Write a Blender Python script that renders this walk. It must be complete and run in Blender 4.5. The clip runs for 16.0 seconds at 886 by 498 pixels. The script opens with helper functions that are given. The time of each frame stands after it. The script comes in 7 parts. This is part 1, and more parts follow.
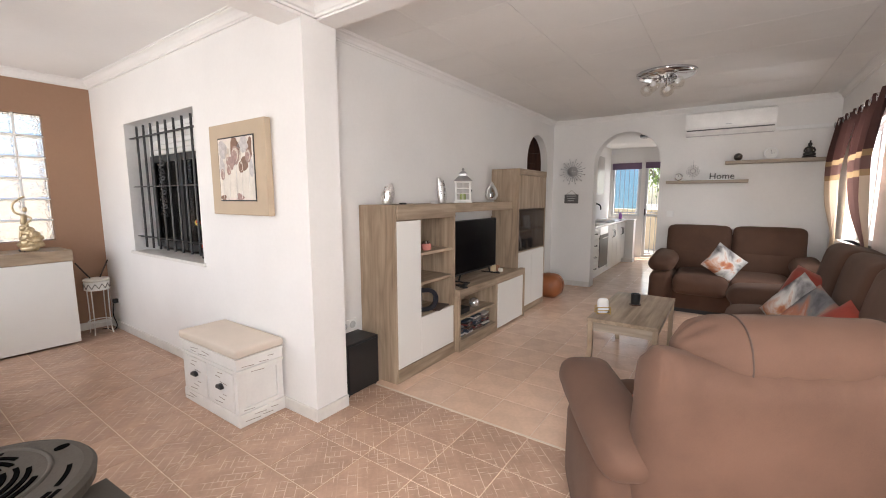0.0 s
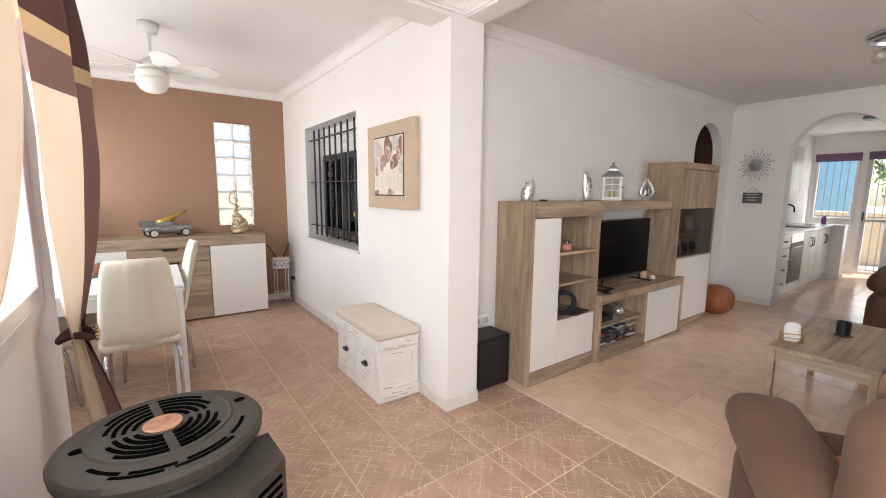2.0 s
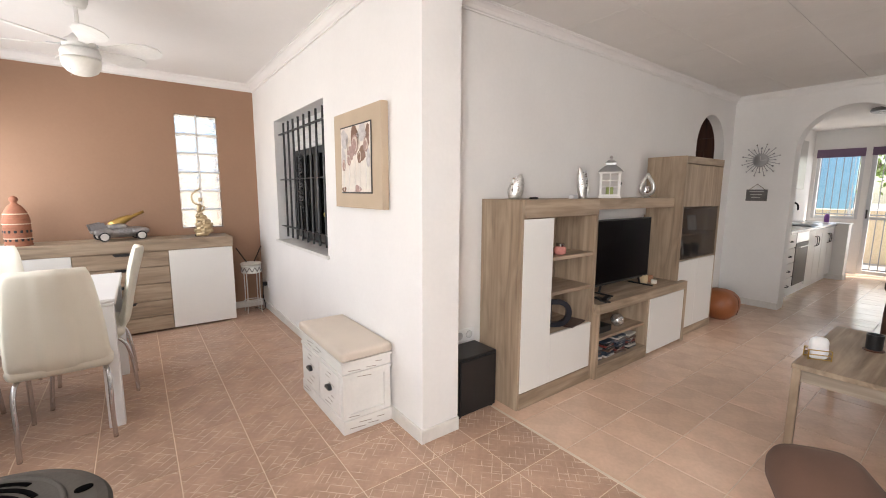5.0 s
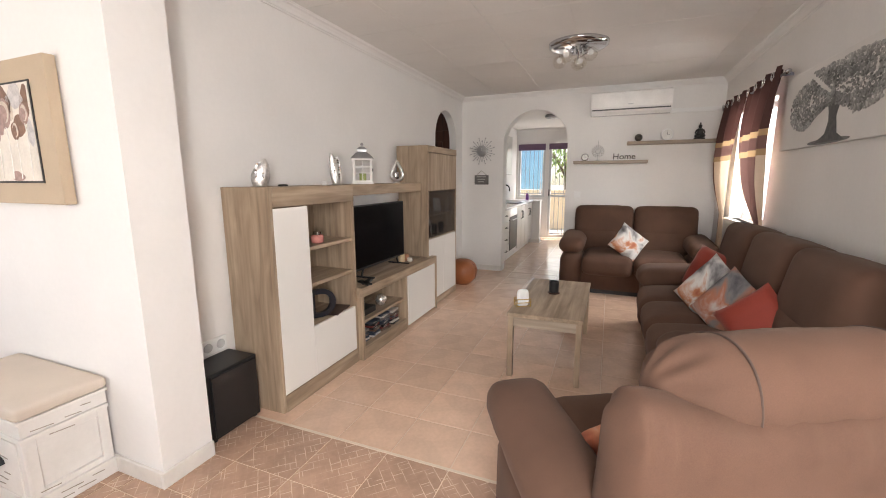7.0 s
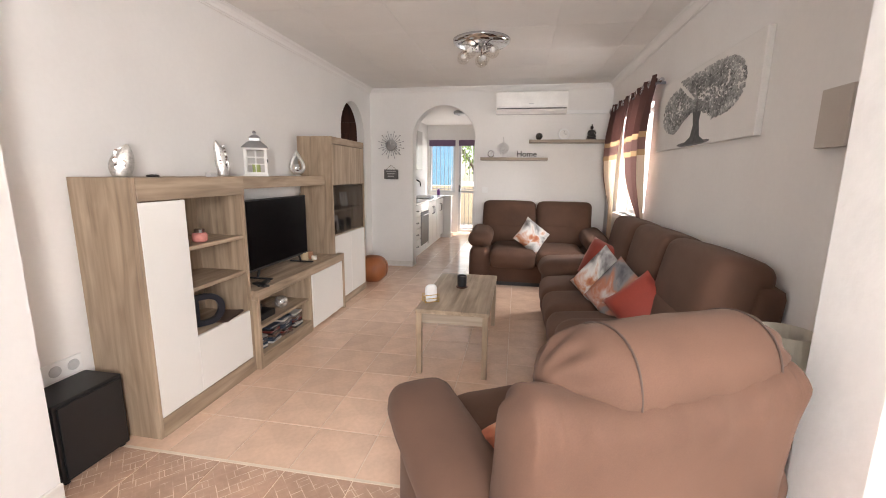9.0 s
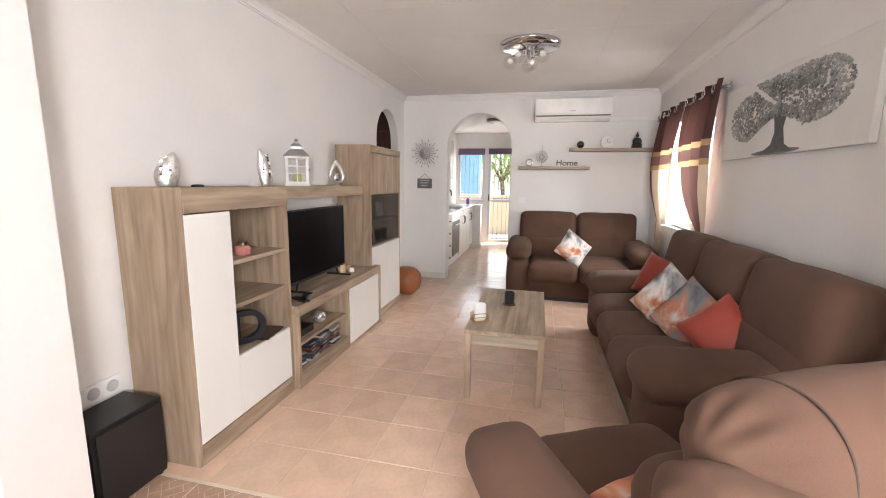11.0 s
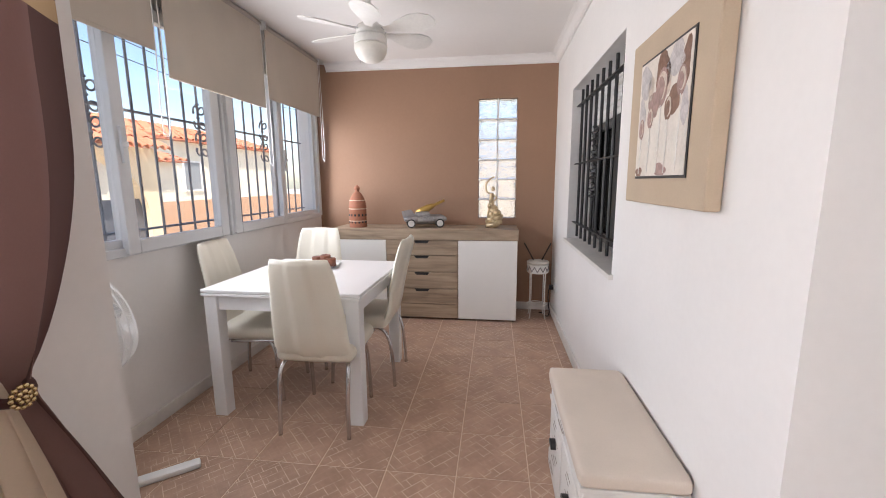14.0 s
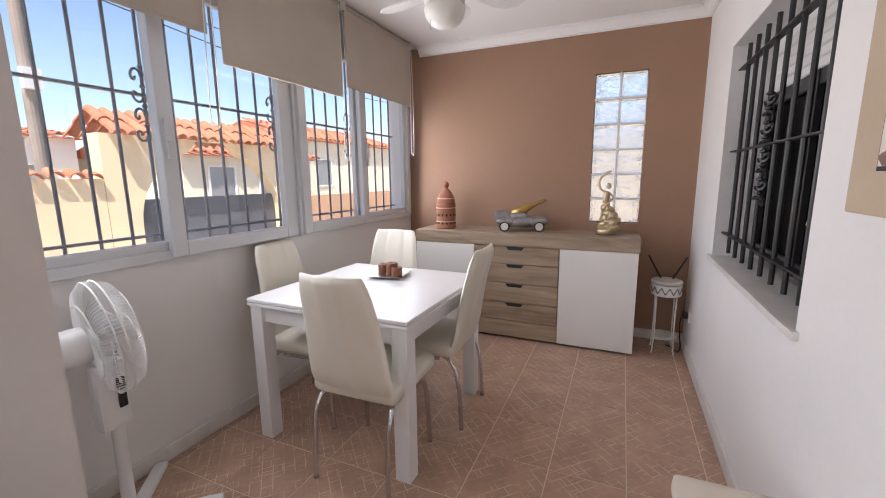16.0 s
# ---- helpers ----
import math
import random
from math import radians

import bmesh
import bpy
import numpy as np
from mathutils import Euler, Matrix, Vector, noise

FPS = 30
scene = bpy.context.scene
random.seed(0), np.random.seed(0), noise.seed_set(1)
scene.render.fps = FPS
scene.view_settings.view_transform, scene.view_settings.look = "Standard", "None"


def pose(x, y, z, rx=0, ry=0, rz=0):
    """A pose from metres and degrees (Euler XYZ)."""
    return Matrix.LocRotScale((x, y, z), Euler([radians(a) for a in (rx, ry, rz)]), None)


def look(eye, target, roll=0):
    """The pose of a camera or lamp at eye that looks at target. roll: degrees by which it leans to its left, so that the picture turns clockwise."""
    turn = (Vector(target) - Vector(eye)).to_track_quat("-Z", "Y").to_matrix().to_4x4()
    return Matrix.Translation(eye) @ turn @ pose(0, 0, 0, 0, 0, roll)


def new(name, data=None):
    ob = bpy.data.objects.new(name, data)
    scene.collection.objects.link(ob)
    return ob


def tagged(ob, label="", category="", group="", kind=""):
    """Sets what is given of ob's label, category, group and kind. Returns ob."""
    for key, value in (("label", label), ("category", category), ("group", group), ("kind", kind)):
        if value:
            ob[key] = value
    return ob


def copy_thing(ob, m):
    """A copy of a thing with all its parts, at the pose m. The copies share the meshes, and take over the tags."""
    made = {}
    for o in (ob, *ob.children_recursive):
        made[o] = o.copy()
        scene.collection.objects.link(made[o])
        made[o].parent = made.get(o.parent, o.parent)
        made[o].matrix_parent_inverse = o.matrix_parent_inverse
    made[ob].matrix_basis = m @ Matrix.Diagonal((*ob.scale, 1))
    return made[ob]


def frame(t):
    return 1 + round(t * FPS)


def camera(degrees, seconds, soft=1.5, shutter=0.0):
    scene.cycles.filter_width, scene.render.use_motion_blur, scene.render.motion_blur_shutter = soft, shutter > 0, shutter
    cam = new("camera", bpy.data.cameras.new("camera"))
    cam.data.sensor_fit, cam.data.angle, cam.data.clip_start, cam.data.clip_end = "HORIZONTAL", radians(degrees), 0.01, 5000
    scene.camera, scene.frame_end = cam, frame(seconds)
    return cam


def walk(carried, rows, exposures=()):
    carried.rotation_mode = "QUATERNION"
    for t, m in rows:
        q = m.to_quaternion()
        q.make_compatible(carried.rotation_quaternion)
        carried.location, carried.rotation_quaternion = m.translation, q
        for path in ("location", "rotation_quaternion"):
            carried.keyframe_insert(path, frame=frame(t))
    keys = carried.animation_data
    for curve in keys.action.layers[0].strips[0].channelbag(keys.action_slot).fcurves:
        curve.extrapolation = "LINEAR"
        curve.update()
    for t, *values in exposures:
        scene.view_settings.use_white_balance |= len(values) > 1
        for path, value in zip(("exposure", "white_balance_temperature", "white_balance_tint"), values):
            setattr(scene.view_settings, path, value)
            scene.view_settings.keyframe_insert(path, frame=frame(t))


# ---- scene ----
cam = camera(94.5, 16.0, soft=1.0)
PATH = [
    (0, (1.987, -1.513, 1.374), (0.858, 0.119, 1.121), -0.1),
    (0.5, (1.98, -1.468, 1.373), (0.728, 0.073, 1.127), 0.0),
    (1, (1.968, -1.453, 1.379), (0.585, -0.031, 1.127), 0.2),
    (1.5, (1.961, -1.458, 1.379), (0.453, -0.171, 1.116), 0.3),
    (2, (1.951, -1.461, 1.375), (0.349, -0.297, 1.101), 0.5),
    (2.5, (1.939, -1.451, 1.37), (0.265, -0.396, 1.079), 0.4),
    (3, (1.857, -1.407, 1.369), (0.134, -0.435, 1.074), 0.4),
    (5.5, (1.719, -1.112, 1.359), (0.269, 0.236, 1.074), -0.0),
    (6, (1.748, -1.086, 1.365), (0.509, 0.454, 1.062), -0.3),
    (6.5, (1.76, -1.067, 1.358), (0.772, 0.642, 1.04), -0.3),
    (7, (1.769, -1.041, 1.361), (1.028, 0.785, 1.021), -0.2),
    (7.5, (1.798, -1.009, 1.337), (1.272, 0.89, 0.993), -0.3),
    (8, (1.813, -0.987, 1.349), (1.442, 0.945, 0.987), 0.1),
    (10.5, (1.692, -0.845, 1.347), (1.352, 1.097, 1.011), 0.9),
    (11, (1.571, -0.801, 1.359), (1.131, 1.123, 1.037), 0.9),
    (11.5, (1.457, -0.769, 1.352), (0.623, 1.021, 1.033), 0.8),
    (12, (1.354, -0.707, 1.341), (0.001, 0.734, 1.038), 0.5),
    (12.5, (1.248, -0.644, 1.352), (-0.506, 0.267, 1.042), 0.4),
    (13, (1.157, -0.655, 1.343), (-0.774, -0.245, 1.023), 0.0),
    (13.5, (0.99, -0.621, 1.345), (-0.985, -0.593, 1.028), -0.3),
    (14, (0.833, -0.593, 1.342), (-1.124, -0.841, 1.016), -0.4),
    (14.5, (0.661, -0.515, 1.347), (-1.26, -0.961, 1.018), -0.4),
    (15, (0.515, -0.482, 1.336), (-1.371, -1.056, 1.003), -0.4),
    (15.5, (0.338, -0.49, 1.34), (-1.512, -1.175, 1.011), -0.5),
    (16, (0.235, -0.511, 1.343), (-1.57, -1.3, 1.0), -0.6),
]
EXPOSURES = [(0.0, 1.33, 6650, 11), (3.0, 1.37, 6700, 11), (5.5, 1.38, 6700, 10), (7.0, 1.48, 6850, 11), (8.0, 1.62, 6850, 12), (11.0, 1.84, 6600, 11), (12.0, 1.42, 6850, 11), (13.5, 1.08, 6500, 12), (14.5, 1.02, 6400, 14), (16.0, 0.82, 6400, 15)]
walk(cam, [(t, look(eye, target, roll)) for t, eye, target, roll in PATH], EXPOSURES)

# ---- world, sun and window light ----
world = bpy.data.worlds.new("sky")
scene.world = world
world.use_nodes = True
wn, wl = world.node_tree.nodes, world.node_tree.links
sky = wn.new("ShaderNodeTexSky")
sky.sky_type = "NISHITA"
sky.sun_disc = False
sky.sun_elevation, sky.sun_rotation = radians(58), radians(80)
wn["Background"].inputs["Strength"].default_value = 0.15
wl.new(sky.outputs[0], wn["Background"].inputs[0])
sun = new("sun", bpy.data.lights.new("sun", "SUN"))
sun.data.energy, sun.data.angle, sun.data.color = 5.0, radians(0.5), (1.0, 0.95, 0.87)
sun.matrix_world = look((6, 3, 12), (0, -0.6, 0))


DAY = (0.97, 0.975, 1.0)


def window_light(name, eye, target, w, h, watts, colour=(1.0, 0.97, 0.93)):
    ob = new(name, bpy.data.lights.new(name, "AREA"))
    ob.data.shape, ob.data.size, ob.data.size_y = "RECTANGLE", w, h
    ob.data.energy, ob.data.color = watts, colour
    ob.matrix_world = look(eye, target)
    return ob


window_light("daylight_dining", (-1.88, -2.362, 1.46), (-1.88, 2.0, 1.25), 2.95, 0.92, 17.5, DAY)
window_light("daylight_entry", (0.8, -2.15, 1.7), (0.9, 3.0, 1.0), 1.7, 1.3, 20, DAY)
# Fill lamp set in an added doorway behind the camera.
window_light("doorway_fill_light", (2.25, -1.95, 1.5), (2.0, 3.0, 0.7), 0.85, 1.15, 36, DAY)
window_light("daylight_kitchen", (0.6, 8.9, 1.25), (0.75, 4.0, 0.9), 1.6, 1.9, 9, DAY)
window_light("daylight_living", (3.2, 3.6, 1.55), (0, 3.4, 1.0), 0.95, 1.0, 24, DAY)

# ---- materials ----
MATS = {}


def mat(name, rgb, rough=0.5, metal=0.0, var=0.08, scale=6.0, fine=60.0, bump=0.15, sheen=0.0, stretch=(1, 1, 1), spec=0.5, coat=0.0, each=0.0):
    """A painted, woven or cast surface: colour varied at two scales, with fine relief."""
    if name in MATS:
        return MATS[name]
    m = bpy.data.materials.new(name)
    m.use_nodes = True
    n, l = m.node_tree.nodes, m.node_tree.links
    b = n["Principled BSDF"]
    b.inputs["Roughness"].default_value, b.inputs["Metallic"].default_value = rough, metal
    b.inputs["Specular IOR Level"].default_value = spec
    b.inputs["Sheen Weight"].default_value, b.inputs["Coat Weight"].default_value = sheen, coat
    if sheen:
        b.inputs["Sheen Roughness"].default_value = 0.45
        b.inputs["Sheen Tint"].default_value = (1.0, 0.82, 0.7, 1)
    co = n.new("ShaderNodeTexCoord")
    mp = n.new("ShaderNodeMapping")
    mp.inputs["Scale"].default_value = stretch
    l.new(co.outputs["Object"], mp.inputs[0])
    big, small = n.new("ShaderNodeTexNoise"), n.new("ShaderNodeTexNoise")
    big.inputs["Scale"].default_value, small.inputs["Scale"].default_value = scale, fine
    big.inputs["Detail"].default_value, small.inputs["Detail"].default_value = 4, 3
    l.new(mp.outputs[0], big.inputs[0]), l.new(mp.outputs[0], small.inputs[0])
    add = n.new("ShaderNodeMath")
    add.operation = "MULTIPLY_ADD"
    add.inputs[1].default_value = 0.45
    l.new(small.outputs[0], add.inputs[0]), l.new(big.outputs[0], add.inputs[2])
    ramp = n.new("ShaderNodeMapRange")
    ramp.inputs["From Min"].default_value, ramp.inputs["From Max"].default_value = 0.45, 1.0
    ramp.inputs["To Min"].default_value, ramp.inputs["To Max"].default_value = 1 - var, 1 + var
    l.new(add.outputs[0], ramp.inputs[0])
    hsv = n.new("ShaderNodeHueSaturation")
    hsv.inputs["Color"].default_value = (*rgb, 1)
    value = ramp.outputs[0]
    if each:
        info = n.new("ShaderNodeObjectInfo")
        mr = n.new("ShaderNodeMapRange")
        mr.inputs["To Min"].default_value, mr.inputs["To Max"].default_value = 1 - each, 1 + each
        mul = n.new("ShaderNodeMath")
        mul.operation = "MULTIPLY"
        l.new(info.outputs["Random"], mr.inputs[0]), l.new(mr.outputs[0], mul.inputs[0]), l.new(value, mul.inputs[1])
        value = mul.outputs[0]
    l.new(value, hsv.inputs["Value"]), l.new(hsv.outputs[0], b.inputs["Base Color"])
    if bump:
        bp = n.new("ShaderNodeBump")
        bp.inputs["Strength"].default_value, bp.inputs["Distance"].default_value = bump, 0.004
        l.new(add.outputs[0], bp.inputs["Height"]), l.new(bp.outputs[0], b.inputs["Normal"])
    MATS[name] = m
    return m


def wood(name, light, dark, axis, rough=0.55, knots=1.0):
    """Oak-look board with grain along one axis (0, 1 or 2)."""
    m = bpy.data.materials.new(name)
    m.use_nodes = True
    n, l = m.node_tree.nodes, m.node_tree.links
    b = n["Principled BSDF"]
    b.inputs["Roughness"].default_value = rough
    co, mp = n.new("ShaderNodeTexCoord"), n.new("ShaderNodeMapping")
    s = [26.0, 26.0, 26.0]
    s[axis] = 1.3
    mp.inputs["Scale"].default_value = s
    l.new(co.outputs["Object"], mp.inputs[0])
    a, c, w = n.new("ShaderNodeTexNoise"), n.new("ShaderNodeTexNoise"), n.new("ShaderNodeTexNoise")
    a.inputs["Scale"].default_value, a.inputs["Detail"].default_value, a.inputs["Distortion"].default_value = 1.0, 6, 0.6
    mp2 = n.new("ShaderNodeMapping")
    s2 = [9.0, 9.0, 9.0]
    s2[axis] = 1.6
    mp2.inputs["Scale"].default_value = s2
    l.new(co.outputs["Object"], mp2.inputs[0])
    c.inputs["Scale"].default_value, c.inputs["Detail"].default_value, c.inputs["Distortion"].default_value = 1.0, 3, 1.6 * knots
    w.inputs["Scale"].default_value, w.inputs["Detail"].default_value = 7.0, 2
    l.new(mp.outputs[0], a.inputs[0]), l.new(mp2.outputs[0], c.inputs[0]), l.new(mp.outputs[0], w.inputs[0])
    mix = n.new("ShaderNodeMath")
    mix.operation = "MULTIPLY_ADD"
    mix.inputs[1].default_value = 0.6
    l.new(a.outputs[0], mix.inputs[0])
    half = n.new("ShaderNodeMath")
    half.operation = "MULTIPLY"
    half.inputs[1].default_value = 0.5
    l.new(c.outputs[0], half.inputs[0]), l.new(half.outputs[0], mix.inputs[2])
    info = n.new("ShaderNodeObjectInfo")
    off = n.new("ShaderNodeMath")
    off.operation = "MULTIPLY_ADD"
    off.inputs[1].default_value = 0.06
    l.new(info.outputs["Random"], off.inputs[0]), l.new(mix.outputs[0], off.inputs[2])
    ramp = n.new("ShaderNodeValToRGB")
    ramp.color_ramp.elements[0].position, ramp.color_ramp.elements[0].color = 0.38, (*dark, 1)
    ramp.color_ramp.elements[1].position, ramp.color_ramp.elements[1].color = 0.72, (*light, 1)
    l.new(off.outputs[0], ramp.inputs[0]), l.new(ramp.outputs[0], b.inputs["Base Color"])
    bp = n.new("ShaderNodeBump")
    bp.inputs["Strength"].default_value, bp.inputs["Distance"].default_value = 0.12, 0.002
    l.new(w.outputs[0], bp.inputs["Height"]), l.new(bp.outputs[0], b.inputs["Normal"])
    return m


def glass(name, tint=(1, 1, 1), rough=0.0, thin=True, clear=0.97):
    m = bpy.data.materials.new(name)
    m.use_nodes = True
    n, l = m.node_tree.nodes, m.node_tree.links
    if thin:
        n.remove(n["Principled BSDF"])
        tr, gl, mx = n.new("ShaderNodeBsdfTransparent"), n.new("ShaderNodeBsdfGlossy"), n.new("ShaderNodeMixShader")
        tr.inputs[0].default_value = (*[c * clear for c in tint], 1)
        gl.inputs["Roughness"].default_value = 0.01
        mx.inputs[0].default_value = 0.05
        l.new(tr.outputs[0], mx.inputs[1]), l.new(gl.outputs[0], mx.inputs[2])
        l.new(mx.outputs[0], n["Material Output"].inputs[0])
    else:
        b = n["Principled BSDF"]
        b.inputs["Base Color"].default_value, b.inputs["Roughness"].default_value = (*tint, 1), rough
        b.inputs["Transmission Weight"].default_value = 1.0
    return m


def sheer(name, rgb, share, var=0.06):
    """Woven cloth that lets part of the light through."""
    m = mat(name, rgb, 0.85, 0, var, 5, 260, 0.1, stretch=(1, 1, 0.6))
    n, l = m.node_tree.nodes, m.node_tree.links
    tl, mx = n.new("ShaderNodeBsdfTranslucent"), n.new("ShaderNodeMixShader")
    tl.inputs[0].default_value = (*rgb, 1)
    mx.inputs[0].default_value = share
    l.new(n["Principled BSDF"].outputs[0], mx.inputs[1]), l.new(tl.outputs[0], mx.inputs[2])
    l.new(mx.outputs[0], n["Material Output"].inputs[0])
    return m


M_WALL = mat("white_plaster", (0.80, 0.785, 0.765), 0.75, 0, 0.03, 2.5, 38, 0.22)
M_BROWN = mat("brown_paint", (0.33, 0.195, 0.125), 0.7, 0, 0.05, 2.0, 40, 0.2)
M_CEIL = mat("ceiling_paint", (0.80, 0.78, 0.76), 0.8, 0, 0.025, 2, 30, 0.1)
M_PANEL = mat("ceiling_panel", (0.80, 0.78, 0.755), 0.7, 0, 0.03, 3, 40, 0.1)
M_TRIM = mat("gypsum_moulding", (0.82, 0.80, 0.78), 0.6, 0, 0.02, 5, 50, 0.05)
M_BASE = mat("marble_skirting", (0.70, 0.675, 0.64), 0.35, 0, 0.1, 6, 30, 0.03)
M_GREYSILL = mat("grey_reveal_paint", (0.66, 0.655, 0.65), 0.7, 0, 0.06, 5, 40, 0.15)
M_ALU = mat("white_lacquered_aluminium", (0.66, 0.67, 0.68), 0.3, 0, 0.02, 4, 60, 0.02)
M_BLACKIRON = mat("black_iron", (0.012, 0.012, 0.014), 0.4, 0, 0.2, 12, 90, 0.12)
M_GREYIRON = mat("grey_painted_iron", (0.21, 0.214, 0.235), 0.5, 0, 0.1, 12, 90, 0.1)
M_GLASS = glass("window_glass")
M_OAKV = wood("grey_oak_upright", (0.47, 0.36, 0.255), (0.215, 0.152, 0.102), 2)
M_OAKY = wood("grey_oak_lengthwise", (0.45, 0.345, 0.245), (0.20, 0.143, 0.096), 1)
M_OAKX = wood("grey_oak_across", (0.43, 0.352, 0.272), (0.20, 0.158, 0.12), 0)
M_WHITEGLOSS = mat("white_lacquer_front", (0.80, 0.79, 0.76), 0.22, 0, 0.015, 3, 40, 0.0)
M_CHROME = mat("chrome", (0.62, 0.62, 0.64), 0.12, 1, 0.02, 4, 30, 0)
M_STEEL = mat("brushed_steel", (0.55, 0.55, 0.56), 0.3, 1, 0.06, 8, 80, 0.02)
M_BLACK = mat("black_plastic", (0.012, 0.012, 0.013), 0.4, 0, 0.1, 8, 80, 0.05)
M_WHITEPL = mat("white_plastic", (0.82, 0.82, 0.81), 0.35, 0, 0.02, 5, 60, 0.02)
M_SUEDE = mat("brown_suede", (0.100, 0.054, 0.037), 0.88, 0, 0.24, 3.2, 420, 0.14, sheen=0.07, spec=0.2)
M_LEATHERETTE = mat("cream_leatherette", (0.72, 0.68, 0.58), 0.42, 0, 0.03, 6, 180, 0.12)


# ---- building helpers ----
def mesh_of(name, bm, material, smooth=False):
    bmesh.ops.recalc_face_normals(bm, faces=bm.faces)
    me = bpy.data.meshes.new(name)
    bm.to_mesh(me)
    bm.free()
    for m in (material if isinstance(material, (list, tuple)) else [material]):
        me.materials.append(m)
    if smooth:
        me.polygons.foreach_set("use_smooth", [True] * len(me.polygons))
    return me


def part(name, bm, material, parent, label="", smooth=False, at=None):
    ob = new(name, mesh_of(name, bm, material, smooth))
    ob.parent = parent
    if at is not None:
        ob.matrix_basis = at
    if label:
        tagged(ob, label)
    return ob


def thing(name, x, y, z, label, category, rz=0.0, group=""):
    ob = new(name)
    ob.empty_display_size = 0.1
    ob.matrix_basis = pose(x, y, z, 0, 0, rz)
    return tagged(ob, label, category, group)


def setting(name, bm, material, label, category, smooth=False):
    return tagged(new(name, mesh_of(name, bm, material, smooth)), label, category, kind="structure")


def boxes(*rows, bevel=0.0, seg=2):
    """One bmesh of boxes, each (x0, y0, z0, x1, y1, z1)."""
    bm = bmesh.new()
    for x0, y0, z0, x1, y1, z1 in rows:
        bmesh.ops.create_cube(bm, size=1, matrix=Matrix.Translation(((x0 + x1) / 2, (y0 + y1) / 2, (z0 + z1) / 2)) @ Matrix.Diagonal((abs(x1 - x0), abs(y1 - y0), abs(z1 - z0), 1)))
    if bevel:
        bmesh.ops.bevel(bm, geom=list(bm.edges), offset=bevel, segments=seg, affect="EDGES", profile=0.6)
    return bm


def lathe(profile, n=32, cx=0.0, cy=0.0, sx=1.0, sy=1.0, bm=None):
    """A turned shape from (radius, height) pairs about a vertical axis."""
    bm = bm or bmesh.new()
    rings = []
    for r, z in profile:
        rings.append([bm.verts.new((cx + sx * r * math.cos(2 * math.pi * k / n), cy + sy * r * math.sin(2 * math.pi * k / n), z)) for k in range(n)])
    for a, b in zip(rings, rings[1:]):
        for k in range(n):
            bm.faces.new((a[k], a[(k + 1) % n], b[(k + 1) % n], b[k]))
    bm.faces.new(rings[0][::-1])
    bm.faces.new(rings[-1])
    return bm


def tube(points, r, n=10, bm=None, closed=False):
    """A round bar swept along points; r is one radius or one for each point."""
    bm = bm or bmesh.new()
    pts = [Vector(p) for p in points]
    radii = r if isinstance(r, (list, tuple)) else [r] * len(pts)
    rings, up = [], None
    for i, p in enumerate(pts):
        if closed:
            d = pts[(i + 1) % len(pts)] - pts[i - 1]
        else:
            d = pts[min(i + 1, len(pts) - 1)] - pts[max(i - 1, 0)]
        d.normalize()
        if up is None:
            up = d.orthogonal().normalized()
        up = (up - d * up.dot(d)).normalized()
        side = d.cross(up)
        rings.append([bm.verts.new(p + radii[i] * (math.cos(2 * math.pi * k / n) * up + math.sin(2 * math.pi * k / n) * side)) for k in range(n)])
    pairs = list(zip(rings, rings[1:])) + ([(rings[-1], rings[0])] if closed else [])
    for a, b in pairs:
        for k in range(n):
            bm.faces.new((a[k], a[(k + 1) % n], b[(k + 1) % n], b[k]))
    if not closed:
        bm.faces.new(rings[0][::-1])
        bm.faces.new(rings[-1])
    return bm


def smooth_path(points, n=6):
    """Points on a smooth curve through the given ones."""
    p = [Vector(q) for q in points]
    out = []
    for i in range(len(p) - 1):
        a, b, c, d = p[max(i - 1, 0)], p[i], p[i + 1], p[min(i + 2, len(p) - 1)]
        for k in range(n):
            t = k / n
            out.append(0.5 * ((2 * b) + (c - a) * t + (2 * a - 5 * b + 4 * c - d) * t * t + (3 * b - a - 3 * c + d) * t ** 3))
    return out + [p[-1]]


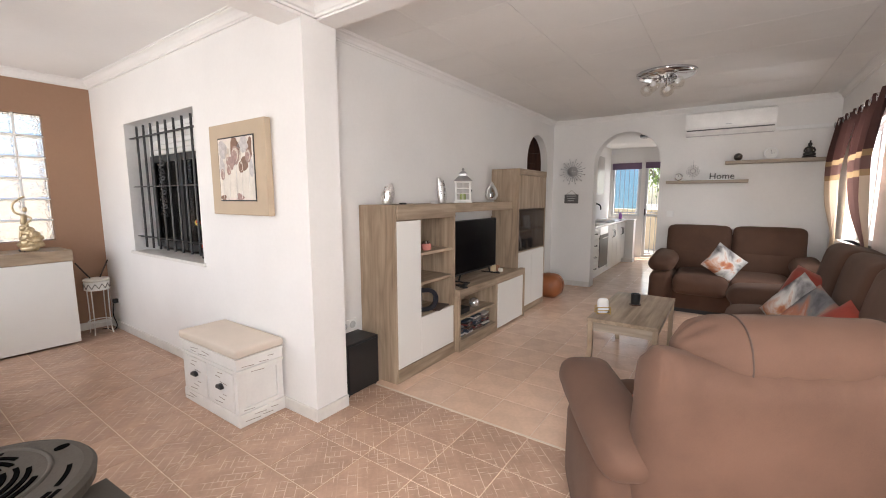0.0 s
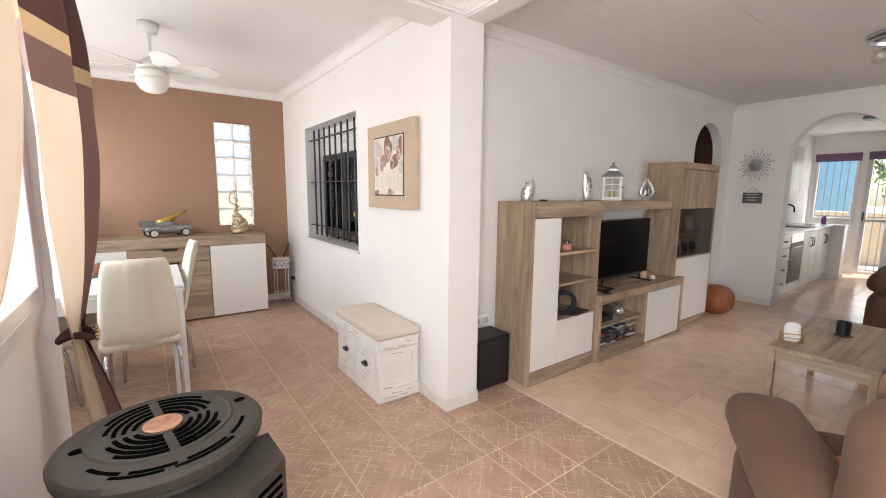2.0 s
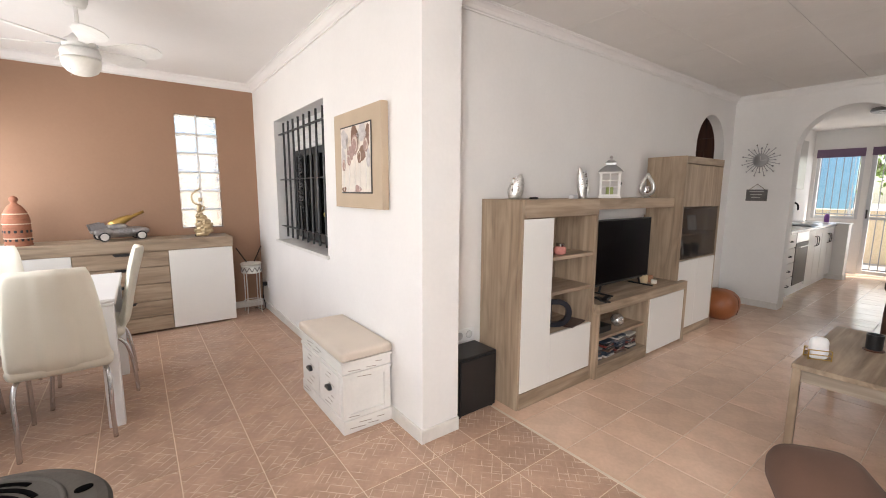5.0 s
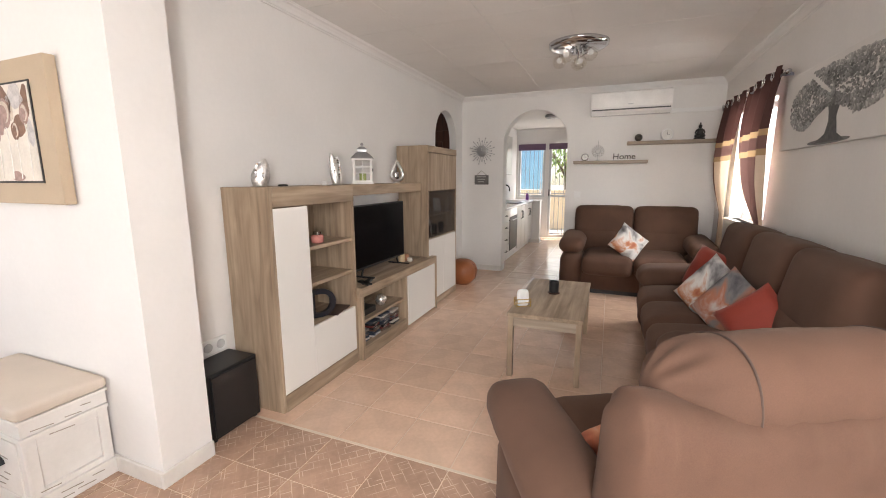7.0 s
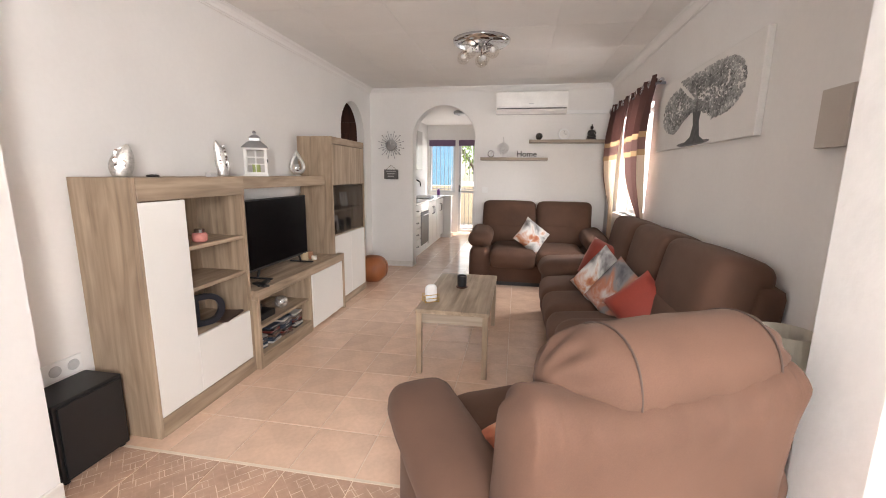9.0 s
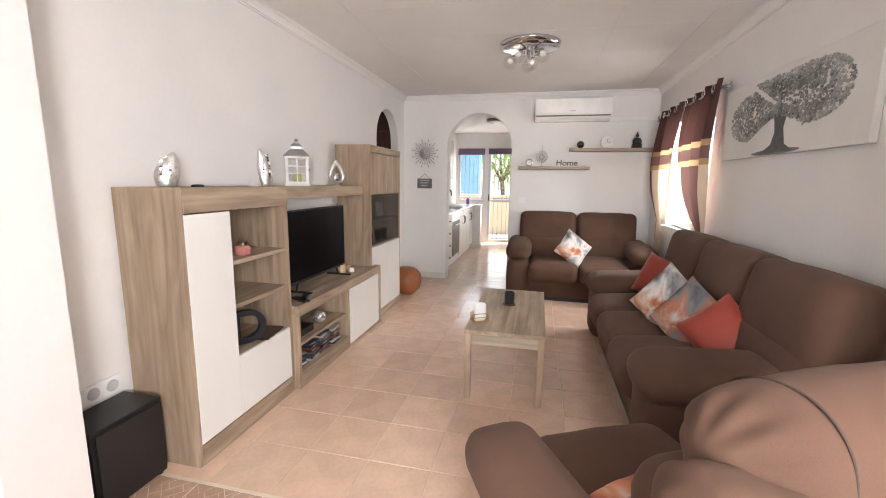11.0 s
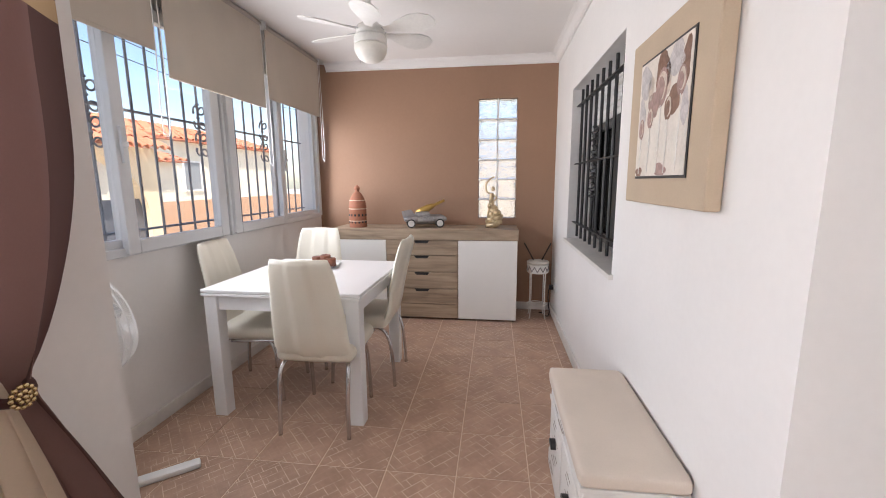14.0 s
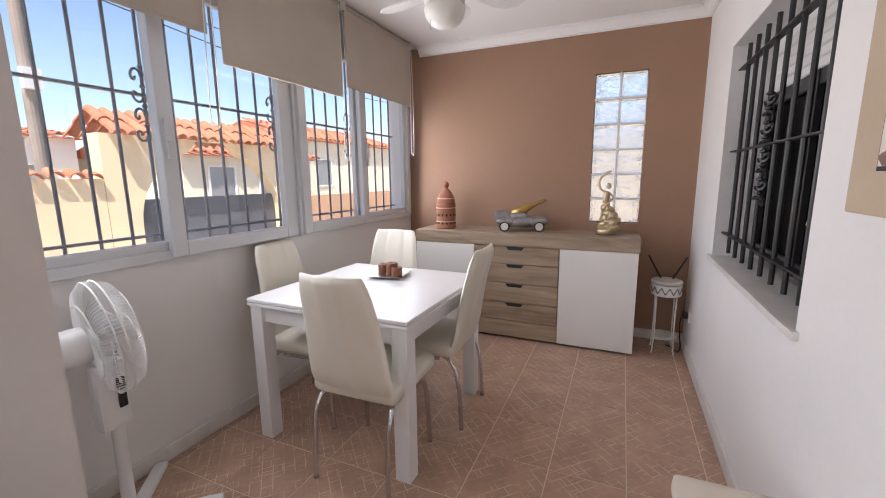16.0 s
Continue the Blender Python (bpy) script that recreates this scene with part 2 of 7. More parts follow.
def soft(sx, sy, sz, r, puff=(0, 0, 0), n=10, wrinkle=0.0, seed=0, m=None, bm=None):
    """A padded, rounded block, centred, with bulging faces and slight creases."""
    bm = bm or bmesh.new()
    hx, hy, hz = sx / 2, sy / 2, sz / 2
    r = min(r, hx * 0.999, hy * 0.999, hz * 0.999)
    cache = {}

    def vert(u):
        key = tuple(round(c, 5) for c in u)
        if key in cache:
            return cache[key]
        q = Vector((u[0] * hx, u[1] * hy, u[2] * hz))
        inner = Vector((max(-(hx - r), min(hx - r, q.x)), max(-(hy - r), min(hy - r, q.y)), max(-(hz - r), min(hz - r, q.z))))
        d = q - inner
        p = inner + (d.normalized() * r if d.length > 1e-9 else d)
        a, b, c = p.x / hx, p.y / hy, p.z / hz
        e = lambda s: max(0.0, 1 - s * s)
        p += Vector((puff[0] * a * e(b) * e(c), puff[1] * b * e(a) * e(c), puff[2] * c * e(a) * e(b)))
        if wrinkle:
            s = Vector((p.x * 9 + seed * 3.1, p.y * 9, p.z * 9))
            p += p.normalized() * wrinkle * (noise.noise(s) + 0.5 * noise.noise(s * 2.7))
        cache[key] = bm.verts.new(m @ p if m else p)
        return cache[key]

    steps = [math.sin((i / n - 0.5) * math.pi * 0.86) / math.sin(0.43 * math.pi) for i in range(n + 1)]
    for ax in range(3):
        for sgn in (-1, 1):
            for i in range(n):
                for j in range(n):
                    quad = []
                    for a, b in ((i, j), (i + 1, j), (i + 1, j + 1), (i, j + 1)):
                        u = [0, 0, 0]
                        u[ax], u[(ax + 1) % 3], u[(ax + 2) % 3] = sgn, steps[a], steps[b]
                        quad.append(vert(u))
                    try:
                        bm.faces.new(quad if sgn > 0 else quad[::-1])
                    except ValueError:
                        pass
    return bm


def prism(outline, z0, z1, bm=None):
    """A flat outline in x and y, raised from z0 to z1."""
    bm = bm or bmesh.new()
    lo = [bm.verts.new((x, y, z0)) for x, y in outline]
    hi = [bm.verts.new((x, y, z1)) for x, y in outline]
    bm.faces.new(lo[::-1]), bm.faces.new(hi)
    for k in range(len(lo)):
        bm.faces.new((lo[k], lo[(k + 1) % len(lo)], hi[(k + 1) % len(lo)], hi[k]))
    return bm


def arch_wall(u0, u1, z1, a0, a1, spring, v0, v1, along):
    """A wall from u0 to u1 with one round-headed opening from a0 to a1; along is 0 for x, 1 for y."""
    bm = bmesh.new()
    c, r = (a0 + a1) / 2, (a1 - a0) / 2
    head = [(c - r * math.cos(math.pi * k / 24), spring + r * math.sin(math.pi * k / 24)) for k in range(25)]
    strips = [[(u0, 0), (a0, 0), (a0, spring), (u0, spring)], [(a1, 0), (u1, 0), (u1, spring), (a1, spring)],
              [(u0, spring), (a0, spring), (a0, z1), (u0, z1)], [(a1, spring), (u1, spring), (u1, z1), (a1, z1)]]
    for (ua, za), (ub, zb) in zip(head, head[1:]):
        strips.append([(ua, za), (ub, zb), (ub, z1), (ua, z1)])
    place = (lambda u, v, z: (u, v, z)) if along == 0 else (lambda u, v, z: (v, u, z))
    for v in (v0, v1):
        for s in strips:
            bm.faces.new([bm.verts.new(place(u, v, z)) for u, z in s])
    rim = [(a0, 0), *head, (a1, 0)]
    outer = [(u0, 0), (u0, z1), (u1, z1), (u1, 0)]
    for line in (rim, outer):
        for (ua, za), (ub, zb) in zip(line, line[1:]):
            bm.faces.new([bm.verts.new(place(u, v, z)) for u, v, z in ((ua, v0, za), (ub, v0, zb), (ub, v1, zb), (ua, v1, za))])
    bmesh.ops.remove_doubles(bm, verts=bm.verts, dist=0.0004)
    return bm


def moulding(points, inward, top, size=0.075, bm=None):
    """A cove cornice along a line of points under a ceiling, growing towards inward."""
    bm = bm or bmesh.new()
    prof = [(0, 0), (0, -1), (0.16, -1), (0.16, -0.86), (0.28, -0.8), (0.4, -0.55), (0.62, -0.32), (0.86, -0.2), (0.86, -0.1), (1, -0.1), (1, 0)]
    for (p, q), w in zip(zip(points, points[1:]), inward):
        ends = []
        for e in (p, q):
            ends.append([bm.verts.new((e[0] + w[0] * a * size, e[1] + w[1] * a * size, top + b * size)) for a, b in prof])
        for k in range(len(prof)):
            j = (k + 1) % len(prof)
            bm.faces.new((ends[0][k], ends[1][k], ends[1][j], ends[0][j]))
        bm.faces.new(ends[0]), bm.faces.new(ends[1][::-1])
    return bm


# ---- plan ----
# pillar corner at the origin; x to the east, y to the north into the living room
WEST, SOUTH, ENTRY_S = -3.435, -2.47, -1.78
LIV_W, LIV_E, LIV_N = -0.29, 2.95, 4.80
STEP_X, EAST = -0.27, 3.6
H_SUN, H_LIV, H_ENT = 2.53, 2.50, 2.46
KIT_N = 8.62

# ---- structure ----
def wall_holes(u0, u1, z1, holes, v0, v1, along):
    """Boxes of a wall from u0 to u1 with square openings (a0, a1, b0, b1)."""
    us = sorted({u0, u1, *[h[0] for h in holes], *[h[1] for h in holes]})
    rows = []
    for a, b in zip(us, us[1:]):
        gaps = sorted((h[2], h[3]) for h in holes if h[0] <= a and h[1] >= b)
        z = 0.0
        for g0, g1 in gaps + [(z1, z1)]:
            if g0 - z > 1e-4:
                rows.append((a, v0, z, b, v1, g0) if along == 0 else (v0, a, z, v1, b, g0))
            z = g1
    bm = boxes(*rows)
    bmesh.ops.remove_doubles(bm, verts=bm.verts, dist=0.0002)
    return bm


TOP = 2.6
setting("wall_west", wall_holes(SOUTH - 0.2, 0.25, TOP, [(-0.766, -0.38, 0.96, 2.148)], WEST - 0.2, WEST, 1), M_BROWN, "brown painted end wall of the dining area", "wall")
setting("wall_north_dining", wall_holes(WEST, 0.0, TOP, [(-2.62, -1.29, 0.865, 2.04)], 0.0, 0.243, 0), M_WALL, "white plastered wall with a barred window", "wall")
setting("wall_south_dining", wall_holes(WEST, STEP_X, TOP, [(-3.40, -0.36, 0.975, 2.3)], SOUTH - 0.2, SOUTH, 0), M_WALL, "white plastered wall under the dining windows", "wall")
setting("wall_step", boxes((STEP_X, SOUTH - 0.2, 0, STEP_X + 0.2, ENTRY_S - 0.2, TOP)), M_WALL, "short white wall return beside the window", "wall")
# The second opening is an added, unseen doorway that admits fill light.
setting("wall_south_entry", wall_holes(STEP_X, EAST + 0.2, TOP, [(-0.06, 1.65, 0.95, 2.2), (1.8, 2.72, 0.0, 2.1)], ENTRY_S - 0.2, ENTRY_S, 0), M_WALL, "white plastered wall with a curtained window", "wall")
setting("wall_east_entry", boxes((EAST, ENTRY_S, 0, EAST + 0.2, 0.0, TOP)), M_WALL, "plain white end wall of the entry", "wall")
setting("wall_stub", boxes((2.59, 0, 0, EAST + 0.2, 0.243, TOP), bevel=0.006), mat("rough_plaster", (0.80, 0.785, 0.765), 0.6, 0, 0.04, 9, 30, 0.6), "rough white plastered wall end beside the armchair", "wall")
setting("wall_living_west", arch_wall(0.243, LIV_N, TOP, 3.79, 4.54, 1.86, LIV_W - 0.10, LIV_W, 1), M_WALL, "white living room wall with a small arch", "wall")
setting("wall_living_north", arch_wall(-0.53, LIV_E + 0.2, TOP, 0.33, 1.2, 1.84, LIV_N, LIV_N + 0.2, 0), M_WALL, "white wall with a round arch to the kitchen", "wall")
setting("wall_living_east", wall_holes(0.243, LIV_N, TOP, [(3.08, 4.12, 0.94, 2.0)], LIV_E, LIV_E + 0.2, 1), M_WALL, "white living room wall behind the sofa", "wall")
setting("wall_kitchen_west", boxes((-0.5, 5.0, 0, -0.3, KIT_N, TOP)), M_WALL, "white kitchen wall", "wall")
setting("wall_kitchen_east", boxes((1.7, 5.0, 0, 1.9, KIT_N, TOP)), M_WALL, "white kitchen wall", "wall")
setting("wall_kitchen_north", wall_holes(-0.5, 1.9, TOP, [(-0.25, 0.36, 0.93, 2.12), (0.44, 1.5, 0.0, 2.12)], KIT_N, KIT_N + 0.2, 0), M_WALL, "kitchen wall with window and terrace door", "wall")
# Assumed side rooms; their dimness is put into a darker wall colour.
DARKROOM = mat("dim_room_shade", (0.5, 0.47, 0.44), 0.8)
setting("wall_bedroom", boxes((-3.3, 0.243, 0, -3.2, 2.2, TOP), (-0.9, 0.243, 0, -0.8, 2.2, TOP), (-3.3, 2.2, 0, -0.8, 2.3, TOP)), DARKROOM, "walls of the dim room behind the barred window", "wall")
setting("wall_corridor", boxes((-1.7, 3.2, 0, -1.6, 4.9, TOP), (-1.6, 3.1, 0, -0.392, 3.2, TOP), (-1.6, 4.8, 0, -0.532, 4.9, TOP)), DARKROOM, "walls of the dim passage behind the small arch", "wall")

# floors under the tiles
M_GROUT = mat("cement_grout", (0.74, 0.60, 0.47), 0.85, 0, 0.1, 8, 80, 0.3)
floor_sun = setting("floor_sunroom", boxes((WEST - 0.2, SOUTH - 0.2, -0.12, EAST + 0.2, 0.575, -0.0025)), M_GROUT, "terracotta patterned tile floor of the sunroom", "floor")
floor_liv = setting("floor_living", boxes((-0.55, 0.577, -0.12, LIV_E + 0.2, KIT_N + 0.2, -0.0025)), mat("beige_grout", (0.66, 0.52, 0.40), 0.8, 0, 0.1, 8, 80, 0.2), "beige ceramic tile floor of the living room", "floor")
# Same darkened colour stands for the dimness on this floor.
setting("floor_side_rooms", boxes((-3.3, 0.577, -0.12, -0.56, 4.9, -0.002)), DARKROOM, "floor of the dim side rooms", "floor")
setting("door_threshold", boxes((LIV_W + 0.02, 0.567, -0.004, 2.94, 0.583, 0.002)), mat("threshold_strip", (0.66, 0.56, 0.44), 0.5), "pale strip between the two tile floors", "trim")

# ceilings, beams and an unseen roof slab
setting("ceiling_dining", boxes((WEST, SOUTH, H_SUN, -0.2, 0.0, TOP)), M_CEIL, "white smooth dining ceiling", "ceiling")
setting("ceiling_entry", boxes((0.0, ENTRY_S, H_ENT, EAST, 0.10, TOP)), M_CEIL, "white smooth entry ceiling", "ceiling")
setting("beam_dining", boxes((-0.2, SOUTH, 2.35, 0.0, -0.002, TOP), bevel=0.004), M_CEIL, "white beam between dining area and entry", "beam")
setting("beam_living", boxes((0.002, 0.10, 2.36, 2.59, 0.243, TOP), bevel=0.004), M_CEIL, "white beam between entry and living room", "beam")
panels = []
for i in range(-3, 5):
    for j in range(-2, 8):
        x0, y0 = 0.845 + 0.6 * i, 0.806 + 0.6 * j
        a0, a1, b0, b1 = max(x0 + 0.002, LIV_W), min(x0 + 0.598, LIV_E), max(y0 + 0.002, 0.245), min(y0 + 0.598, LIV_N)
        if a1 - a0 > 0.02 and b1 - b0 > 0.02:
            panels.append((a0, b0, H_LIV, a1, b1, H_LIV + 0.02))
setting("ceiling_living", boxes(*panels, (LIV_W, 0.243, H_LIV + 0.004, LIV_E, LIV_N, TOP)), M_PANEL, "white panelled ceiling with thin joints", "ceiling")
setting("ceiling_kitchen", boxes((-0.3, 5.0, 2.45, 1.7, KIT_N, TOP)), M_CEIL, "white kitchen ceiling", "ceiling")
# Unseen slab laid over all rooms to stop sky light at the gaps.
setting("roof", boxes((WEST - 0.25, SOUTH - 0.25, TOP + 0.002, EAST + 0.25, KIT_N + 0.25, TOP + 0.15)), M_GREYSILL, "unseen flat slab added to keep sky light out", "roof")
c = moulding([(WEST, -2.33), (WEST, 0)], [(1, 0)], H_SUN)
moulding([(WEST, 0), (-0.2, 0)], [(0, -1)], H_SUN, bm=c)
setting("cornice_dining", c, M_TRIM, "white moulded cornice of the dining ceiling", "trim")
c = moulding([(0.0, ENTRY_S), (0.0, 0.10)], [(1, 0)], H_ENT, 0.09)
moulding([(0.0, 0.10), (EAST, 0.10)], [(0, -1)], H_ENT, 0.09, bm=c)
setting("cornice_entry", c, M_TRIM, "white moulded cornice round the entry ceiling", "trim")
c = moulding([(LIV_W, 0.243), (LIV_W, LIV_N)], [(1, 0)], H_LIV, 0.065)
moulding([(LIV_W, LIV_N), (LIV_E, LIV_N)], [(0, -1)], H_LIV, 0.065, bm=c)
moulding([(LIV_E, LIV_N), (LIV_E, 0.243)], [(-1, 0)], H_LIV, 0.065, bm=c)
setting("cornice_living", c, M_TRIM, "white moulded cornice of the living room", "trim")
B = 0.016
setting("baseboard", boxes((WEST, -B, 0, 0.0, 0.0, 0.078), (0.0, -B, 0, B, 0.243, 0.078), (WEST, SOUTH, 0, WEST + B, -B, 0.078), (WEST + B, SOUTH, 0, STEP_X - B, SOUTH + B, 0.078),
        (STEP_X - B, SOUTH + B, 0, STEP_X, ENTRY_S + B, 0.078), (STEP_X, ENTRY_S, 0, EAST, ENTRY_S + B, 0.078),
        (LIV_W, 0.245, 0, LIV_W + B, 3.79, 0.078), (LIV_W, 4.54, 0, LIV_W + B, LIV_N, 0.078), (LIV_W + B, LIV_N - B, 0, 0.33, LIV_N, 0.078), (1.2, LIV_N - B, 0, LIV_E, LIV_N, 0.078),
        (LIV_E - B, 0.245, 0, LIV_E, LIV_N - B, 0.078), (2.59 - B, 0.0, 0, 2.59, 0.243, 0.078), (2.59 - B, -B, 0, EAST, 0.0, 0.078), bevel=0.003, seg=1), M_BASE, "pale marble skirting", "trim")


# ---- windows ----
def sash(x0, x1, z0, z1, y, parent, w=0.055, d=0.04):
    """One window wing with its pane in the plane y."""
    fr = part("window_frame", boxes((x0, y - d / 2, z0, x0 + w, y + d / 2, z1), (x1 - w, y - d / 2, z0, x1, y + d / 2, z1), (x0 + w, y - d / 2, z0, x1 - w, y + d / 2, z0 + w), (x0 + w, y - d / 2, z1 - w, x1 - w, y + d / 2, z1), bevel=0.004, seg=1), M_ALU, parent)
    p = part("pane", boxes((x0 + w, y - 0.004, z0 + w, x1 - w, y + 0.004, z1 - w)), M_GLASS, fr)
    p.visible_shadow = False
    return fr


def scrollwork(parent, x, z0, rows, r, thick, material):
    """Curled iron ornament climbing an upright bar: pairs of open spirals with a collar between them."""
    for k in range(rows):
        z = z0 + k * r * 2.9
        for s in (1, -1):
            q = 1 if k % 2 else -1
            pts = [(x + s * (0.006 + r * 0.9 - r * (0.95 - 0.04 * t) * math.cos(0.40 * t)), 0.012 * math.sin(0.3 * t), z + q * r * (1.15 - 0.05 * t) * math.sin(0.40 * t)) for t in range(17)]
            part("scroll", tube(pts, thick, 5), material, parent)
        part("collar", lathe([(thick * 1.2, -0.008), (thick * 2.1, -0.004), (thick * 2.1, 0.004), (thick * 1.2, 0.008)], 10), material, parent, at=Matrix.Translation((x, 0, z + r * 1.45)))


for nm, x0, x1 in (("window_1", -1.80, -0.36), ("window_2", -3.40, -1.85)):
    w = tagged(new(nm), "white aluminium sliding window behind iron bars", "window", kind="structure")
    w.matrix_basis = pose(0, SOUTH, 0)
    part("outer_frame", boxes((x0, -0.035, 0.99, x0 + 0.045, 0.03, 2.3), (x1 - 0.045, -0.035, 0.975, x1, 0.03, 2.3), (x0 + 0.045, -0.035, 0.975, x1 - 0.045, 0.03, 1.02), (x0 + 0.045, -0.035, 2.255, x1 - 0.045, 0.03, 2.3), bevel=0.003, seg=1), M_ALU, w)
    xm = -2.585 if nm == "window_2" else -1.04
    a, b = (x0 + 0.02, xm + 0.05), (xm - 0.03, x1 - 0.02)
    if nm == "window_1":
        s1, s2 = sash(a[0], a[1], 0.985, 2.26, 0.035, w, 0.07), sash(b[0], b[1], 1.0, 2.26, -0.02, w, 0.06)
    else:
        s1, s2 = sash(b[0], b[1], 0.985, 2.26, 0.035, w, 0.07), sash(a[0], a[1], 1.0, 2.26, -0.02, w, 0.06)
    h = xm + (0.02 if nm == "window_1" else -0.02)
    part("handle", boxes((h - 0.012, 0.055, 1.44, h + 0.012, 0.075, 1.62), (h - 0.01, 0.075, 1.52, h + 0.03, 0.09, 1.545), bevel=0.004), M_ALU, s1)
setting("window_mullion", boxes((-1.85, SOUTH - 0.04, 0.975, -1.80, SOUTH + 0.01, 2.3)), M_ALU, "white post between the dining windows", "trim")
setting("window_sill_dining", boxes((-3.42, SOUTH - 0.24, 0.945, -0.33, SOUTH - 0.09, 0.973), bevel=0.004), M_BASE, "outer stone sill of the dining windows", "trim")
grille = thing("window_grille", -1.83, SOUTH - 0.17, 0.975, "grey wrought-iron window bars with scrolls", "window bars")
for k in range(23):
    x = 1.415 - 0.133 * k
    part("bar", tube([(x, 0, 0), (x, 0, 1.32)], 0.0078, 8), M_GREYIRON, grille)
for z in (0.10, 0.77):
    part("rail", boxes((-1.56, -0.012, z - 0.006, 1.46, 0.012, z + 0.006)), M_GREYIRON, grille)
for k in (5, 11, 17):
    scrollwork(grille, 1.415 - 0.133 * k, 0.585, 4, 0.031, 0.0062, M_GREYIRON)

# glass-block slot in the brown wall
gb = tagged(new("window_6"), "glass block window of twelve textured blocks", "window", kind="structure")
M_BLOCK = glass("pressed_glass", (0.98, 0.98, 0.97), 0.06, thin=False)
nb = M_BLOCK.node_tree.nodes
vb, bb = nb.new("ShaderNodeTexNoise"), nb.new("ShaderNodeBump")
vb.inputs["Scale"].default_value, vb.inputs["Distortion"].default_value = 22, 1.8
bb.inputs["Strength"].default_value, bb.inputs["Distance"].default_value = 1.0, 0.016
cb = nb.new("ShaderNodeTexCoord")
M_BLOCK.node_tree.links.new(cb.outputs["Object"], vb.inputs[0])
M_BLOCK.node_tree.links.new(vb.outputs[0], bb.inputs["Height"])
M_BLOCK.node_tree.links.new(bb.outputs[0], nb["Principled BSDF"].inputs["Normal"])
bw, bh = 0.386 / 2, 1.188 / 6
for i in range(2):
    for j in range(6):
        y0, z0 = -0.766 + bw * i, 0.96 + bh * j
        p = part("glass_block", boxes((WEST - 0.12, y0 + 0.0065, z0 + 0.0065, WEST - 0.012, y0 + bw - 0.0065, z0 + bh - 0.0065), bevel=0.012), M_BLOCK, gb)
        p.visible_shadow = False
part("mortar", boxes(*[(WEST - 0.11, -0.766, 0.96 + bh * j - 0.006, WEST - 0.006, -0.38, 0.96 + bh * j + 0.006) for j in range(1, 6)], (WEST - 0.108, -0.766 + bw - 0.006, 0.96, WEST - 0.008, -0.766 + bw + 0.006, 2.148)), M_WALL, gb)

# barred window in the inner wall
w5 = tagged(new("window_5"), "dark framed window with black iron bars and marble sill", "window", kind="structure")
part("reveal", boxes((-2.62, 0.001, 0.87, -2.616, 0.2, 2.04), (-1.294, 0.001, 0.87, -1.29, 0.2, 2.04), (-2.616, 0.001, 2.036, -1.294, 0.2, 2.04)), M_GREYSILL, w5)
part("window_sill", boxes((-2.66, -0.022, 0.845, -1.26, 0.2, 0.872), bevel=0.004), M_BASE, w5, "grey veined marble sill")
M_DARKALU = mat("dark_bronze_aluminium", (0.02, 0.02, 0.022), 0.35)
part("window_frame", boxes((-2.616, 0.19, 0.9, -2.56, 0.235, 1.76), (-1.35, 0.19, 0.9, -1.294, 0.235, 1.76), (-2.06, 0.185, 0.9, -1.97, 0.235, 1.76), (-2.56, 0.19, 0.9, -2.06, 0.235, 0.96), (-1.97, 0.19, 0.9, -1.35, 0.235, 0.96), (-2.56, 0.19, 1.70, -2.06, 0.235, 1.76), (-1.97, 0.19, 1.70, -1.35, 0.235, 1.76)), M_DARKALU, w5)
for a, b in ((-2.56, -2.06), (-1.97, -1.35)):
    part("pane", boxes((a, 0.208, 0.96, b, 0.214, 1.70)), glass("dim_glass_%d" % int(-a * 10), (0.5, 0.52, 0.55), clear=0.6), w5)
for k in range(6):
    boxes_row = boxes((-2.616, 0.19, 1.765 + 0.046 * k, -1.294, 0.215, 1.765 + 0.046 * k + 0.043), bevel=0.006, seg=1)
    part("shutter_slat", boxes_row, M_WHITEPL, w5)
g5 = thing("iron_grille", -1.955, 0.05, 0.89, "black iron grille of upright bars and flat rails", "window bars")
for k in range(9):
    x = -0.52 + 0.1475 * k
    part("bar", tube([(x, 0, 0.02), (x, 0, 1.12)], 0.0100, 8), M_BLACKIRON, g5)
for z in (0.12, 0.58, 1.02):
    part("rail", boxes((-0.66, -0.016, z - 0.004, 0.66, 0.016, z + 0.004)), M_BLACKIRON, g5)
scrollwork(g5, -0.0775, 0.34, 8, 0.021, 0.008, M_BLACKIRON)

# curtained window of the entry
w3 = tagged(new("window_3"), "white aluminium sliding window behind striped curtains", "window", kind="structure")
w3.matrix_basis = pose(0, ENTRY_S, 0)
part("outer_frame", boxes((-0.06, -0.09, 0.95, -0.01, 0.012, 2.2), (1.6, -0.09, 0.95, 1.65, 0.012, 2.2), (-0.01, -0.09, 0.95, 1.6, 0.012, 1.0), (-0.01, -0.09, 2.15, 1.6, 0.012, 2.2), bevel=0.003, seg=1), M_ALU, w3)
for k, (a, b) in enumerate(((0.0, 0.82), (0.77, 1.59))):
    sash(a, b, 0.99, 2.16, (-0.01, -0.05)[k], w3, 0.06)

# living room window to the east
w4 = tagged(new("window_4"), "white window behind striped curtains", "window", kind="structure")
w4.matrix_basis = pose(LIV_E + 0.1, 3.6, 0, 0, 0, 90)
sash(-0.52, 0.02, 0.94, 2.0, 0.0, w4)
sash(-0.02, 0.52, 0.94, 2.0, -0.03, w4)
part("window_sill", boxes((-0.54, 0.02, 0.92, 0.54, 0.14, 0.94), bevel=0.004), M_BASE, w4)

# added unseen doorway behind camera for fill light, leaf folded back against wall
d2 = tagged(new("door_2"), "white entrance door standing open, added out of view", "door", kind="structure")
d2.matrix_basis = pose(2.76, ENTRY_S - 0.2, 0)
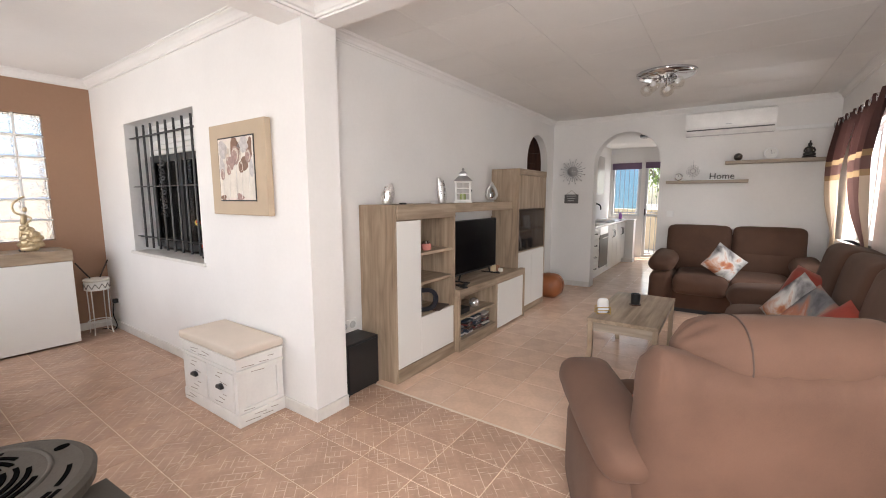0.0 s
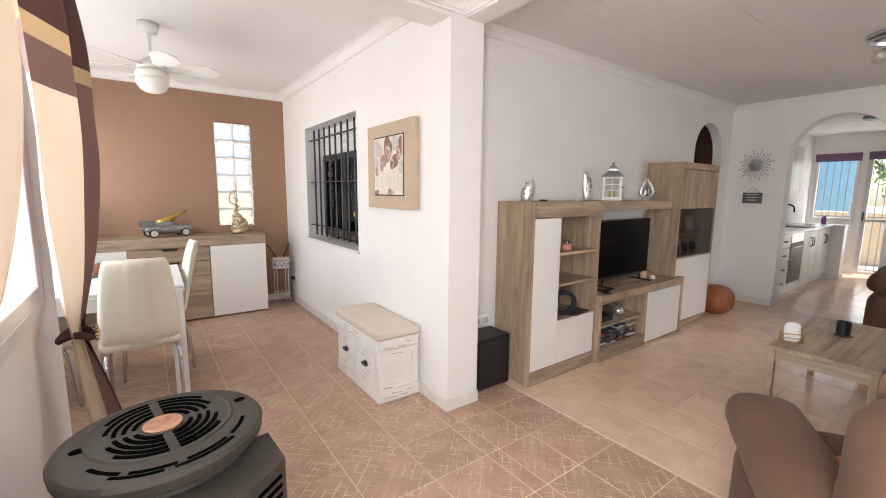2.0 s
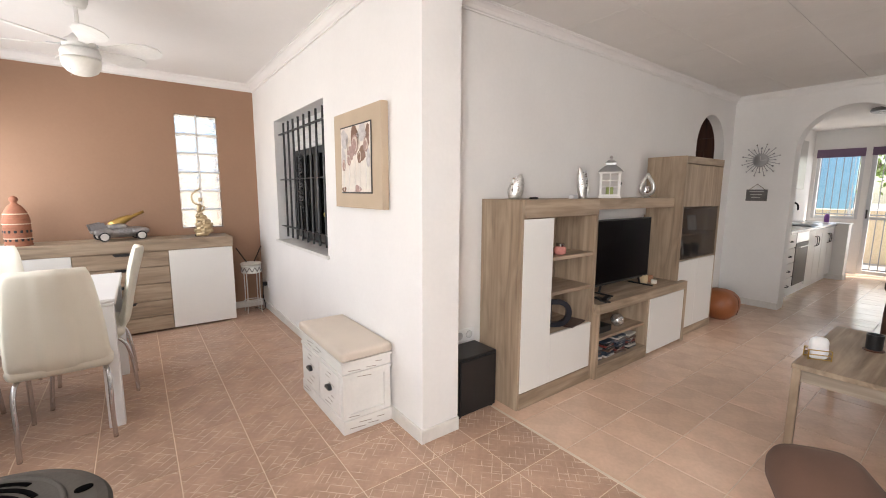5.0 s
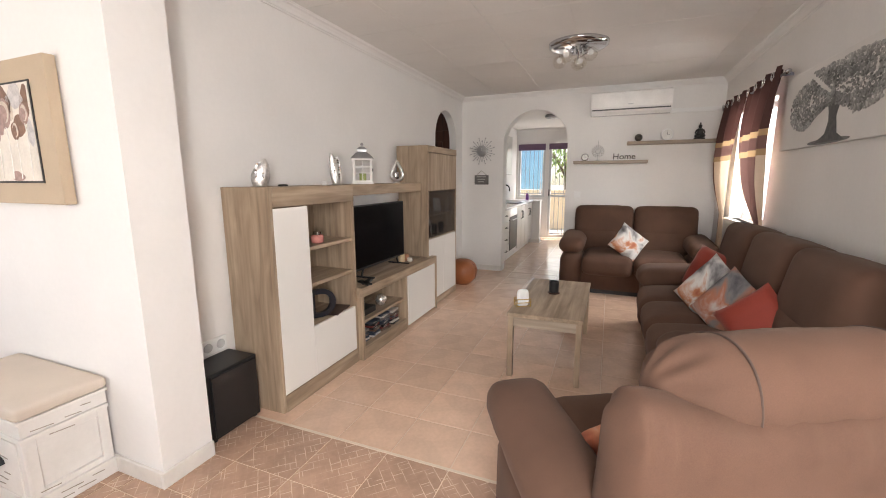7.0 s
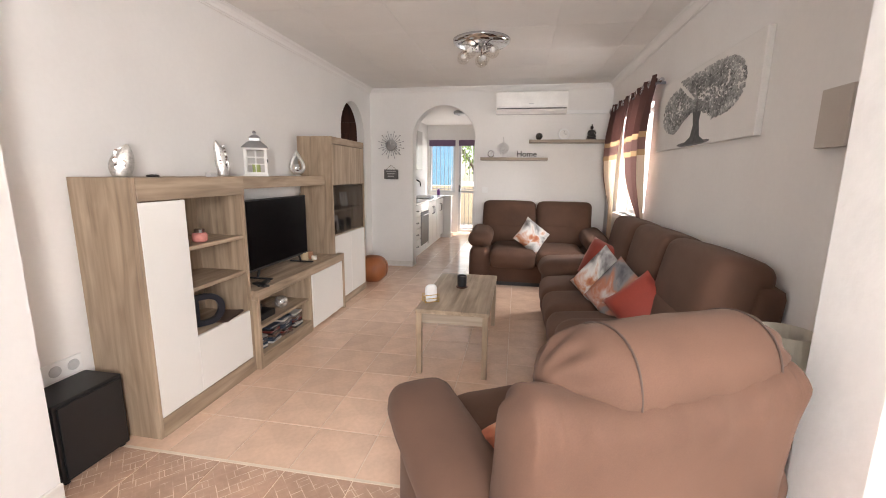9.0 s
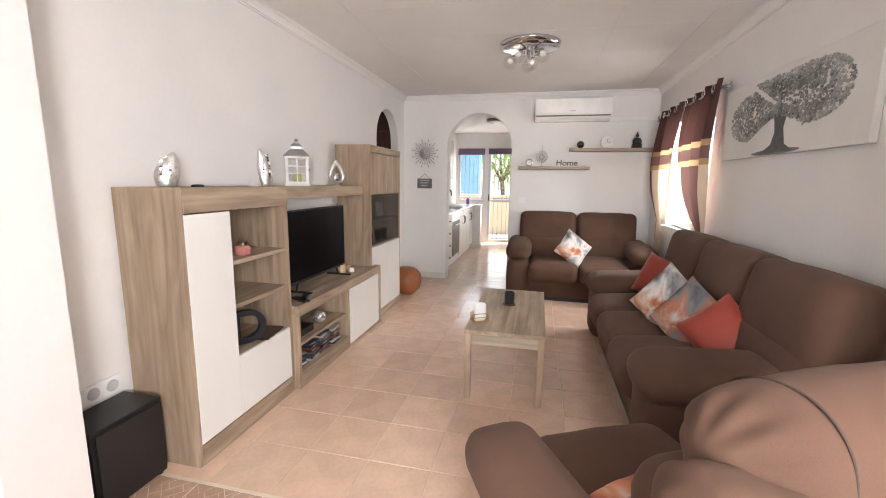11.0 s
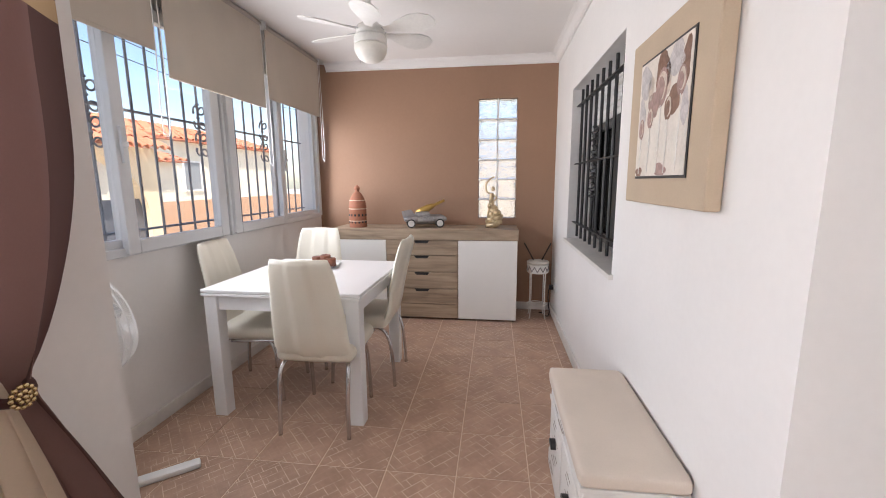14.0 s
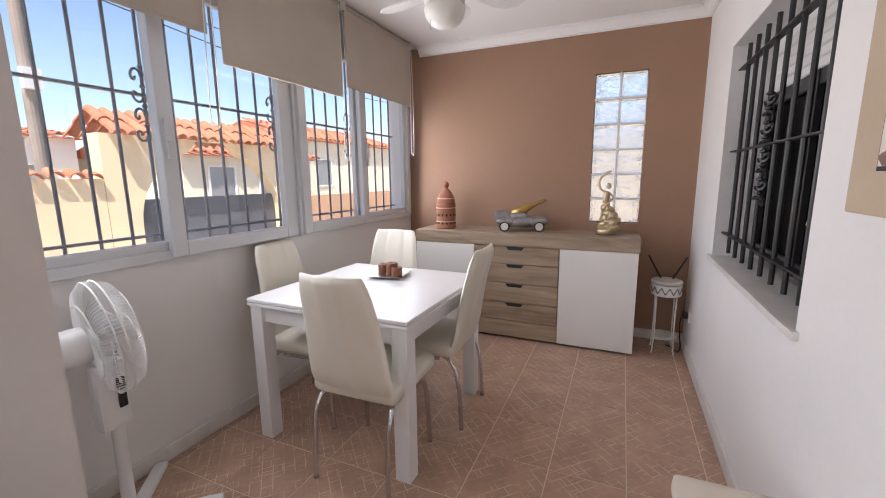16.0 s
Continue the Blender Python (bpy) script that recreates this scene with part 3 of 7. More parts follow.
part("leaf", boxes((0.0, -0.95, 0.01, 0.04, -0.02, 2.08), bevel=0.004), M_ALU, d2)

vs = thing("flower_bottle", -1.52, 0.13, 0.8725, "dark bottle with yellow and red flowers on the sill", "vase")
part("bottle", lathe([(0.03, 0), (0.034, 0.005), (0.034, 0.13), (0.016, 0.17), (0.014, 0.21), (0.017, 0.212)], 18), mat("dark_bottle_glass", (0.015, 0.012, 0.01), 0.12), vs, smooth=True)
part("bottle_label", lathe([(0.0345, 0.09), (0.0352, 0.09), (0.0352, 0.12), (0.0345, 0.12)], 18), mat("red_label", (0.4, 0.06, 0.03), 0.5), vs)
rnd = random.Random(4)
for k in range(9):
    e = (rnd.uniform(-0.07, 0.07), rnd.uniform(-0.04, 0.04), 0.27 + rnd.uniform(0, 0.08))
    part("stem", tube([(0, 0, 0.2), e], 0.0022, 5), mat("leaf_green", (0.08, 0.14, 0.03), 0.6), vs)
    g = bmesh.new()
    bmesh.ops.create_icosphere(g, subdivisions=1, radius=0.018, matrix=Matrix.Translation(e))
    part("blossom", g, mat("yellow_petal", (0.6, 0.45, 0.08), 0.6) if k % 3 else mat("red_petal", (0.5, 0.08, 0.03), 0.6), vs)

# ---- dining area ----
sb = thing("sideboard", 0, 0, 0, "grey oak sideboard with white doors and four drawers", "sideboard")
part("top", boxes((WEST + 0.01, -2.185, 0.79, -2.985, -0.37, 0.892), bevel=0.003, seg=1), M_OAKY, sb)
part("body", boxes((WEST + 0.02, -2.175, 0.02, -3.01, -0.385, 0.788)), M_OAKY, sb)
for a, b in ((-2.178, -1.637), (-0.932, -0.378)):
    part("door", boxes((-3.009, a, 0.018, -2.987, b, 0.787), bevel=0.0025, seg=1), M_WHITEGLOSS, sb, "white lacquered door")
rows = [(0.645, 0.785), (0.482, 0.639), (0.318, 0.476), (0.162, 0.312), (0.02, 0.156)]
for k, (a, b) in enumerate(rows):
    d = part("drawer", boxes((-3.009, -1.632, a, -2.989, -0.938, b), bevel=0.003, seg=1), M_OAKY, sb)
    if k < 4:
        # No recess is cut; a black plate paints the grip's shade.
        o = prism([(-0.075, 0), (0.075, 0), (0.055, -0.026), (-0.055, -0.026)], 0, 0.003)
        part("handle_notch", o, M_BLACK, d, "black plate for the shade in a cut-out grip", at=Matrix.Translation((-2.9895, -1.285, b - 0.001)) @ Matrix(((0, 0, 1, 0), (1, 0, 0, 0), (0, 1, 0, 0), (0, 0, 0, 1))))

table = thing("dining_table", -1.635, -1.742, 0, "white lacquered square dining table with thick legs", "table", -0.8)
M_TABLEW = mat("white_table_lacquer", (0.80, 0.80, 0.80), 0.3, 0, 0.02, 4, 90, 0.03)
part("tabletop", boxes((-0.46, -0.46, 0.742, 0.46, 0.46, 0.76), bevel=0.003, seg=1), M_TABLEW, table)
part("extension_leaf", boxes((-0.46, -0.46, 0.722, 0.46, 0.46, 0.739), bevel=0.003, seg=1), M_TABLEW, table)
part("apron", boxes((-0.40, -0.43, 0.64, 0.40, -0.405, 0.72), (-0.40, 0.405, 0.64, 0.40, 0.43, 0.72), (-0.43, -0.405, 0.64, -0.405, 0.405, 0.72), (0.405, -0.405, 0.64, 0.43, 0.405, 0.72)), M_TABLEW, table)
for sx in (-1, 1):
    for sy in (-1, 1):
        cx, cy = sx * 0.412, sy * 0.412
        part("leg", boxes((cx - 0.038, cy - 0.038, 0, cx + 0.038, cy + 0.038, 0.721), bevel=0.003, seg=1), M_TABLEW, table)


def shell(profile, widths, thick, n=12):
    """A padded seat-and-back shell swept along a side profile (y, z), with a raised middle panel."""
    bm = bmesh.new()
    pts = smooth_path([(0, y, z) for y, z in profile], 5)
    m = len(pts)
    grid = {}
    for i, p in enumerate(pts):
        f = i / (m - 1) * (len(widths) - 1)
        k = min(int(f), len(widths) - 2)
        w = widths[k] + (widths[k + 1] - widths[k]) * (f - k)
        d = (pts[min(i + 1, m - 1)] - pts[max(i - 1, 0)]).normalized()
        nrm = Vector((0, -d.z, d.y))
        end = min(1.0, min(i, m - 1 - i) / 2.5)
        for s in (0, 1):
            for j in range(n + 1):
                u = 2 * j / n - 1
                edge = (1 - abs(u) ** 9) ** 0.5 * (0.35 + 0.65 * end ** 0.5)
                ridge = 0.0075 if abs(u) < 0.34 else 0.0
                off = (thick / 2 * edge + ridge) * (1 if s else -1)
                bend = 0.035 * (1 - u * u) * (i / m)
                wu = w / 2 * (1 - 0.07 * (1 - end))
                q = p + nrm * off + Vector((u * wu, 0, 0)) + Vector((0, -bend, 0))
                grid[i, s, j] = bm.verts.new(q)
    for i in range(m - 1):
        for j in range(n):
            bm.faces.new((grid[i, 1, j], grid[i, 1, j + 1], grid[i + 1, 1, j + 1], grid[i + 1, 1, j]))
            bm.faces.new((grid[i, 0, j], grid[i + 1, 0, j], grid[i + 1, 0, j + 1], grid[i, 0, j + 1]))
        for j in (0, n):
            bm.faces.new((grid[i, 0, j], grid[i, 1, j], grid[i + 1, 1, j], grid[i + 1, 0, j]))
    for i in (0, m - 1):
        for j in range(n):
            bm.faces.new((grid[i, 0, j], grid[i, 0, j + 1], grid[i, 1, j + 1], grid[i, 1, j]))
    return bm


def dining_chair():
    ch = thing("dining_chair", -1.285, -1.535, 0, "cream leatherette dining chair with curved chrome legs", "chair", 91, "chairs round the dining table")
    back = shell([(-0.135, 0.425), (-0.185, 0.49), (-0.215, 0.66), (-0.245, 0.82), (-0.285, 0.975)], [0.40, 0.415, 0.395, 0.36, 0.315], 0.042, 22)
    part("backrest", back, M_LEATHERETTE, ch, smooth=True)
    part("seat", soft(0.43, 0.44, 0.085, 0.04, (0, 0, 0.012), 8, m=Matrix.Translation((0, 0.03, 0.44))), M_LEATHERETTE, ch, smooth=True)
    part("seat_rail", tube(smooth_path([(-0.19, -0.10, 0.385), (-0.185, 0.10, 0.388), (-0.15, 0.20, 0.39), (0.15, 0.20, 0.39), (0.185, 0.10, 0.388), (0.19, -0.10, 0.385)], 4), 0.009, 8), M_CHROME, ch, smooth=True)
    for s in (-1, 1):
        part("leg", tube(smooth_path([(s * 0.14, -0.06, 0.395), (s * 0.175, -0.14, 0.39), (s * 0.188, -0.19, 0.33), (s * 0.187, -0.215, 0.18), (s * 0.190, -0.225, 0.0)], 5), 0.0115, 10), M_CHROME, ch, smooth=True)
        part("leg", tube(smooth_path([(s * 0.14, 0.02, 0.395), (s * 0.172, 0.12, 0.39), (s * 0.182, 0.165, 0.34), (s * 0.185, 0.19, 0.2), (s * 0.188, 0.205, 0.0)], 5), 0.0115, 10), M_CHROME, ch, smooth=True)
    return ch


chair = dining_chair()
for x, y, rz in ((-1.835, -1.465, 181), (-1.57, -2.095, 3), (-2.03, -1.985, -88)):
    copy_thing(chair, pose(x, y, 0, 0, 0, rz))

tray = thing("serving_tray", -1.85, -1.78, 0.76, "square silver tray on the dining table", "tray", 12)
part("dish", lathe([(0.02, 0.001), (0.11, 0.003), (0.155, 0.016), (0.158, 0.019), (0.15, 0.018), (0.10, 0.008), (0.02, 0.007)], 4), M_STEEL, tray, at=pose(0, 0, 0, 0, 0, 45))
M_WAX = mat("brown_wax", (0.20, 0.065, 0.03), 0.45, 0, 0.25, 14, 60, 0.2)
for dx, dy, h, r in ((-0.03, -0.055, 0.058, 0.034), (0.0, 0.02, 0.075, 0.036), (0.035, 0.075, 0.06, 0.032)):
    cd = thing("candle", -1.85 + dx, -1.78 + dy, 0.7675, "brown marbled pillar candle on the tray", "candle", group="candles on the tray")
    part("wax", lathe([(r * 0.96, 0), (r, 0.004), (r, h - 0.004), (r * 0.9, h), (r * 0.6, h - 0.006), (0.004, h - 0.008)], 20), M_WAX, cd, smooth=True)
    part("wick", tube([(0, 0, h - 0.01), (0.002, 0, h + 0.008)], 0.0015, 5), M_BLACK, cd)

# ornaments on the sideboard
M_TERRACOTTA = mat("fired_clay", (0.33, 0.13, 0.075), 0.75, 0, 0.2, 12, 70, 0.3)
M_CREAMGLAZE = mat("cream_slip", (0.6, 0.45, 0.33), 0.7, 0, 0.1, 12, 70, 0.2)
jar = thing("clay_lantern", -3.17, -1.965, 0.892, "terracotta bell-shaped lantern with cut-out bands", "ornament")
part("body", lathe([(0.086, 0), (0.09, 0.012), (0.084, 0.02), (0.088, 0.03), (0.084, 0.04), (0.085, 0.20), (0.09, 0.21), (0.084, 0.22), (0.08, 0.25), (0.066, 0.295), (0.042, 0.335), (0.024, 0.35), (0.018, 0.362), (0.026, 0.375), (0.03, 0.39), (0.022, 0.405), (0.008, 0.418)], 28), M_TERRACOTTA, jar, smooth=True)
for z in (0.065, 0.095, 0.150, 0.185, 0.235, 0.268):
    r = 0.0865 if z < 0.21 else (0.0825 if z < 0.25 else 0.0765)
    part("band", lathe([(r - 0.004, z - 0.005), (r + 0.002, z - 0.004), (r + 0.002, z + 0.004), (r - 0.004, z + 0.005)], 28), M_CREAMGLAZE if z in (0.065, 0.185, 0.268) else M_TERRACOTTA, jar)
# Black plates on the closed body paint the shade in its openings.
for k in range(14):
    a = 2 * math.pi * k / 14
    for z in (0.122, 0.052):
        part("cutout", boxes((-0.002, -0.009, -0.011, 0.004, 0.009, 0.011), bevel=0.003, seg=1), M_BLACK, jar, at=pose(0.084 * math.cos(a), 0.084 * math.sin(a), z, 0, 0, math.degrees(a)))

M_PEWTER = mat("pewter_metal", (0.30, 0.30, 0.31), 0.35, 0.9, 0.2, 14, 80, 0.2)
M_GOLD = mat("gold_paint", (0.55, 0.36, 0.11), 0.3, 0.8, 0.15, 12, 60, 0.1)
car = thing("model_car", -3.24, -1.28, 0.892, "pewter vintage car bottle holder with a gold bottle", "ornament", 78)
body = soft(0.12, 0.26, 0.05, 0.02, (0.005, 0.01, 0.012), 8, m=Matrix.Translation((0, 0, 0.055)))
soft(0.09, 0.11, 0.035, 0.015, (0, 0, 0.01), 6, m=Matrix.Translation((0, -0.02, 0.09)), bm=body)
for s in (-1, 1):
    for yy in (-0.105, 0.10):
        soft(0.034, 0.10, 0.03, 0.014, (0, 0, 0.008), 6, m=Matrix.Translation((s * 0.062, yy, 0.062)), bm=body)
part("body", body, mat("silver_pewter", (0.34, 0.33, 0.33), 0.38, 0.7, 0.35, 24, 90, 0.4), car, smooth=True)
for s in (-1, 1):
    for yy in (-0.105, 0.10):
        w = part("wheel", lathe([(0.014, -0.012), (0.03, -0.012), (0.032, -0.006), (0.032, 0.006), (0.03, 0.012), (0.014, 0.012)], 18), M_BLACK, car, at=pose(s * 0.068, yy, 0.032, 0, 90, 0))
        part("rim", lathe([(0.004, -0.014), (0.023, -0.0135), (0.023, 0.0135), (0.004, 0.014)], 14), mat("white_wall_rim", (0.62, 0.61, 0.58), 0.4), w)
    part("fin", prism([(-0.16, 0.0), (-0.06, 0.0), (-0.10, 0.055), (-0.17, 0.04)], -0.004, 0.004), M_PEWTER, car, at=pose(s * 0.05, 0.0, 0.07, 90, 0, 90))
part("bottle", tube([(0, -0.06, 0.10), (0, -0.02, 0.118), (0, 0.02, 0.136), (0, 0.05, 0.15), (0, 0.07, 0.158), (0, 0.14, 0.19)], [0.024, 0.026, 0.026, 0.02, 0.011, 0.010], 12), M_GOLD, car, "gold bottle lying in the car", smooth=True)
car.matrix_basis = pose(-3.22, -1.285, 0.892, 0, 0, 14) @ Matrix.Scale(1.38, 4)

dn = thing("dancer_statue", -3.22, -0.63, 0.892, "gold dancer figurine on a black oval base", "statue", -20)
fig = lathe([(0.075, 0), (0.082, 0.004), (0.082, 0.018), (0.06, 0.022), (0.01, 0.023)], 24, sy=0.62)
n_base = len(fig.faces)
for k in range(14):
    a = k / 13
    rr = 0.062 * (1 - a) ** 1.1 + 0.02
    soft(rr * 2.1, rr * 1.5, 0.05, 0.022, (0, 0, 0), 4, 0.012, k, m=pose(0, 0.03 - 0.10 * a * a + 0.07 * a + 0.02 * math.sin(k * 2.1), 0.04 + 0.20 * a, 25 * math.sin(k), 12 * math.cos(k), 30 * k), bm=fig)
soft(0.052, 0.04, 0.10, 0.02, (0, 0, 0), 5, m=pose(0, 0.005, 0.285, -8, 0, 0), bm=fig)
soft(0.036, 0.036, 0.046, 0.018, (0, 0, 0), 5, m=Matrix.Translation((0, 0.02, 0.375)), bm=fig)
tube(smooth_path([(0, 0.0, 0.325), (0, -0.045, 0.35), (0, -0.055, 0.42), (0, 0.0, 0.475), (0, 0.03, 0.49)], 4), 0.009, 8, fig)
tube(smooth_path([(0, 0.015, 0.32), (0, 0.055, 0.29), (0, 0.025, 0.255)], 4), 0.009, 8, fig)
tube(smooth_path([(0, -0.01, 0.22), (0, -0.03, 0.12), (0, -0.02, 0.02)], 4), 0.011, 8, fig)
for k, f in enumerate(fig.faces):
    f.material_index = 0 if k >= n_base else 1
part("figure", fig, [mat("aged_gold", (0.50, 0.39, 0.24), 0.38, 0.6, 0.3, 16, 60, 0.25), M_BLACK], dn, smooth=True)

# plant stand
M_WHITEMETAL = mat("white_painted_metal", (0.74, 0.73, 0.70), 0.5, 0, 0.08, 14, 80, 0.1)
st = thing("plant_stand", -3.20, -0.165, 0, "white metal plant stand with a lattice rim", "stand")
part("seat", lathe([(0.02, 0.535), (0.10, 0.54), (0.108, 0.548), (0.108, 0.558), (0.10, 0.566), (0.02, 0.568)], 28), mat("weathered_wood_seat", (0.62, 0.58, 0.52), 0.7, 0, 0.1, 8, 60, 0.2), st, smooth=False)
part("rim", lathe([(0.098, 0.455), (0.104, 0.455), (0.104, 0.535), (0.098, 0.535)], 28), M_WHITEMETAL, st)
# Dark strips on the solid rim paint the shade of lattice openings.
for k in range(24):
    a = 2 * math.pi * k / 24
    part("lattice", boxes((-0.002, -0.004, -0.028, 0.003, 0.004, 0.028)), mat("lattice_shadow", (0.25, 0.24, 0.23), 0.7), st, at=pose(0.104 * math.cos(a), 0.104 * math.sin(a), 0.495, 30 if k % 2 else -30, 0, math.degrees(a)))
for k in range(4):
    a = math.pi / 4 + math.pi / 2 * k
    part("leg", tube(smooth_path([(0.095 * math.cos(a), 0.095 * math.sin(a), 0.46), (0.092 * math.cos(a), 0.092 * math.sin(a), 0.2), (0.10 * math.cos(a), 0.10 * math.sin(a), 0.03), (0.11 * math.cos(a), 0.11 * math.sin(a), 0.0)], 3), 0.0055, 6), M_WHITEMETAL, st)
for z in (0.13, 0.455):
    part("ring", tube([(0.095 * math.cos(2 * math.pi * k / 24), 0.095 * math.sin(2 * math.pi * k / 24), z) for k in range(24)], 0.005, 6, closed=True), M_WHITEMETAL, st)
M_STICK = mat("dark_reed", (0.03, 0.018, 0.012), 0.6)
for s in (-1, 1):
    rd = thing("reed_stick", -3.28, -0.165 + s * 0.02, 0.56, "dark wooden stick leaning behind the stand", "stick", group="sticks behind the stand")
    part("stick", tube([(0.05, s * 0.02, 0.008), (0.0, s * 0.11, 0.17)], 0.007, 6), M_STICK, rd)
pg = thing("plug_and_cable", -3.18, 0.0, 0.0, "black plug with a hanging cable in a wall socket", "plug")
part("socket", boxes((-0.04, -0.012, 0.265, 0.04, 0.0, 0.345), bevel=0.004), M_WHITEPL, pg)
part("plug", boxes((-0.022, -0.055, 0.285, 0.022, -0.012, 0.33), bevel=0.008), M_BLACK, pg)
part("cable", tube(smooth_path([(0, -0.05, 0.30), (0.01, -0.06, 0.24), (-0.035, -0.05, 0.14), (0.02, -0.045, 0.06), (-0.01, -0.06, 0.006), (-0.10, -0.09, 0.006), (-0.13, -0.13, 0.006)], 6), 0.005, 6), M_BLACK, pg)

# picture on the dining wall
pic = thing("wall_picture", -0.655, 0, 1.555, "flower picture in a wide beige linen frame", "picture")
M_LINEN = mat("beige_linen", (0.50, 0.40, 0.29), 0.85, 0, 0.06, 6, 220, 0.25)
part("frame", boxes((-0.33, -0.048, -0.298, 0.33, -0.004, 0.298), bevel=0.006), M_LINEN, pic)
part("inner_edge", boxes((-0.215, -0.0515, -0.208, 0.215, -0.049, 0.208)), M_BLACK, pic)
canv = part("canvas", boxes((-0.206, -0.0545, -0.199, 0.206, -0.052, 0.199)), mat("canvas_wash", (0.70, 0.65, 0.58), 0.8, 0, 0.14, 9, 90, 0.3), pic)
cols = [mat("paint_rose", (0.36, 0.24, 0.21), 0.6, 0, 0.35, 50, 140, 0.4), mat("paint_umber", (0.22, 0.125, 0.085), 0.6, 0, 0.35, 40, 120, 0.4), mat("paint_grey", (0.52, 0.49, 0.48), 0.7, 0, 0.25, 30, 120, 0.3), mat("paint_beige", (0.58, 0.50, 0.42), 0.7, 0, 0.25, 30, 120, 0.3)]
M_STEMPAINT = mat("pearl_paint", (0.78, 0.75, 0.70), 0.3, 0, 0.05, 30, 90, 0.3)
rnd = random.Random(3)


def brush_patch(name, x, z, w, h, material, layer, rough=0.25):
    """A flat dab of thick paint with a ragged outline."""
    ph = rnd.uniform(0, 6)
    o = [(w * (1 + rough * 0.5 * math.sin(3 * t + ph) + rough * rnd.uniform(-0.3, 0.3)) * math.cos(t), h * (1 + rough * 0.4 * math.cos(2 * t + ph)) * math.sin(t)) for t in [2 * math.pi * i / 22 for i in range(22)]]
    o = [(max(-0.2055 - x, min(0.2055 - x, a)), max(-0.1985 - z, min(0.1985 - z, b))) for a, b in o]
    part(name, prism(o, 0, 0.0006), material, canv, at=pose(x, -0.0546 - 0.0007 * layer, z, 90, 0, 0))


for x, z, w, h, c_ in ((-0.15, 0.13, 0.05, 0.06, 2), (0.10, 0.15, 0.06, 0.045, 2), (0.0, 0.13, 0.055, 0.07, 1), (0.17, 0.12, 0.03, 0.07, 1), (-0.06, 0.04, 0.05, 0.05, 0), (0.10, 0.03, 0.05, 0.04, 1), (-0.17, 0.02, 0.03, 0.06, 2), (0.18, 0.0, 0.025, 0.05, 2), (-0.10, 0.10, 0.025, 0.05, 3), (0.05, 0.09, 0.022, 0.04, 3), (-0.17, -0.185, 0.032, 0.02, 1), (0.03, -0.18, 0.045, 0.022, 0)):
    brush_patch("wash", x, z, w, h, cols[c_], 0, 0.4)
for x, z, w, h, c_ in ((-0.165, -0.03, 0.024, 0.036, 0), (-0.085, 0.0, 0.027, 0.036, 0), (0.0, 0.085, 0.047, 0.062, 0), (0.065, 0.01, 0.03, 0.038, 1), (0.15, 0.075, 0.032, 0.042, 0)):
    part("stem", tube(smooth_path([(x, -0.0560, z - h * 0.9), (x + 0.004, -0.0560, (z - 0.19) / 2), (x - 0.003, -0.0560, -0.19)], 4), 0.0018, 5), M_STEMPAINT, canv)
    brush_patch("bloom", x, z, w, h, cols[c_], 1, 0.1)
    brush_patch("bloom_edge", x + w * 0.1, z + h * 0.1, w * 0.72, h * 0.75, cols[3], 2, 0.15)
    brush_patch("bloom_core", x - w * 0.05, z, w * 0.55, h * 0.6, cols[c_], 3, 0.2)

# storage bench by the pillar
tr = thing("storage_bench", -0.67, -0.17, 0, "distressed white wooden bench with two drawers", "bench")
M_DISTRESS = mat("distressed_white_paint", (0.74, 0.72, 0.69), 0.7, 0, 0.06, 6, 60, 0.25)
M_WORN = mat("bare_grey_wood", (0.34, 0.30, 0.26), 0.8, 0, 0.25, 20, 90, 0.3)
part("body", boxes((-0.325, -0.14, 0.02, 0.325, 0.15, 0.42)), M_DISTRESS, tr)
part("plinth", boxes((-0.35, -0.155, 0.0, 0.35, 0.153, 0.085), bevel=0.005), M_DISTRESS, tr)
part("lid_rim", boxes((-0.35, -0.158, 0.365, 0.35, 0.153, 0.385), (-0.342, -0.152, 0.387, 0.342, 0.152, 0.452), (-0.355, -0.162, 0.453, 0.355, 0.155, 0.468), bevel=0.004), M_DISTRESS, tr)
part("side_frame", boxes((0.322, -0.142, 0.086, 0.34, -0.105, 0.364), (0.322, 0.11, 0.086, 0.34, 0.15, 0.364), (0.322, -0.105, 0.086, 0.34, 0.11, 0.115), (0.322, -0.105, 0.335, 0.34, 0.11, 0.364), bevel=0.002, seg=1), M_DISTRESS, tr)
for a, b in ((-0.34, -0.305), (0.305, 0.34), (-0.018, 0.018)):
    part("front_stile", boxes((a, -0.152, 0.086, b, -0.14, 0.364), bevel=0.002, seg=1), M_DISTRESS, tr)
for x in (-0.162, 0.162):
    d = part("drawer", boxes((x - 0.138, -0.156, 0.095, x + 0.138, -0.14, 0.355), bevel=0.004), M_DISTRESS, tr)
    o = [(0.032 * math.cos(math.pi * k / 10), 0.03 * math.sin(math.pi * k / 10)) for k in range(11)]
    part("cup_handle", prism(o, 0, 0.022), M_BLACKIRON, d, "black iron cup handle", at=pose(x, -0.156, 0.232, 90, 0, 0))
    for q in range(7):
        part("scuff", boxes((-0.045 + 0.01 * (q % 3), -0.0008, -0.0022, 0.045 - 0.012 * (q % 4), 0.0008, 0.0022)), M_WORN, d, at=pose(x + 0.02 * ((q * 7) % 5 - 2), -0.1565, 0.12 + 0.034 * q if q < 3 else 0.14 + 0.032 * q, 0, 4 * ((q * 5) % 3 - 1), 0))
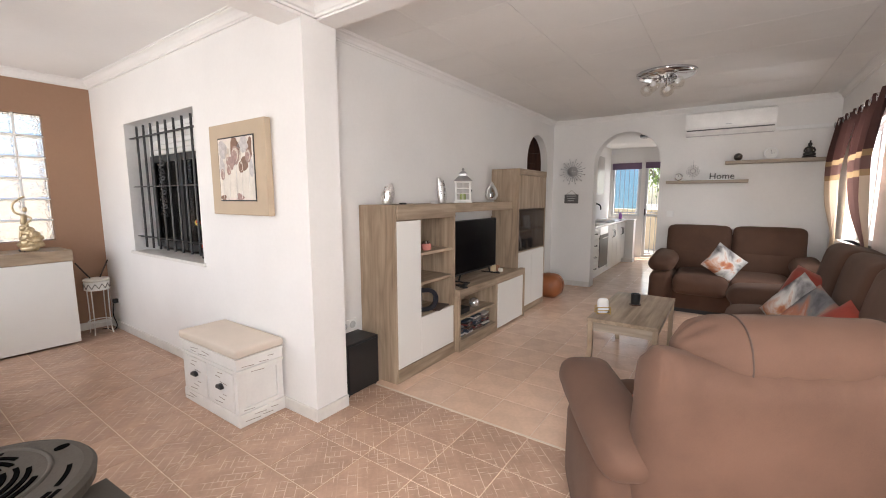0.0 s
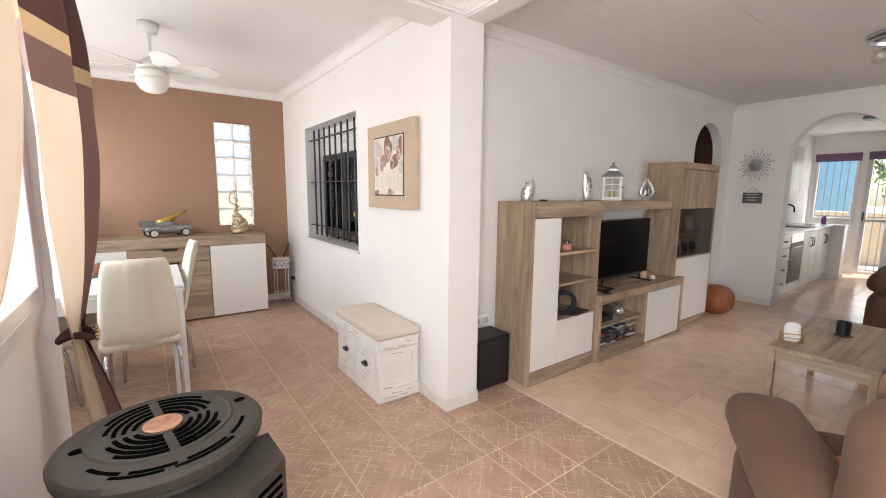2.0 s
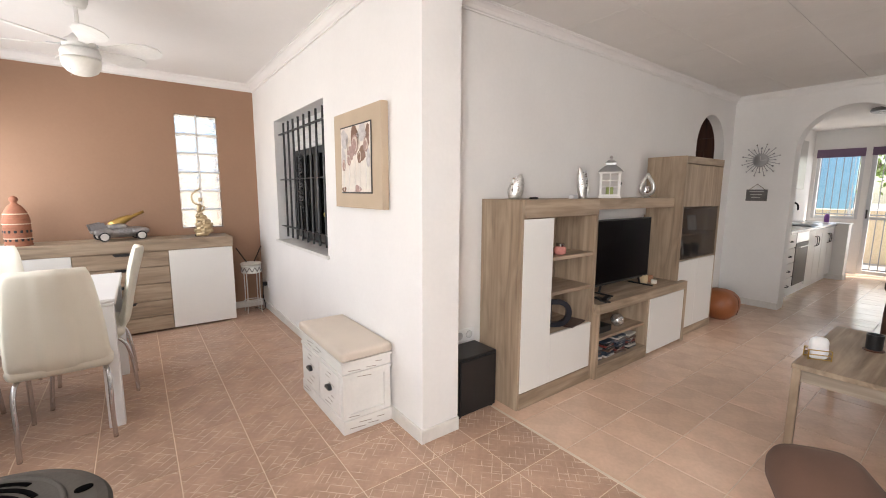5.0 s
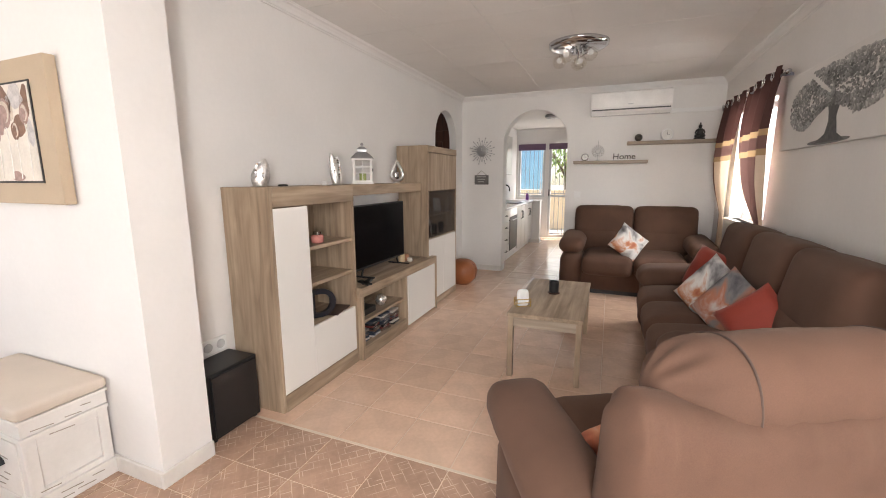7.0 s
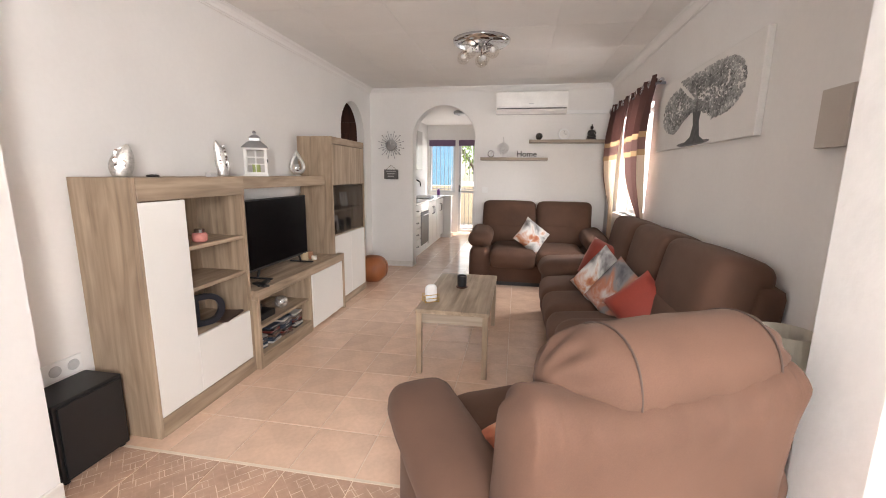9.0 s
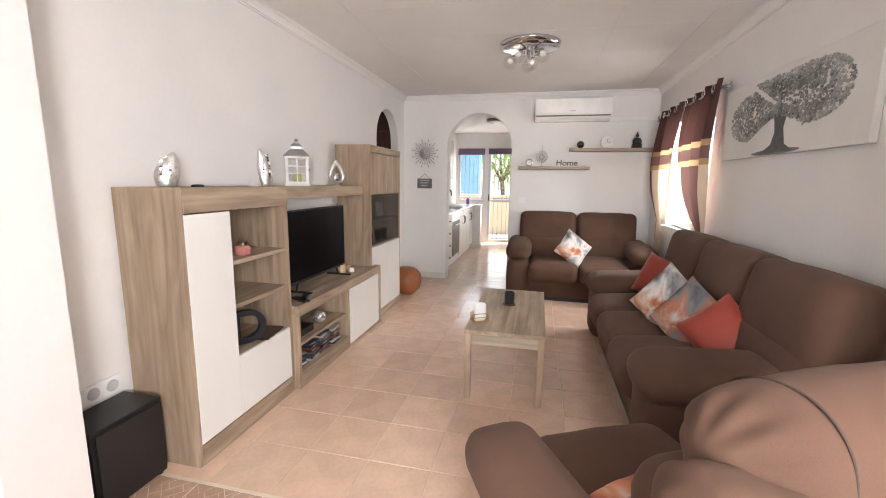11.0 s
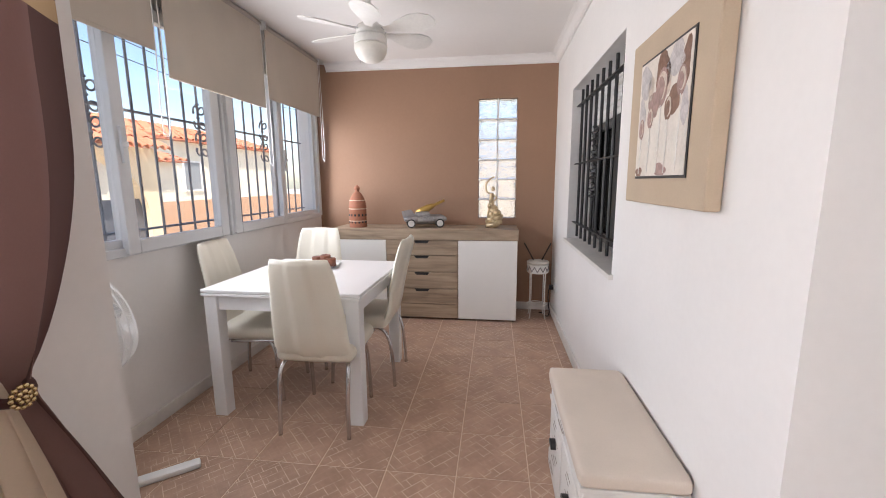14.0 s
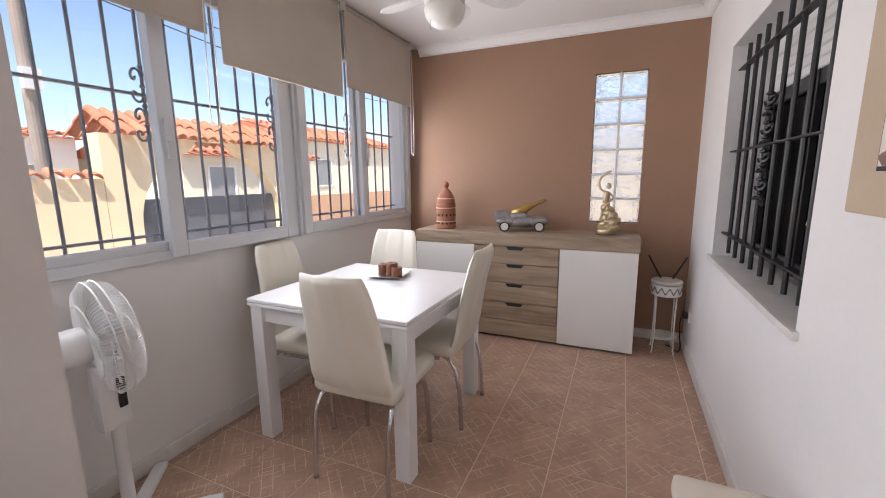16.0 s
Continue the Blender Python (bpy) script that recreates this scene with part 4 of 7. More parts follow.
for q in range(9):
    z = (0.03, 0.055, 0.40, 0.425, 0.10, 0.35)[q % 6]
    part("scuff", boxes((-0.0012, -0.05 + 0.012 * (q % 4), -0.002, 0.0012, 0.05 - 0.008 * (q % 5), 0.002)), M_WORN, tr, at=pose(0.3505 if z < 0.08 else (0.3425 if z > 0.385 else 0.3405), -0.07 + 0.045 * (q % 4), z, 6 * ((q * 3) % 3 - 1), 0, 0))
    part("scuff", boxes((-0.06 + 0.02 * (q % 3), -0.0012, -0.0018, 0.05, 0.0012, 0.0018)), M_WORN, tr, at=pose(-0.27 + 0.036 * q, -0.1555 if z < 0.09 else -0.1525, (0.035, 0.06, 0.405, 0.43)[q % 4], 0, 5 * ((q * 5) % 3 - 1), 0))
tr.matrix_basis = pose(-0.66, -0.165, 0) @ Matrix.Diagonal((1, 1, 0.915, 1))
part("cushion", soft(0.725, 0.325, 0.062, 0.022, (0, 0, 0.006), 10, m=Matrix.Translation((0.0, -0.005, 0.4995))), mat("beige_canvas_cushion", (0.62, 0.54, 0.46), 0.85, 0, 0.06, 5, 200, 0.2), tr, "beige canvas seat cushion", smooth=True)

# roller blinds
M_BLIND = sheer("beige_blind_cloth", (0.62, 0.55, 0.47), 0.25)
for x0, x1, zb in ((-1.226, -0.30, 2.02), (-2.243, -1.274, 1.905), (-3.235, -2.274, 1.985)):
    bl = thing("roller_blind", (x0 + x1) / 2, -2.335, zb, "beige roller blind half lowered over the window", "blind", group="dining blinds")
    h, w = 2.49 - zb, (x1 - x0) / 2
    part("cloth", boxes((-w + 0.012, -0.0015, 0.0, w - 0.012, 0.0015, h)), M_BLIND, bl)
    part("bottom_bar", boxes((-w + 0.012, -0.005, -0.006, w - 0.012, 0.005, 0.012), bevel=0.002, seg=1), M_BLIND, bl)
    part("roller", tube([(-w + 0.005, -0.012, h + 0.012), (w - 0.005, -0.012, h + 0.012)], 0.022, 14), mat("blind_tube", (0.42, 0.38, 0.34), 0.6), bl)
    part("bracket", boxes((w - 0.006, -0.03, h - 0.015, w, 0.02, h + 0.04)), M_WHITEPL, bl)
    part("bracket", boxes((-w, -0.03, h - 0.015, -w + 0.006, 0.02, h + 0.04)), M_WHITEPL, bl)
    part("chain", tube(smooth_path([(-w + 0.0, 0.012, h), (-w - 0.005, 0.02, h * 0.3), (-w + 0.01, 0.03, -0.38), (-w + 0.045, 0.03, -0.42), (-w + 0.06, 0.03, -0.36), (-w + 0.035, 0.02, h * 0.3), (-w + 0.03, 0.012, h)], 5), 0.0028, 5), M_WHITEPL, bl)

# ceiling fan
cf = thing("ceiling_fan", -1.735, -1.35, H_SUN, "white ceiling fan with petal blades and a glass bowl light", "fan")
M_FANW = mat("fan_white_enamel", (0.78, 0.77, 0.74), 0.35)
part("canopy", lathe([(0.02, -0.075), (0.05, -0.07), (0.062, -0.04), (0.065, -0.004), (0.02, 0.0)], 24), M_FANW, cf, smooth=True)
part("rod", tube([(0, 0, -0.07), (0, 0, -0.235)], 0.011, 10), M_FANW, cf)
part("motor", lathe([(0.03, -0.232), (0.045, -0.245), (0.06, -0.262), (0.078, -0.27), (0.085, -0.29), (0.085, -0.305), (0.05, -0.318)], 28), M_FANW, cf, smooth=True)
part("switch_housing", lathe([(0.05, -0.315), (0.092, -0.322), (0.10, -0.34), (0.10, -0.365), (0.096, -0.372), (0.03, -0.374)], 28), M_FANW, cf, smooth=True)
part("bowl", lathe([(0.096, -0.374), (0.10, -0.39), (0.094, -0.42), (0.075, -0.45), (0.045, -0.468), (0.01, -0.474)], 28), mat("frosted_bowl_glass", (0.82, 0.80, 0.74), 0.3), cf, "frosted glass bowl", smooth=True)
blade = [(0.10, -0.022), (0.15, -0.028), (0.22, -0.058), (0.30, -0.082), (0.37, -0.078), (0.42, -0.045), (0.432, 0.0), (0.42, 0.045), (0.37, 0.078), (0.30, 0.082), (0.22, 0.058), (0.15, 0.028), (0.10, 0.022)]
for k in range(6):
    b = part("blade", prism(blade, -0.003, 0.003), M_FANW, cf, at=pose(0, 0, -0.298, 0, 0, 60 * k + 12) @ pose(0, 0, 0, -14, 0, 0))
    part("blade_arm", boxes((0.07, -0.014, 0.003, 0.16, 0.014, 0.009), bevel=0.002, seg=1), M_STEEL, b)
part("pull_chain", tube([(0.06, -0.05, -0.37), (0.06, -0.05, -0.49)], 0.0015, 5), M_STEEL, cf)

# pedestal fan
pf = thing("pedestal_fan", -0.575, -2.235, 0, "white pedestal fan with a wire cage on a cross base", "fan")
part("base_bar", boxes((-0.33, -0.028, 0.0, 0.33, 0.028, 0.028), bevel=0.01), M_WHITEPL, pf, at=pose(0, 0, 0, 0, 0, 130))
part("base_bar", boxes((-0.33, -0.028, 0.0, 0.33, 0.028, 0.0275), bevel=0.01), M_WHITEPL, pf, at=pose(0, 0, 0.001, 0, 0, 40))
part("pole", lathe([(0.05, 0.024), (0.045, 0.06), (0.024, 0.10), (0.022, 0.40), (0.026, 0.41), (0.026, 0.45), (0.015, 0.46)], 18), M_WHITEPL, pf, smooth=True)
part("control_box", boxes((-0.045, -0.032, 0.42, 0.06, 0.032, 0.69), bevel=0.02), M_WHITEPL, pf)
part("control_panel", boxes((-0.03, 0.031, 0.50, -0.002, 0.036, 0.62), bevel=0.005), M_BLACK, pf)
head = pose(0, 0, 0.775, 0, -6, 168)
part("motor", soft(0.19, 0.13, 0.13, 0.055, (0, 0, 0), 8, m=head @ Matrix.Translation((-0.11, 0, 0))), M_WHITEPL, pf, smooth=True)
R = 0.215
for k in range(96):
    a = 2 * math.pi * k / 96
    ca, sa = math.cos(a), math.sin(a)
    part("cage_wire", tube([head @ Vector(v) for v in ((0.088, 0.05 * ca, 0.05 * sa), (0.084, 0.13 * ca, 0.13 * sa), (0.06, 0.195 * ca, 0.195 * sa), (0.018, R * ca, R * sa), (-0.01, R * ca, R * sa), (-0.035, 0.19 * ca, 0.19 * sa), (-0.05, 0.12 * ca, 0.12 * sa), (-0.05, 0.05 * ca, 0.05 * sa))], 0.0011, 4), M_WHITEPL, pf)
for x, r in ((0.018, R), (-0.01, R), (0.075, 0.16), (-0.046, 0.14)):
    part("cage_ring", tube([head @ Vector((x, r * math.cos(2 * math.pi * k / 40), r * math.sin(2 * math.pi * k / 40))) for k in range(40)], 0.003, 5, closed=True), M_WHITEPL, pf)
part("hub", lathe([(0.01, 0.0), (0.052, 0.0), (0.05, 0.012), (0.02, 0.018)], 20), M_WHITEPL, pf, at=head @ pose(0.083, 0, 0, 0, 90, 0))
pet = [(0.03, -0.02), (0.09, -0.06), (0.16, -0.075), (0.19, -0.03), (0.185, 0.03), (0.14, 0.05), (0.08, 0.035), (0.03, 0.02)]
for k in range(3):
    part("blade", prism(pet, -0.002, 0.002), mat("translucent_blade", (0.7, 0.7, 0.7), 0.25), pf, at=head @ pose(0.02, 0, 0, 120 * k, 0, 0) @ pose(0, 0, 0, 0, 90, 0) @ pose(0, 0, 0, 20, 0, 0))

# pellet stove
M_STOVE = mat("dark_cast_iron", (0.047, 0.040, 0.032), 0.62, 0.1, 0.15, 10, 160, 0.3)
# Black of raised strips that paint the shade inside slots and holes.
M_SLOT = mat("slot_shade_black", (0.003, 0.003, 0.003), 0.9, spec=0.0)
sv = thing("pellet_stove", 0.735, -1.455, 0, "dark grey iron stove with a slotted oval lid", "stove", 8)
part("body", lathe([(0.19, 0.0), (0.195, 0.02), (0.195, 0.70), (0.18, 0.735)], 40, sx=1.05), M_STOVE, sv, smooth=False)
part("lid", lathe([(0.05, 0.728), (0.195, 0.73), (0.209, 0.742), (0.212, 0.765), (0.205, 0.775), (0.19, 0.778), (0.02, 0.774)], 56, 0.028, -0.008, sx=1.0, sy=1.06), M_STOVE, sv, smooth=False)
PX, PY = -0.004, -0.008
part("lid_ring", lathe([(0.147, 0.772), (0.153, 0.781), (0.158, 0.781), (0.163, 0.772)], 48, PX, PY), M_STOVE, sv, smooth=True)


def lid_slot(cx, cy, r, a0, a1, w=0.0047):
    pts = [(math.cos(radians(a0 + (a1 - a0) * k / 12)), math.sin(radians(a0 + (a1 - a0) * k / 12))) for k in range(13)]
    outline = [(cx + (r + w) * c_, cy + (r + w) * s_) for c_, s_ in pts] + [(cx + (r - w) * c_, cy + (r - w) * s_) for c_, s_ in reversed(pts)]
    part("vent_slot", prism(outline, 0.7705, 0.7792), M_SLOT, sv, "raised black strip for the shade in a vent slot")


for r, a in ((0.061, 76), (0.081, 82), (0.101, 84), (0.120, 74), (0.137, 52)):
    for mid in (0, 180):
        gap = math.degrees(0.011 / r)
        lid_slot(PX, PY, r, mid + gap, mid + a)
        lid_slot(PX, PY, r, mid - a, mid - gap)
for r, spans in ((0.172, ((-66, -40), (-34, -4), (2, 34), (40, 66))), (0.186, ((-44, -12), (-6, 36)))):
    for a0, a1 in spans:
        lid_slot(0.028, -0.004, r, a0, a1)
for sy_ in (-1, 1):
    part("finger_hole", lathe([(0.002, 0.7705), (0.015, 0.7705), (0.015, 0.7796), (0.002, 0.7796)], 18, 0.0, sy_ * 0.176, sx=0.7), M_SLOT, sv, "raised black disc for the shade in a finger hole")
part("plaque", lathe([(0.004, 0.776), (0.043, 0.776), (0.044, 0.780), (0.041, 0.782), (0.036, 0.7805), (0.004, 0.7805)], 32, PX, PY), mat("copper_plaque", (0.42, 0.22, 0.15), 0.5, 0.35, 0.45, 26, 90, 0.3), sv, "round copper plaque", smooth=False)
part("side_panel", prism([(0.10, 0.215), (0.24, 0.205), (0.30, 0.10), (0.30, -0.12), (0.22, -0.19), (0.10, -0.19)], 0.0, 0.705), M_STOVE, sv)
for k in range(12):
    part("side_slot", boxes((-0.04, -0.004, -0.004, 0.04, 0.004, 0.004)), M_SLOT, sv, at=pose(0.2705, 0.153, 0.405 + 0.024 * k, 0, 0, -60.3))
part("pull_bar", tube([(-0.16, -0.10, 0.70), (-0.20, -0.12, 0.70)], 0.008, 8), M_BLACK, sv)


# curtains
def curtain(name, top, tie, hem, z_top, z_tie, depth, waves, flip, label, tied=True, seed=0, cut=0.55, gather=2.4, kick=0.0, drop=0.0, edge=0.0, spans=None, one_stripe=False):
    """A gathered curtain: top = (u0, u1), tie = (u, half width), hem = (u0, u1) along its own x axis; bands by height."""
    n, m = 72, 44
    bm = bmesh.new()
    grid = []
    for j in range(m + 1):
        z = z_top * (1 - j / m) + 0.015 * (j / m)
        if z >= z_tie:
            f = (z_top - z) / (z_top - z_tie)
            s = f ** gather if tied else 0.25 * f
            u0 = top[0] + (tie[0] - tie[1] - top[0]) * s
            u1 = top[1] + (tie[0] + tie[1] - top[1]) * s
        else:
            f = (z_tie - z) / z_tie
            s = 1 - (1 - f) ** 1.5
            u0 = tie[0] - tie[1] + (hem[0] - tie[0] + tie[1]) * s
            u1 = tie[0] + tie[1] + (hem[1] - tie[0] - tie[1]) * s
        row = []
        squeeze = max(0.35, (u1 - u0) / (top[1] - top[0]))
        belly = 0.06 * math.sin(math.pi * min(1, (z_top - z) / (z_top - z_tie))) if z >= z_tie and tied else 0.0
        for i in range(n + 1):
            u = i / n
            ph = waves * 2 * math.pi * u + 0.4 * math.sin(z * 3 + seed)
            amp = depth * squeeze * (0.75 + 0.25 * math.sin(5 * u + seed))
            fall = kick * (1 - z / z_tie) if z < z_tie else 0.0
            row.append(bm.verts.new((u0 + (u1 - u0) * u + 0.012 * math.sin(2 * ph), amp * math.sin(ph) + belly + fall * (1.3 - u) + 0.006 * noise.noise(Vector((u * 6, z * 4, seed))), z)))
        grid.append(row)
    for j in range(m):
        for i in range(n):
            z = (grid[j][i].co.z + grid[j + 1][i].co.z) / 2
            f = bm.faces.new((grid[j][i], grid[j + 1][i], grid[j + 1][i + 1], grid[j][i + 1]))
            rel = z_top - z - drop
            k = 0
            if rel > (0.58 if one_stripe else 0.64):
                if spans is None:
                    k = 1 if ((i / n) < cut) != flip else 2
                else:
                    k = 2 if any(a <= i / n < b for a, b in spans) else 1
            if 0.44 < rel < 0.492 or (0.60 < rel < 0.64 and not one_stripe):
                k = 3
            elif 0.492 < rel <= (0.58 if one_stripe else 0.64):
                k = 2
            if i / n < edge and k != 3:
                k = 0
            f.material_index = k
    return bm


C_DARK, C_CREAM = sheer("chocolate_voile", (0.075, 0.032, 0.027), 0.15), sheer("cream_voile", (0.62, 0.50, 0.38), 0.2)
C_MAUVE, C_GOLD = sheer("mauve_voile", (0.17, 0.092, 0.080), 0.15), sheer("gold_stripe", (0.36, 0.24, 0.13), 0.3)
CURT = [C_DARK, C_CREAM, C_MAUVE, C_GOLD]


def brooch(parent, x, y, z):
    bm = bmesh.new()
    for ring, n, r in ((0, 1, 0.0), (1, 7, 0.012), (2, 13, 0.024)):
        for k in range(n):
            a = 2 * math.pi * k / n
            bmesh.ops.create_icosphere(bm, subdivisions=1, radius=0.0065, matrix=Matrix.Translation((x + r * math.cos(a), y + 0.006 - 0.003 * ring, z + r * math.sin(a))))
    part("tieback_brooch", bm, mat("gold_crystal", (0.62, 0.48, 0.26), 0.18, 0.9), parent, "sparkling gold brooch", smooth=True)


c1 = thing("curtain", 0.0, -1.685, 0, "brown, cream and mauve banded voile curtain tied back", "curtain", group="entry curtains")
part("cloth", curtain("c", (-0.10, 0.74), (0.11, 0.05), (-0.14, 0.20), 2.29, 0.88, 0.055, 2, True, "", cut=0.42, gather=5.0, kick=0.15, drop=0.07, edge=0.10, one_stripe=True), CURT, c1, smooth=True)
brooch(c1, 0.11, 0.055, 0.875)
part("tie", tube([(0.11 + 0.048 * math.cos(2 * math.pi * k / 20), 0.045 * math.sin(2 * math.pi * k / 20), 0.875 + 0.012 * math.cos(4 * math.pi * k / 20)) for k in range(20)], 0.012, 6, closed=True), C_DARK, c1)
c2 = thing("curtain", 0.0, -1.715, 0, "brown, cream and mauve banded voile curtain drawn to the side", "curtain", group="entry curtains")
part("cloth", curtain("c", (0.77, 1.54), (1.46, 0.05), (1.30, 1.62), 2.29, 0.88, 0.028, 4, False, "", seed=2, cut=0.12, gather=4.6, one_stripe=True), CURT, c2, smooth=True)
brooch(c2, 1.46, 0.05, 0.875)
rod = thing("curtain_rod", 0.75, -1.69, 2.255, "steel curtain rod over the entry window", "curtain rod")
part("rod", tube([(-0.95, 0, 0), (0.90, 0, 0)], 0.011, 10), M_STEEL, rod)
for x in (-0.9, 0.0, 0.86):
    part("bracket", boxes((x - 0.008, -0.088, -0.015, x + 0.008, 0.0, 0.015)), M_STEEL, rod)
for x in (-0.96, 0.91):
    part("finial", lathe([(0.006, -0.02), (0.024, -0.008), (0.024, 0.008), (0.006, 0.02)], 14), M_STEEL, rod, at=pose(x, 0, 0, 0, 90, 0))

# ---- living room: wall unit ----
u1 = thing("display_cabinet", 0, 0.65, 0, "grey oak cabinet with white doors in an L and open shelves", "cabinet", group="wall unit")
X0, X1 = -0.272, 0.078
part("side", boxes((X0, 0.0, 0, X1, 0.022, 1.316), bevel=0.0015, seg=1), M_OAKV, u1)
part("side", boxes((X0, 0.76, 0, X1, 0.782, 1.205)), M_OAKV, u1)
part("back", boxes((X0, 0.022, 0.09, X0 + 0.012, 0.76, 1.205)), M_OAKV, u1)
part("top", boxes((X0, 0.0235, 1.206, X1 + 0.004, 0.782, 1.316), bevel=0.002, seg=1), M_OAKY, u1)
part("plinth", boxes((X0 + 0.02, 0.022, 0.0, X1 + 0.002, 0.76, 0.10)), M_OAKY, u1)
part("divider", boxes((X0 + 0.012, 0.29, 0.10, X1 - 0.02, 0.308, 1.205)), M_OAKV, u1)
for z in (0.43, 0.712, 0.944):
    part("shelf", boxes((X0 + 0.012, 0.308, z - 0.022, X1 - 0.012, 0.76, z), bevel=0.001, seg=1), M_OAKY, u1)
part("door", boxes((X1 - 0.018, 0.024, 0.105, X1, 0.3005, 1.2), bevel=0.002, seg=1), M_WHITEGLOSS, u1, "tall white door")
part("door", boxes((X1 - 0.018, 0.3025, 0.105, X1, 0.758, 0.435), bevel=0.002, seg=1), M_WHITEGLOSS, u1, "low white door")

u2 = thing("tv_bench", 0, 1.435, 0, "low grey oak television bench with open shelf and white door", "cabinet", group="wall unit")
part("top", boxes((X0, 0.0, 0.495, 0.125, 1.40, 0.565), bevel=0.002, seg=1), M_OAKY, u2)
part("side", boxes((X0, 0.0, 0, 0.115, 0.03, 0.494)), M_OAKV, u2)
part("side", boxes((X0, 1.37, 0, 0.125, 1.40, 0.494)), M_OAKV, u2)
part("divider", boxes((X0, 0.725, 0, 0.11, 0.75, 0.494)), M_OAKV, u2)
part("base", boxes((X0, 0.03, 0.0, 0.115, 0.725, 0.10)), M_OAKY, u2)
part("shelf", boxes((X0, 0.03, 0.272, 0.09, 0.725, 0.292)), M_OAKY, u2)
part("back", boxes((X0, 0.03, 0.10, X0 + 0.01, 1.37, 0.494)), M_OAKV, u2)
part("door", boxes((0.095, 0.757, 0.02, 0.116, 1.366, 0.488), bevel=0.002, seg=1), M_WHITEGLOSS, u2, "white lacquered door")

u3 = thing("bridge_shelf", 0, 1.434, 1.235, "grey oak bridging shelf above the television", "shelf", group="wall unit")
part("board", boxes((X0, 0.0, 0.0, 0.0, 1.30, 0.082), bevel=0.002, seg=1), M_OAKY, u3)
part("back_rail", boxes((X0, 0.0, -0.08, X0 + 0.015, 1.30, -0.001)), M_WALL, u3)

u4 = thing("tall_cabinet", 0, 2.738, 0, "tall grey oak cabinet with glass panel and white doors", "cabinet", group="wall unit")
part("side", boxes((X0, 0.0, 0, X1 - 0.006, 0.022, 1.685), bevel=0.0015, seg=1), M_OAKV, u4)
part("side", boxes((X0, 0.81, 0, X1 - 0.01, 0.832, 1.62)), M_OAKV, u4)
part("top", boxes((X0, 0.0235, 1.621, X1 - 0.006, 0.832, 1.685), bevel=0.002, seg=1), M_OAKY, u4)
part("back", boxes((X0, 0.022, 0.07, X0 + 0.012, 0.81, 1.62)), M_OAKV, u4)
part("plinth", boxes((X0 + 0.02, 0.022, 0.0, X1 - 0.008, 0.81, 0.07)), M_OAKY, u4)
part("flap_door", boxes((X1 - 0.03, 0.026, 1.235, X1 - 0.008, 0.806, 1.615), bevel=0.002, seg=1), M_OAKV, u4)
for z in (0.745, 0.985, 1.225):
    part("shelf", boxes((X0 + 0.012, 0.022, z - 0.02, X1 - 0.04, 0.81, z)), M_OAKY, u4)
gp = part("glass_door", boxes((X1 - 0.026, 0.026, 0.75, X1 - 0.02, 0.806, 1.228)), glass("smoked_glass", (0.8, 0.78, 0.77), clear=0.85), u4, "smoked glass flap")
for a, b in ((0.026, 0.414), (0.418, 0.806)):
    part("door", boxes((X1 - 0.03, a, 0.075, X1 - 0.008, b, 0.735), bevel=0.002, seg=1), M_WHITEGLOSS, u4, "white lacquered door")

tv = thing("television", -0.07, 2.035, 0.566, "black flat television on two feet", "television")
part("panel", boxes((-0.025, -0.42, 0.065, 0.012, 0.42, 0.585), bevel=0.004), M_BLACK, tv)
part("screen", boxes((0.0125, -0.408, 0.085, 0.0145, 0.408, 0.576)), mat("dark_screen", (0.004, 0.004, 0.005), 0.2, 0, 0.05, 3, 20, 0, spec=0.2), tv)
for s in (-1, 1):
    part("foot", tube([(0.0, s * 0.28, 0.075), (0.0, s * 0.31, 0.012)], 0.009, 6), M_BLACK, tv)
    part("foot_bar", boxes((-0.10, s * 0.31 - 0.009, 0.0, 0.12, s * 0.31 + 0.009, 0.012), bevel=0.003), M_BLACK, tv)
for y, z in ((1.60, 0), (1.56, 0)):
    rc = thing("remote_control", 0.065, y, 0.566, "black remote control on the bench", "remote", 15 if y > 1.58 else 65, "remotes")
    part("case", boxes((-0.022, -0.075, 0.0, 0.022, 0.075, 0.016), bevel=0.006), M_BLACK, rc)

sub = thing("subwoofer", -0.165, 0.448, 0, "black box subwoofer beside the cabinet", "speaker")
part("case", boxes((-0.105, -0.155, 0.012, 0.105, 0.155, 0.375), bevel=0.006), mat("black_vinyl", (0.010, 0.010, 0.011), 0.45, 0, 0.15, 10, 180, 0.2), sub)
part("grille", boxes((0.106, -0.14, 0.03, 0.116, 0.14, 0.36), bevel=0.004), M_BLACK, sub)
for sx in (-1, 1):
    for sy in (-1, 1):
        part("foot", lathe([(0.014, 0.0), (0.014, 0.012)], 10, sx * 0.085, sy * 0.13), M_BLACK, sub)
sk = thing("wall_socket", LIV_W, 0.48, 0.42, "white triple wall socket", "socket")
part("plate", boxes((0.0, -0.125, -0.042, 0.01, 0.125, 0.042), bevel=0.003), M_WHITEPL, sk)
for k in range(3):
    part("outlet", lathe([(0.004, 0.0), (0.022, 0.002), (0.026, 0.004), (0.027, 0.0)], 18), mat("socket_grey", (0.5, 0.5, 0.5), 0.5), sk, at=pose(0.011, -0.082 + 0.082 * k, 0, 0, 90, 0))

# ornaments on the wall unit
M_MIRRORCER = mat("silver_glaze", (0.66, 0.65, 0.63), 0.3, 0.9, 0.25, 60, 160, 0.5)


